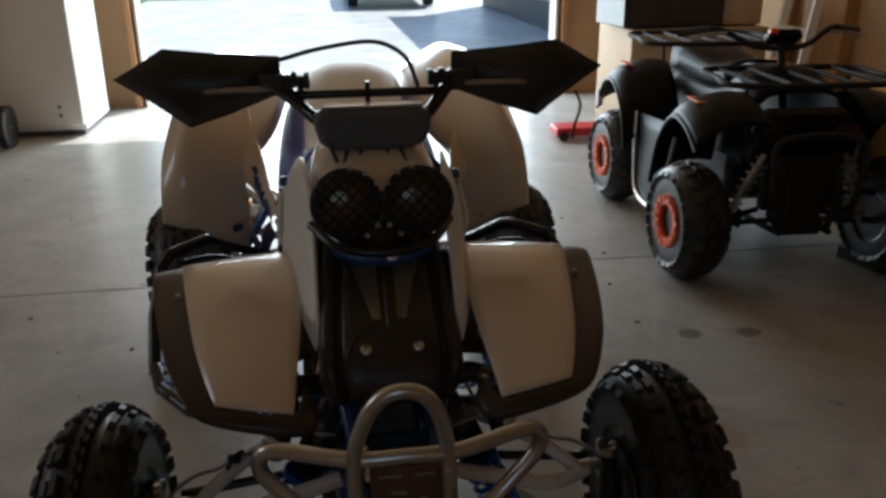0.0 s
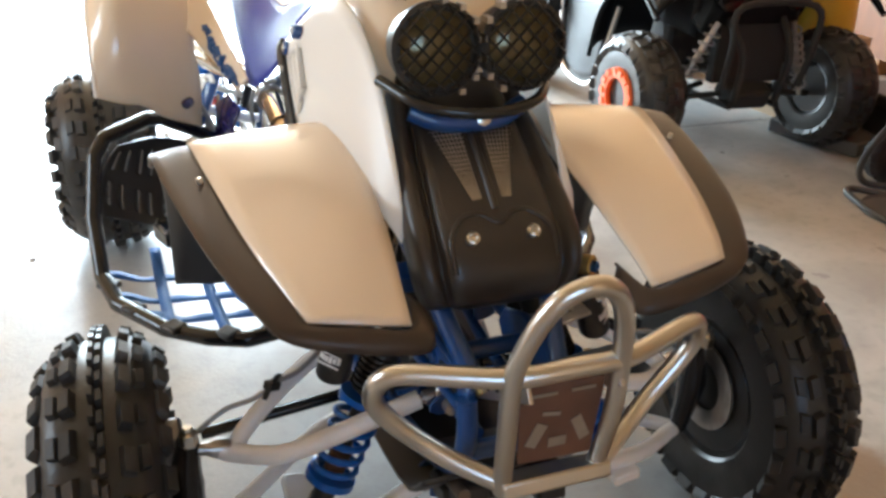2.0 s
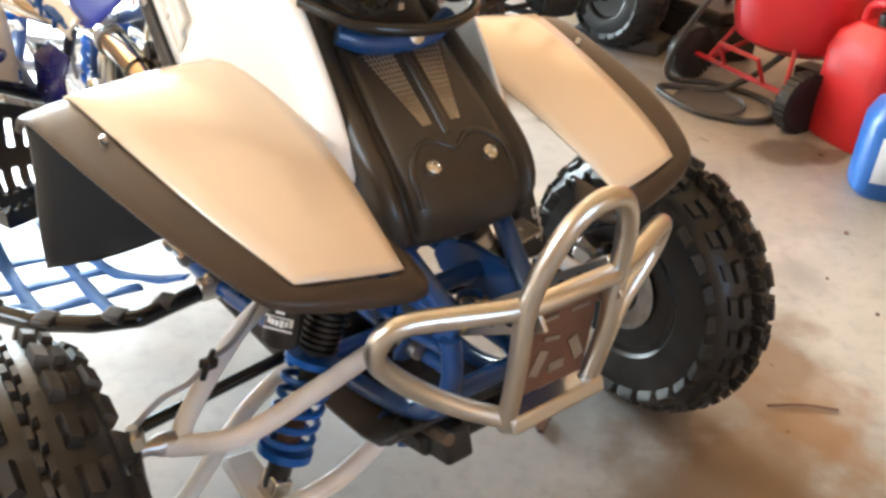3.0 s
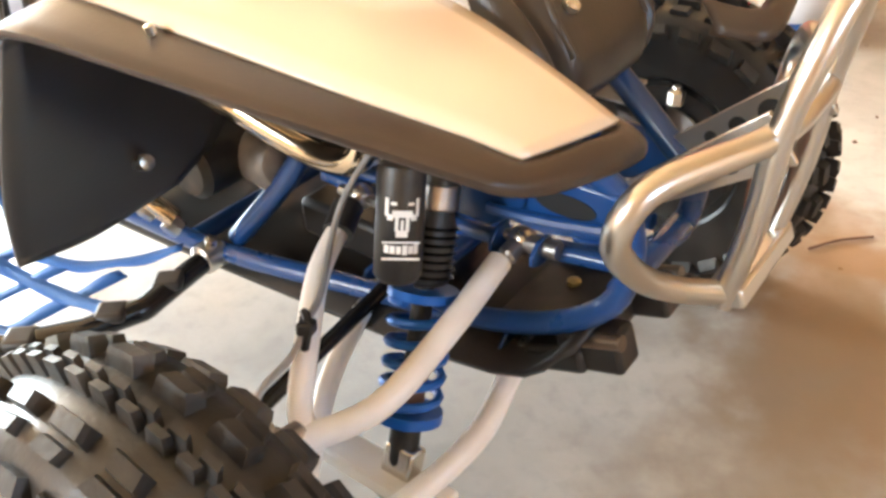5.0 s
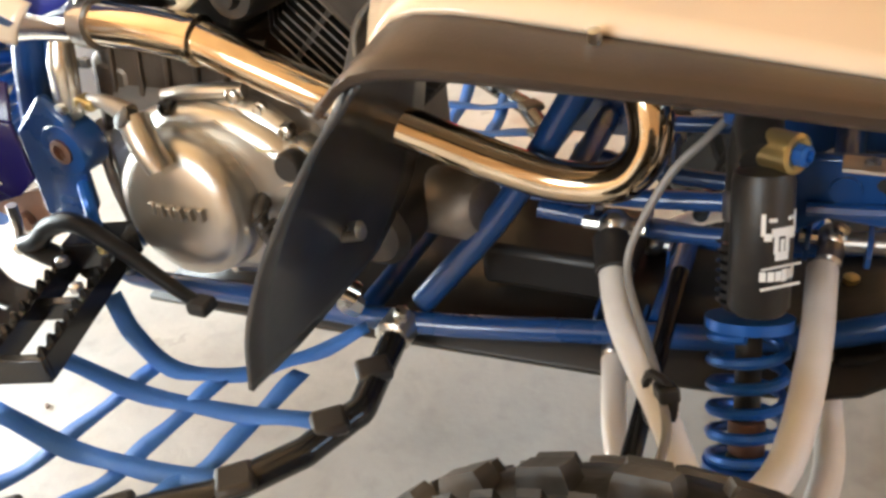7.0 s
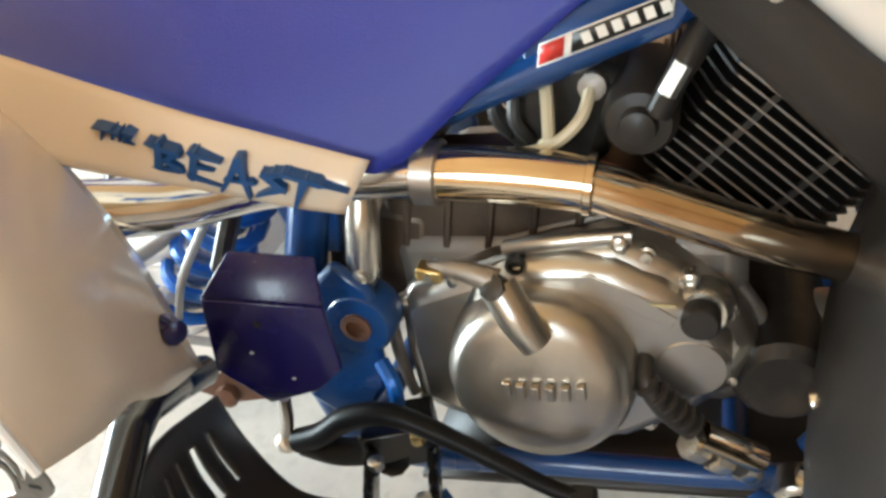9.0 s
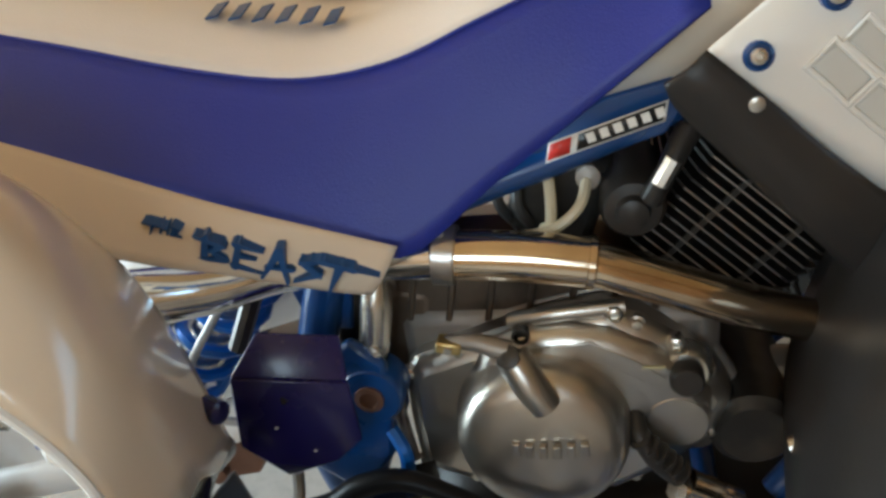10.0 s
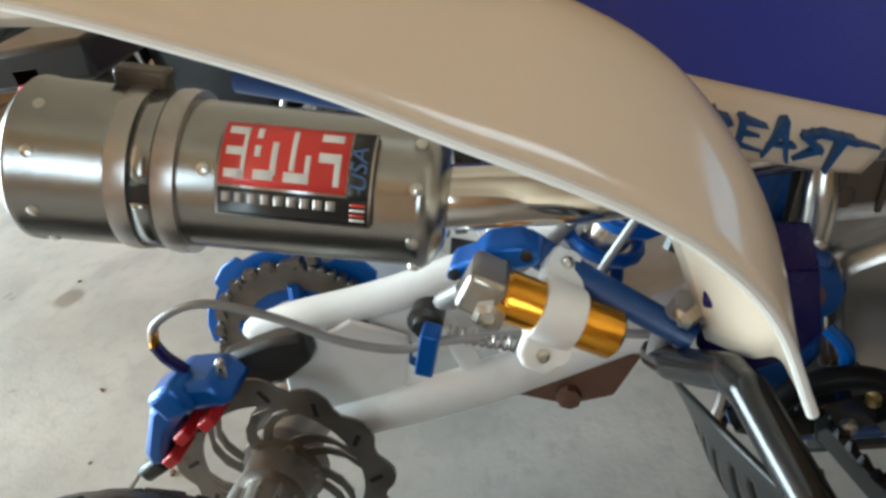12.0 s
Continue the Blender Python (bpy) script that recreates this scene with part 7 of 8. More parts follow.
    for k in range(9):
        patch(0.392 - 0.026 * k, 0.410 - 0.026 * k, -11, -4, 0.0621, STEEL, "badge_bar")
    for k in range(4):
        patch(0.126, 0.156, -17 + 3.6 * k, -15.2 + 3.6 * k, 0.0621, DECAL_RED if k % 2 else DECAL_WHITE, "badge_stripe")
    an = radians(24)
    dr = out * math.cos(an) + up * math.sin(an)
    words("lettering", "USA", a + u * L * 0.127 + dr * 0.0625, (up * math.cos(an) - out * math.sin(an)), u, 0.018, DECAL_BLUE, m, 0.2)


muffler()

# swingarm, rear axle and shock
AX_Y, AX_Z = 1.45, 0.262
for s in (1, -1):
    arm = part("swingarm", Geo().tube([fx(p, s) for p in ((-0.125, 0.80, 0.455), (-0.135, 0.95, 0.405), (-0.145, 1.15, 0.338), (-0.15, 1.36, 0.285))], 0.024, 14, 5, flat=1.2), ARM_WHITE, quad, "white fabricated swingarm")
    part("upper_tube", Geo().tube([fx(p, s) for p in ((-0.11, 0.97, 0.530), (-0.12, 1.10, 0.506), (-0.125, 1.25, 0.464), (-0.13, 1.38, 0.444), (-0.132, 1.44, 0.432), (-0.132, 1.458, 0.428))], [0.017, 0.020, 0.023, 0.022, 0.018, 0.006], 14), ARM_WHITE, arm)
    part("web_plate", Geo().plate([(1.02, 0.50), (1.18, 0.485), (1.36, 0.435), (1.35, 0.395), (1.25, 0.40), (1.17, 0.375), (1.10, 0.39), (1.00, 0.42)], "x", -0.128 * s, -0.136 * s), ARM_WHITE, arm, bevel=0.004)
    part("web_plate", Geo().plate([(1.41, 0.40), (1.30, 0.450), (1.23, 0.42), (1.25, 0.345), (1.34, 0.30), (1.42, 0.31)], "x", -0.146 * s, -0.154 * s), ARM_WHITE, arm, bevel=0.004)
    part("strut", Geo().rod(fx((-0.14, 1.16, 0.34), s), fx((-0.128, 1.20, 0.47), s), 0.014), ARM_WHITE, arm)
    part("strut", Geo().rod(fx((-0.14, 1.22, 0.32), s), fx((-0.128, 1.34, 0.42), s), 0.014), ARM_WHITE, arm)
    for y, z in ((1.13, 0.455), (1.20, 0.44), (1.29, 0.43)):
        part("plate_hole", Geo().lathe(fx((-0.1365, y, z), s), (-s, 0, 0), [(0.007, 0), (0.007, 0.001), (0.003, 0.0012)], 12), DECAL_BLACK, arm)
    part("side_plate", Geo().plate([(1.355, 0.452), (1.40, 0.447), (1.475, 0.425), (1.49, 0.395), (1.44, 0.372), (1.40, 0.380), (1.352, 0.412)], "x", -0.150 * s, -0.185 * s), BLACK_PLASTIC, quad, "dark swingarm slider", bevel=0.008)
    knobby(quad, (-0.550 * s, AX_Y, 0.252), 0.250, 0.225, 0.122, KNOBS, 22, seed=9, knob_h=0.020)
    part("rear_hub", Geo().lathe((-0.31 * s, AX_Y, AX_Z), (-s, 0, 0), [(0.03, -0.06), (0.033, 0.0), (0.033, 0.06), (0.055, 0.07), (0.055, 0.08), (0.02, 0.09)], 20), ALU_RAW, quad)
part("swingarm_bridge", Geo().box((0, 1.10, 0.42), (0.26, 0.10, 0.10), (-15, 0, 0)), ARM_WHITE, quad, bevel=0.015)
part("axle_carrier", Geo().lathe((-0.14, AX_Y, AX_Z), (1, 0, 0), [(0.03, 0), (0.055, 0.0), (0.055, 0.28), (0.03, 0.28)], 28), ALU_RAW, quad, "cast axle carrier")
part("disc_carrier", Geo().lathe((-0.15, 1.425, 0.275), (-1, 0, 0), [(0.04, 0), (0.042, 0.08), (0.03, 0.082)], 24), ALU_RAW, quad)
part("rear_axle", Geo().rod((-0.56, AX_Y, AX_Z), (0.56, AX_Y, AX_Z), 0.019, 16), STEEL, quad)


DISC_Y, DISC_Z = 1.415, 0.279


def disc():
    g = Geo()
    outer, inner = [], []
    for i in range(72):
        a = 2 * math.pi * i / 72
        r = (0.150, 0.150, 0.146, 0.138, 0.136, 0.144)[i % 6]
        outer.append((DISC_Y + r * math.cos(a), DISC_Z + r * math.sin(a)))
        inner.append((DISC_Y + 0.108 * math.cos(a), DISC_Z + 0.108 * math.sin(a)))
    for x in (-0.2335, -0.2295):
        for p in outer + inner:
            g.v.append((x, p[0], p[1]))
    for i in range(72):
        j = (i + 1) % 72
        g.f += [(i, j, 72 + j, 72 + i), (144 + i, 144 + j, 216 + j, 216 + i), (i, j, 144 + j, 144 + i), (72 + i, 72 + j, 216 + j, 216 + i)]
    d = part("rear_brake_disc", g, DISC_STEEL, quad, "wave-edged steel brake disc", smooth=30)
    for k in range(6):
        a = 2 * math.pi * k / 6
        for a0, a1, w_ in ((0.0, 0.85, 0.0085), (0.42, 1.02, 0.0065)):
            mid = [(r_, a + a0 + (a1 - a0) * f_) for r_, f_ in ((0.045, 0.0), (0.062, 0.14), (0.078, 0.32), (0.094, 0.58), (0.110, 0.96))]
            edge = [(DISC_Y + r_ * math.cos(b_ + w_ / r_), DISC_Z + r_ * math.sin(b_ + w_ / r_)) for r_, b_ in mid] + [(DISC_Y + r_ * math.cos(b_ - w_ / r_), DISC_Z + r_ * math.sin(b_ - w_ / r_)) for r_, b_ in mid[::-1]]
            part("spoke", Geo().plate(edge, "x", -0.2300, -0.2332), DISC_STEEL, d)
        part("disc_bolt", Geo().lathe((-0.234, DISC_Y + 0.045 * math.cos(a), DISC_Z + 0.045 * math.sin(a)), (-1, 0, 0), [(0.007, 0), (0.007, 0.006), (0.003, 0.007)], 8), BOLT, d)
        for m_ in (0.12, 0.64):
            aa = a + m_
            part("slot", Geo().box((-0.2342, DISC_Y + 0.124 * math.cos(aa), DISC_Z + 0.124 * math.sin(aa)), (0.0006, 0.020, 0.006), (math.degrees(aa) - 35, 0, 0)), DECAL_BLACK, d)
    part("disc_hub", Geo().lathe((-0.222, DISC_Y, DISC_Z), (-1, 0, 0), [(0.056, -0.01), (0.056, 0.010), (0.046, 0.014), (0.044, 0.050), (0.036, 0.053), (0.033, 0.056), (0.031, 0.095), (0.026, 0.098), (0.022, 0.090)], 28), ALU_RAW, d)
    for k in range(8):
        a = 2 * math.pi * k / 8
        part("hub_spline", Geo().rod((-0.275, DISC_Y + 0.031 * math.cos(a), DISC_Z + 0.031 * math.sin(a)), (-0.318, DISC_Y + 0.031 * math.cos(a), DISC_Z + 0.031 * math.sin(a)), 0.004, 8), BOLT, d)


disc()
cal = part("rear_caliper", Geo().plate([(1.415, 0.425), (1.437, 0.455), (1.491, 0.455), (1.536, 0.415), (1.570, 0.350), (1.568, 0.325), (1.545, 0.330), (1.522, 0.375), (1.482, 0.412), (1.433, 0.418)], "x", -0.205, -0.272), BLUE_ANOD, quad, "blue brake caliper with red pads", bevel=0.010)
part("caliper_bridge", Geo().box((-0.260, 1.491, 0.435), (0.05, 0.05, 0.045), (-28, 0, 0)), BLUE_ANOD, cal, bevel=0.010)
for y, z in ((1.455, 0.358), (1.50, 0.338), (1.535, 0.30)):
    part("brake_pad", Geo().box((-0.252, 1.455 + (y - 1.45) * 0.9, z + 0.040), (0.05, 0.025, 0.016), (-35, 0, 0)), RED, cal, "red brake pad", bevel=0.003)
part("caliper_arm", Geo().box((-0.255, 1.576, 0.312), (0.02, 0.05, 0.025), (-30, 0, 0)), BLACK_PLASTIC, cal, bevel=0.008)
part("bleed_screw", Geo().lathe((-0.245, 1.433, 0.455), (0, -0.2, 1), [(0.006, -0.01), (0.006, 0.012), (0.003, 0.016)], 8), BOLT, cal)
part("brake_line", Geo().tube([(-0.245, 1.478, 0.458), (-0.252, 1.498, 0.495), (-0.25, 1.485, 0.530), (-0.24, 1.43, 0.545), (-0.225, 1.36, 0.512), (-0.215, 1.29, 0.465), (-0.205, 1.225, 0.440), (-0.20, 1.17, 0.445), (-0.19, 1.05, 0.44), (-0.18, 0.92, 0.42)], 0.0052, 8, 8), GREY_HOSE, quad, "grey rear brake line")
part("line_band", Geo().tube([(-0.252, 1.499, 0.500), (-0.2505, 1.4935, 0.520)], 0.0062, 8), GOLD, quad)
part("line_boot", Geo().tube([(-0.245, 1.478, 0.456), (-0.250, 1.492, 0.480), (-0.252, 1.498, 0.500)], 0.008, 8), PURPLE_BLUE, quad)
part("line_clamp", Geo().box((-0.195, 1.195, 0.43), (0.03, 0.022, 0.06), (20, 0, 0)), BLUE_ANOD, quad, "blue line clamp", bevel=0.003)


SP_Y, SP_Z = 1.482, 0.270


def sprocket():
    g = Geo()
    n = 40
    x0, x1 = 0.052, 0.059
    outer = []
    for i in range(n * 4):
        a = 2 * math.pi * i / (n * 4)
        r = 0.140 + (0.006 if i % 4 in (1, 2) else -0.001)
        outer.append((SP_Y + r * math.cos(a), SP_Z + r * math.sin(a)))
    inner = [(SP_Y + 0.104 * math.cos(2 * math.pi * i / (n * 4)), SP_Z + 0.104 * math.sin(2 * math.pi * i / (n * 4))) for i in range(n * 4)]
    m = n * 4
    for x in (x0, x1):
        g.v += [(x, *p) for p in outer + inner]
    for i in range(m):
        j = (i + 1) % m
        g.f += [(i, j, m + j, m + i), (2 * m + i, 2 * m + j, 3 * m + j, 3 * m + i), (i, j, 2 * m + j, 2 * m + i), (m + i, m + j, 3 * m + j, 3 * m + i)]
    sp = part("rear_sprocket", g, CHAIN_STEEL, quad, "steel sprocket on a blue hub", smooth=20)
    part("sprocket_guard", Geo().lathe((0.070, SP_Y, SP_Z), (1, 0, 0), [(0.12, 0), (0.166, 0), (0.166, 0.008), (0.12, 0.008)], 40, closed=True), BLUE_ANOD, sp, "blue anodised guard ring")
    for k in range(9):
        a = 2 * math.pi * k / 9 + 0.2
        part("guard_lug", Geo().plate([(SP_Y + r_ * math.cos(a + b_), SP_Z + r_ * math.sin(a + b_)) for r_, b_ in ((0.160, -0.24), (0.177, -0.19), (0.180, 0), (0.177, 0.19), (0.160, 0.24))], "x", 0.071, 0.077), BLUE_ANOD, sp, bevel=0.002)
    part("sprocket_carrier", Geo().lathe((0.062, SP_Y, SP_Z), (1, 0, 0), [(0.078, 0), (0.110, 0), (0.110, 0.006), (0.078, 0.006)], 40, closed=True), BLUE_ANOD, sp, "blue sprocket carrier")
    for k in range(5):
        a = 2 * math.pi * k / 5 + 0.4
        part("hub_arm", Geo().tube([(0.055, SP_Y + 0.04 * math.cos(a), SP_Z + 0.04 * math.sin(a)), (0.055, SP_Y + 0.112 * math.cos(a), SP_Z + 0.112 * math.sin(a))], [0.016, 0.012], 8, curve=False), BLUE_ANOD, sp)
    ch = Geo()
    pts = []
    for k in range(15):
        a = math.pi * (0.52 - 1.04 * k / 14)
        pts.append((0.055, SP_Y + 0.146 * math.cos(a), SP_Z + 0.146 * math.sin(a)))
    top = [(0.055, 0.80 + (SP_Y - 0.80) * k / 26, 0.50 + (SP_Z + 0.146 - 0.50) * k / 26) for k in range(26)]
    for p in pts + top:
        ch.box(p, (0.014, 0.016, 0.014))
    for k in range(56):
        a = math.pi * 2 * k / 56
        ch.lathe((0.049, SP_Y + 0.145 * math.cos(a), SP_Z + 0.145 * math.sin(a)), (1, 0, 0), [(0.005, 0), (0.006, 0.001), (0.006, 0.013), (0.005, 0.014)], 8)
    part("drive_chain", ch, CHAIN_STEEL, quad, "steel drive chain")


sprocket()
s0, s1 = V(-0.120, 1.075, 0.405), V(-0.130, 0.900, 0.625)
rs = part("rear_shock", Geo().lathe(s0, s1 - s0, [(0.012, -0.02), (0.018, 0.0), (0.018, 0.05), (0.027, 0.055), (0.027, 0.24), (0.018, 0.27)], 20), ALU, quad, "silver rear shock with blue spring")
part("spring", Geo().coil(s0 + (s1 - s0) * 0.12, s0 + (s1 - s0) * 0.92, 0.039, 0.0080, 5.2), BLUE_ANOD, rs, "light blue coil spring")
part("shock_reservoir", Geo().lathe((-0.334, 1.060, 0.590), (0.14, -0.81, -0.565), [(0.020, -0.005), (0.0235, 0.0), (0.0235, 0.108), (0.019, 0.112), (0.001, 0.112)], 28), GOLD, quad, "gold anodised shock reservoir")
part("reservoir_block", Geo().box((-0.338, 1.076, 0.604), (0.046, 0.036, 0.042), (35, 0, 0)), ALU_SATIN, quad, "cast reservoir end block", bevel=0.006)
part("block_nut", Geo().lathe((-0.362, 1.070, 0.590), (-1, 0, 0.1), [(0.015, -0.005), (0.015, 0.008), (0.009, 0.012), (0.007, 0.006)], 6), BOLT, quad)
res_o, res_d = V(-0.334, 1.060, 0.590), V(0.14, -0.81, -0.565)
res_d = res_d / np.linalg.norm(res_d)
res_m = res_o + res_d * 0.050
brk = part("reservoir_bracket", Geo().lathe(res_m, res_d, [(0.0238, -0.019), (0.0285, -0.0195), (0.0300, -0.015), (0.0300, 0.015), (0.0285, 0.0195), (0.0238, 0.019)], 36, closed=True), ARM_WHITE, quad, "white clamp round the gold reservoir")
for f in (1, -1):
    up_ = V(0.55, 0.12, 0.35) if f > 0 else V(-0.20, 0.10, -0.55)
    up_ = up_ - res_d * np.dot(up_, res_d)
    up_ /= np.linalg.norm(up_)
    out_ = np.cross(res_d, up_)
    out_ = out_ if out_[0] < 0 else -out_
    lobe = Geo()
    ring0 = [(-0.021, 0.016), (-0.021, 0.044), (-0.012, 0.066 if f > 0 else 0.054), (0.012, 0.066 if f > 0 else 0.054), (0.021, 0.044), (0.021, 0.016)]
    lobe.add([res_m + res_d * a_ + up_ * b_ + out_ * e_ for e_ in (-0.002, 0.013) for a_, b_ in ring0], [(5, 4, 3, 2, 1, 0), (6, 7, 8, 9, 10, 11)] + [(k, (k + 1) % 6, 6 + (k + 1) % 6, 6 + k) for k in range(6)])
    part("clamp_lobe", lobe, ARM_WHITE, brk, bevel=0.004)
    part("bracket_screw", Geo().lathe(res_m + up_ * (0.048 if f > 0 else 0.038) + out_ * 0.013, out_, [(0.0065, -0.002), (0.006, 0.004), (0.003, 0.006), (0.002, 0.003)], 10), BOLT, brk)
part("bracket_arm", Geo().tube([(-0.35, 1.02, 0.535), (-0.25, 1.05, 0.49), (-0.14, 1.06, 0.46)], 0.013, 10), ARM_WHITE, quad)
part("reservoir_hose", Geo().tube([(-0.335, 1.095, 0.60), (-0.30, 1.13, 0.565), (-0.24, 1.12, 0.53), (-0.16, 1.05, 0.53), (-0.10, 0.97, 0.58)], 0.008, 10), GREY_HOSE, quad)
part("grab_bracket", Geo().tube([(-0.262, 1.050, 0.600), (-0.285, 0.990, 0.565), (-0.322, 0.902, 0.520)], [0.0185, 0.0165, 0.0145], 12, flat=0.8), BLUE_PAINT, quad, "blue linkage arm")
part("linkage_block", Geo().plate([(1.122, 0.588), (1.114, 0.603), (1.092, 0.608), (1.079, 0.620), (1.045, 0.620), (1.028, 0.608), (1.032, 0.595), (1.062, 0.592), (1.076, 0.584)], "x", -0.262, -0.302), BLUE_ANOD, quad, "blue machined block", bevel=0.005)
for y_, z_ in ((1.110, 0.597), (1.040, 0.610)):
    part("block_screw", Geo().lathe((-0.303, y_, z_), (-1, 0, 0), [(0.006, 0), (0.006, 0.004), (0.003, 0.005)], 8), DECAL_BLACK, quad)
part("pivot_roller", Geo().lathe((-0.15, 1.20, 0.45), (-1, 0, 0), [(0.02, -0.01), (0.022, 0.02), (0.014, 0.024), (0.012, 0.034)], 16), BLACK_PLASTIC, quad)
part("roller_spring", Geo().coil((-0.185, 1.17, 0.445), (-0.20, 1.09, 0.435), 0.009, 0.0018, 9, 6), STEEL, quad)
part("linkage_plate", Geo().plate([(0.96, 0.335), (1.02, 0.34), (1.12, 0.31), (1.13, 0.285), (1.06, 0.262), (1.0, 0.275)], "x", -0.10, -0.108), RUST, quad, "rust brown linkage plate", bevel=0.003)
part("linkage_bolt", Geo().lathe((-0.112, 1.056, 0.283), (-1, 0, 0), [(0.016, 0), (0.016, 0.01), (0.008, 0.013)], 8), RUST, quad)

# pivot guard, pegs and nerf bars
pg = part("heel_guard_plate", Geo().add([(-0.278, 0.893, 0.563), (-0.255, 0.787, 0.540), (-0.256, 0.785, 0.470), (-0.263, 0.812, 0.448), (-0.266, 0.868, 0.430), (-0.284, 0.900, 0.484)], [(0, 1, 2, 3, 4, 5)]), PURPLE_BLUE, quad, "glossy deep blue guard plate", solid=0.006, bevel=0.002)
part("guard_top", Geo().add([(-0.278, 0.893, 0.563), (-0.255, 0.787, 0.540), (-0.236, 0.793, 0.580), (-0.250, 0.869, 0.595)], [(0, 1, 2, 3)]), PURPLE_BLUE, pg, solid=0.006, bevel=0.002)
# one dark bolt; the two lower white squares paint bright light spots
for y, z in ((0.865, 0.500), (0.835, 0.465), (0.85, 0.53)):
    part("guard_bolt_spot", Geo().lathe((-0.254 - (y - 0.79) * 0.24, y, z), (-1, 0.2, 0), [(0.0075, -0.008), (0.0065, 0.004), (0.003, 0.005)], 4), WHITE_PANEL if z < 0.52 else ENGINE_BLACK, pg)
part("pivot_boss", Geo().lathe((-0.190, 0.788, 0.480), (-1, 0, 0), [(0.036, -0.02), (0.036, 0.012), (0.032, 0.017), (0.018, 0.018)], 24), BLUE_PAINT, quad)
part("pivot_bolt", Geo().lathe((-0.207, 0.788, 0.480), (-1, 0, 0), [(0.016, -0.004), (0.016, 0.004), (0.010, 0.005), (0.009, 0.002)], 12), RUST, quad, "rusty pivot bolt")
part("guard_clip", Geo().tube([(-0.21, 0.77, 0.44), (-0.225, 0.755, 0.42), (-0.225, 0.76, 0.38), (-0.215, 0.78, 0.36)], 0.008, 8), BLUE_ANOD, quad)
part("brake_switch_rod", Geo().tube([(-0.198, 0.865, 0.65), (-0.205, 0.890, 0.60), (-0.214, 0.914, 0.550)], 0.010, 8), ENGINE_BLACK, quad)
part("breather_hose", Geo().tube([(-0.178, 0.900, 0.640), (-0.185, 0.940, 0.580), (-0.190, 0.985, 0.520), (-0.180, 1.02, 0.46)], 0.0048, 8), GREY_HOSE, quad)
part("rear_master_cylinder", Geo().lathe((-0.150, 0.800, 0.58), (0, 0.25, -1), [(0.009, -0.03), (0.013, -0.02), (0.014, 0.06), (0.010, 0.08), (0.007, 0.12)], 14), ENGINE_BLACK, quad)
part("brake_pedal", Geo().tube([(-0.250, 0.868, 0.360), (-0.252, 0.835, 0.375), (-0.252, 0.800, 0.400), (-0.254, 0.750, 0.412), (-0.258, 0.690, 0.390), (-0.264, 0.640, 0.368), (-0.268, 0.600, 0.350), (-0.272, 0.575, 0.345)], [0.013, 0.013, 0.013, 0.012, 0.010, 0.009, 0.008, 0.008], 12), QUAD_BLACK, quad, "black rear brake pedal")
part("pedal_tip", Geo().box((-0.275, 0.570, 0.345), (0.026, 0.026, 0.016)), MATTE_BLACK, quad, bevel=0.004)
part("pedal_link", Geo().tube([(-0.248, 0.862, 0.358), (-0.245, 0.825, 0.345), (-0.235, 0.785, 0.342)], 0.015, 12), MATTE_BLACK, quad)
part("pedal_rod", Geo().tube([(-0.245, 0.885, 0.355), (-0.245, 0.875, 0.385), (-0.245, 0.87, 0.415)], 0.007, 8), STEEL, quad)
part("return_spring", Geo().coil((-0.236, 0.800, 0.352), (-0.225, 0.845, 0.325), 0.006, 0.0014, 9, 6), BOLT, quad)
part("pedal_joint", Geo().ball((-0.245, 0.885, 0.352), 0.013), BOLT, quad)


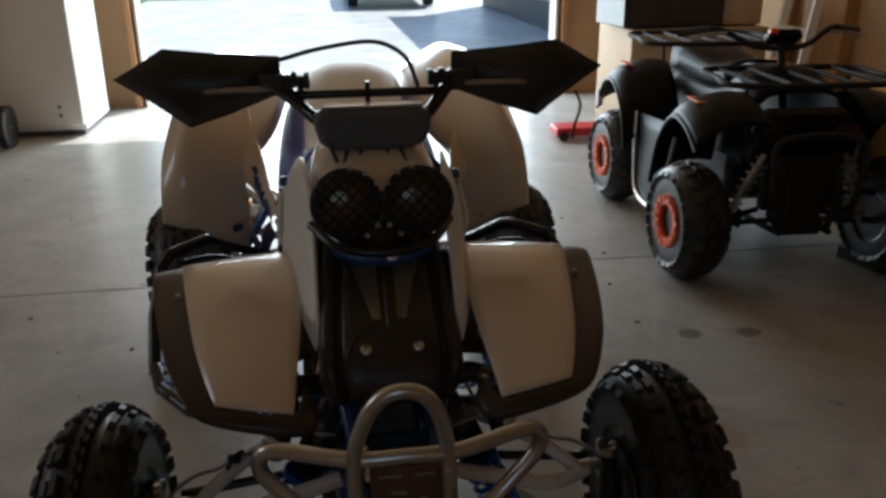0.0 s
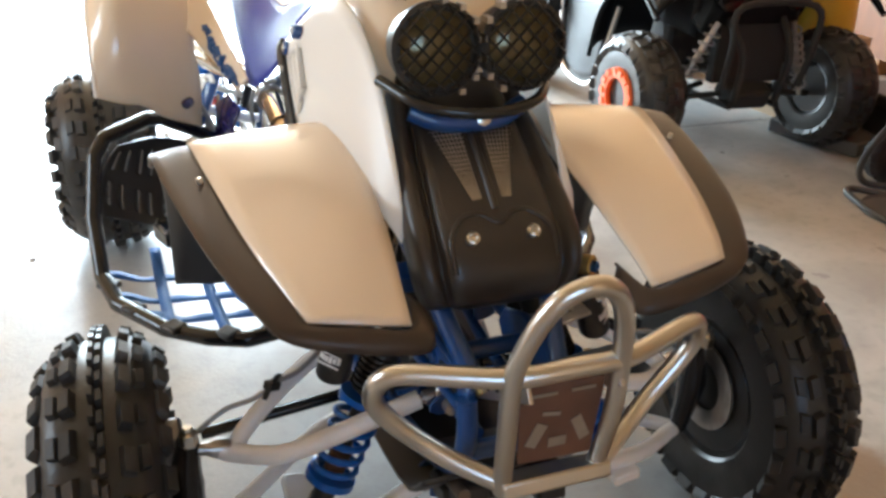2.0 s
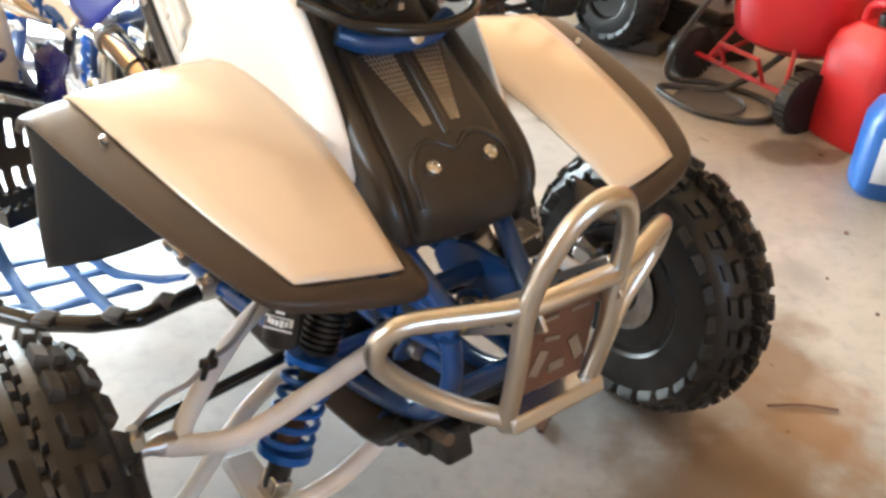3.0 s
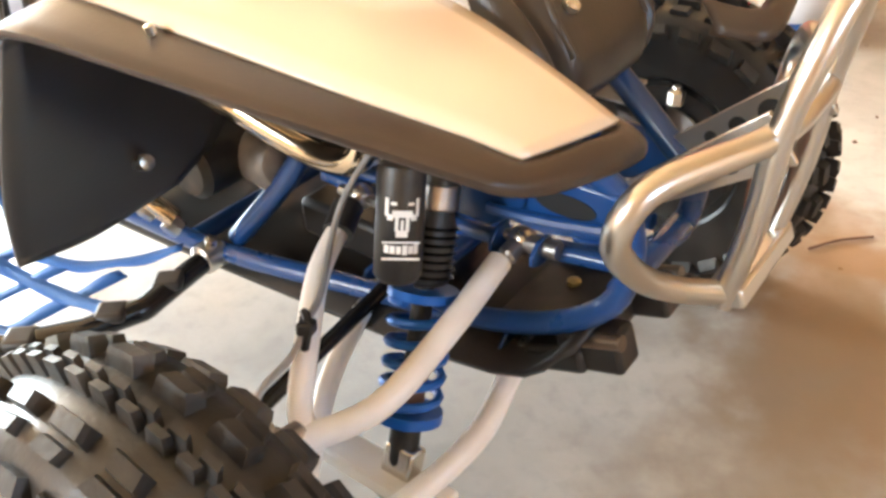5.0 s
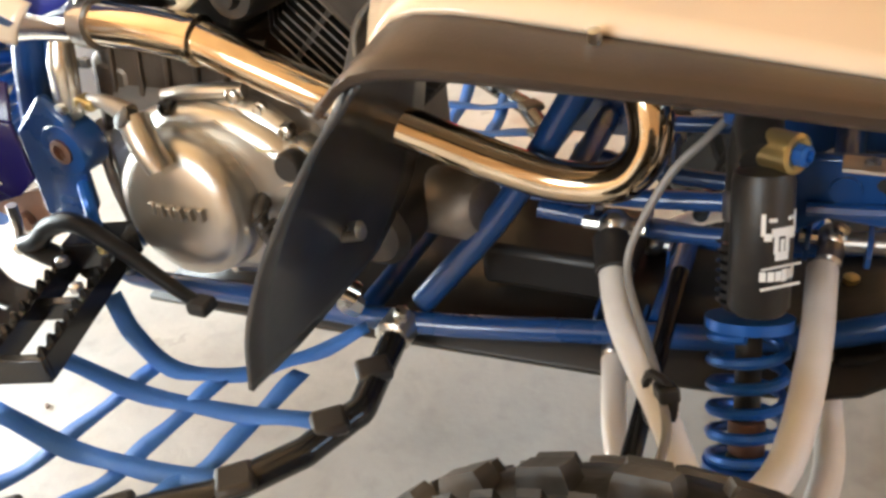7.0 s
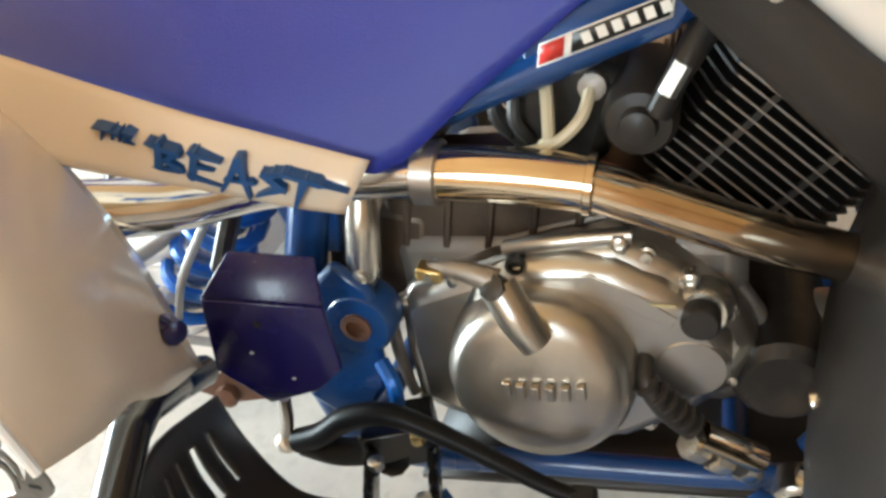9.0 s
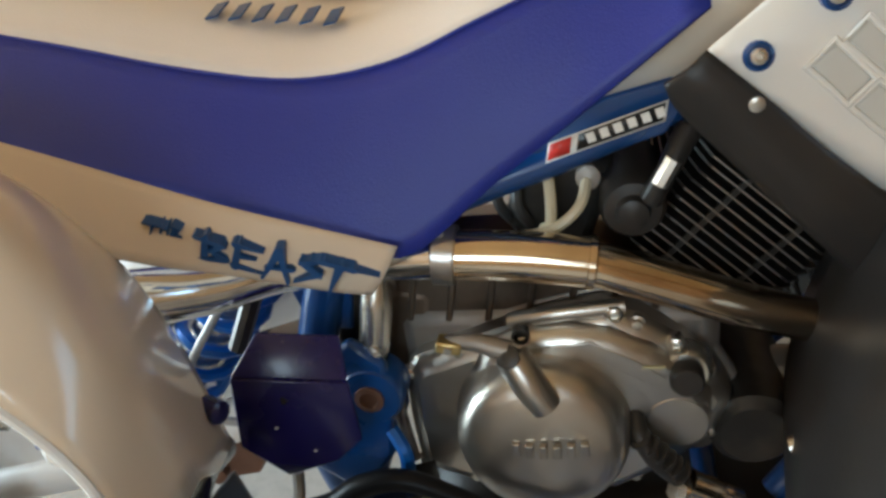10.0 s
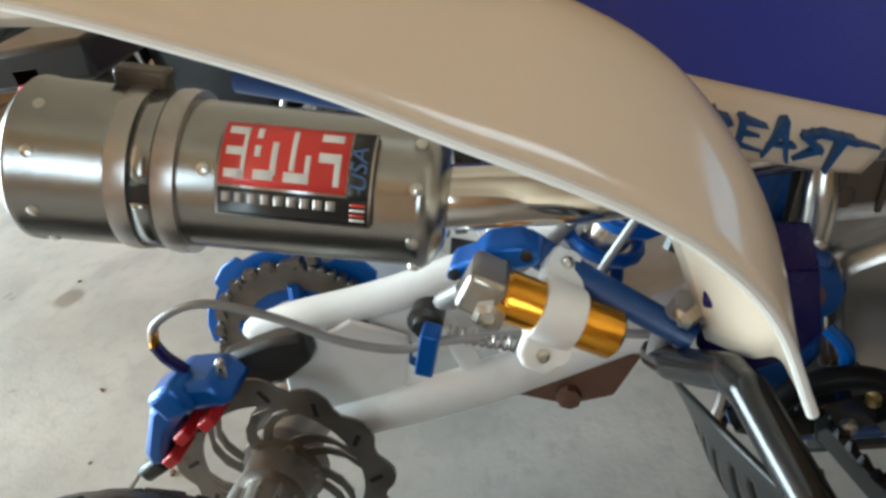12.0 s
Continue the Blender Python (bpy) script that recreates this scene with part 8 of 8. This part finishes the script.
def nerf(s):
    def q(*p):
        return fx(p, s)

    course = [(-0.165, 0.385, 0.272), (-0.30, 0.364, 0.270), (-0.37, 0.390, 0.270), (-0.447, 0.446, 0.270), (-0.530, 0.555, 0.275), (-0.556, 0.640, 0.295), (-0.562, 0.735, 0.385), (-0.545, 0.815, 0.492),
              (-0.520, 0.838, 0.525), (-0.430, 0.868, 0.550), (-0.400, 0.880, 0.545), (-0.320, 0.922, 0.492), (-0.262, 0.938, 0.460)]
    rounded = []
    for a, b in zip(course, course[1:]):
        rounded += [V(*a), V(*a) * 0.8 + V(*b) * 0.2, V(*a) * 0.2 + V(*b) * 0.8]
    nb = part("nerf_bar", Geo().tube([q(*p) for p in rounded + [V(*course[-1])]], 0.0160, 14, 3), BLACK_PAINT, quad, "black tubular nerf bar")
    part("end_plug", Geo().lathe(q(-0.262, 0.938, 0.460), q(0.75, 0.2, -0.4), [(0.0135, -0.004), (0.0135, 0.003), (0.009, 0.006), (0.001, 0.006)], 14), BLACK_PLASTIC, nb)
    part("fender_stay", Geo().tube([q(-0.285, 0.936, 0.478), q(-0.300, 0.925, 0.520), q(-0.318, 0.905, 0.560)], 0.011, 10), GREY_HOSE, nb)
    part("stay_bolt", Geo().lathe(q(-0.322, 0.905, 0.548), q(-0.7, 0.6, 0), [(0.011, -0.012), (0.011, 0.010), (0.005, 0.014)], 6), BOLT, nb)
    part("bar_clamp", Geo().lathe(q(-0.172, 0.385, 0.272), q(-1, 0, 0), [(0.016, -0.02), (0.022, -0.016), (0.022, 0.016), (0.016, 0.02)], 14), BOLT, nb)
    part("clamp_bolt", Geo().lathe(q(-0.172, 0.378, 0.292), (0, -0.3, 1), [(0.009, -0.01), (0.009, 0.012), (0.004, 0.014)], 6), BOLT, nb)
    # webbing
    def strap(name, pts, w):
        p = spline(pts, 6)
        g = Geo()
        for i in range(len(p)):
            t = p[min(i + 1, len(p) - 1)] - p[max(i - 1, 0)]
            side_ = np.cross(t, V(0, 0, 1))
            side_ /= np.linalg.norm(side_) + 1e-9
            g.v += [tuple(q(*(p[i] + side_ * w / 2 + V(0, 0, 0.003 * math.sin(i * 0.9))))), tuple(q(*(p[i] - side_ * w / 2)))]
        g.f = [(2 * i, 2 * i + 1, 2 * i + 3, 2 * i + 2) for i in range(len(p) - 1)]
        part(name, g, STRAP_BLUE, nb, "blue nylon net strap", solid=0.002)

    for (x0, y0), (x1, y1) in (((-0.262, 0.465), (-0.475, 0.49)), ((-0.300, 0.550), (-0.530, 0.58)), ((-0.300, 0.640), (-0.552, 0.68))):
        strap("net_strap", [(x0, y0, 0.262), (x0 * 0.65 + x1 * 0.35, y0 * 0.65 + y1 * 0.35, 0.262), (x0 * 0.3 + x1 * 0.7, y0 * 0.3 + y1 * 0.7, 0.262), (x1, y1, 0.282)], 0.023)
    for (x0, y0), (x1, y1) in (((-0.36, 0.735), (-0.335, 0.385)), ((-0.45, 0.735), (-0.435, 0.44))):
        strap("net_strap", [(x0, y0, 0.30), (x0 * 0.65 + x1 * 0.35, y0 * 0.65 + y1 * 0.35, 0.265), (x0 * 0.3 + x1 * 0.7, y0 * 0.3 + y1 * 0.7, 0.266), (x1, y1, 0.280)], 0.023)
    strap("net_strap", [(-0.275, 0.712, 0.330), (-0.290, 0.680, 0.290), (-0.306, 0.615, 0.266), (-0.290, 0.540, 0.262), (-0.248, 0.468, 0.272), (-0.198, 0.408, 0.290)], 0.023)
    for p in ((-0.335, 0.380, 0.28), (-0.43, 0.43, 0.28), (-0.50, 0.52, 0.28), (-0.545, 0.62, 0.285), (-0.25, 0.374, 0.28)):
        part("strap_loop", Geo().box(q(*p), (0.038, 0.040, 0.014), (0, 0, 40 * s)), BLACK_PLASTIC, nb, bevel=0.006)
    # foot peg
    def peg_geo(g):
        return g if s > 0 else g.mirrored()

    def pp(u, v, z):
        return (-0.195 - 0.938 * u + 0.347 * v, 0.773 - 0.347 * u - 0.938 * v, z)

    turn = (0, 0, 20.3)
    pegs = part("foot_peg", peg_geo(Geo().box(pp(0.03, 0, 0.356), (0.05, 0.075, 0.045), turn)), BLACK_PAINT, quad, "black serrated foot peg", bevel=0.002)
    for u, v, zz, size_ in ((0.14, -0.031, 0.352, (0.22, 0.010, 0.032)), (0.14, 0.031, 0.352, (0.22, 0.010, 0.032)), (0.25, 0, 0.352, (0.012, 0.07, 0.032)), (0.14, 0, 0.346, (0.014, 0.06, 0.024))):
        part("peg_bar", peg_geo(Geo().box(pp(u, v, zz), size_, turn)), BLACK_PAINT, pegs, bevel=0.002)
    for i in range(10):
        for v in (-0.031, 0.031):
            part("tooth", peg_geo(Geo().box(pp(0.065 + i * 0.020, v, 0.372), (0.010, 0.010, 0.010), turn, taper=0.4)), BLACK_PAINT, pegs)
    for u, v in ((0.03, 0.0), (0.06, 0.02), (0.085, -0.022), (0.14, 0.022)):
        part("peg_bolt", peg_geo(Geo().lathe(pp(u, v, 0.374), (0, 0, 1), [(0.008, -0.004), (0.008, 0.004), (0.004, 0.006)], 8)), BRASS if u < 0.08 else BOLT, pegs)
    part("peg_bracket", Geo().tube([q(-0.16, 0.80, 0.28), q(-0.20, 0.78, 0.32), q(-0.25, 0.765, 0.345)], 0.018, 10), BLACK_PAINT, quad)
    # slotted heel guard
    rows = [[q(-0.30, 0.79, 0.335), q(-0.42, 0.79, 0.325), q(-0.548, 0.775, 0.370)], [q(-0.30, 0.85, 0.345), q(-0.42, 0.84, 0.355), q(-0.545, 0.805, 0.430)],
            [q(-0.285, 0.90, 0.390), q(-0.41, 0.885, 0.425), q(-0.525, 0.820, 0.475)], [q(-0.275, 0.925, 0.440), q(-0.40, 0.893, 0.496), q(-0.495, 0.846, 0.504)]]

    def slot(u, v):
        k = int(u * 36)
        return k % 4 == 1 and (0.12 < v < 0.40 or 0.56 < v < 0.84) and 0.05 < u < 0.95

    part("heel_guard", Geo().sheet(rows, 12, 20, skip=slot), BLACK_PLASTIC, quad, "black slotted heel guard", solid=0.005)


nerf(1)
nerf(-1)
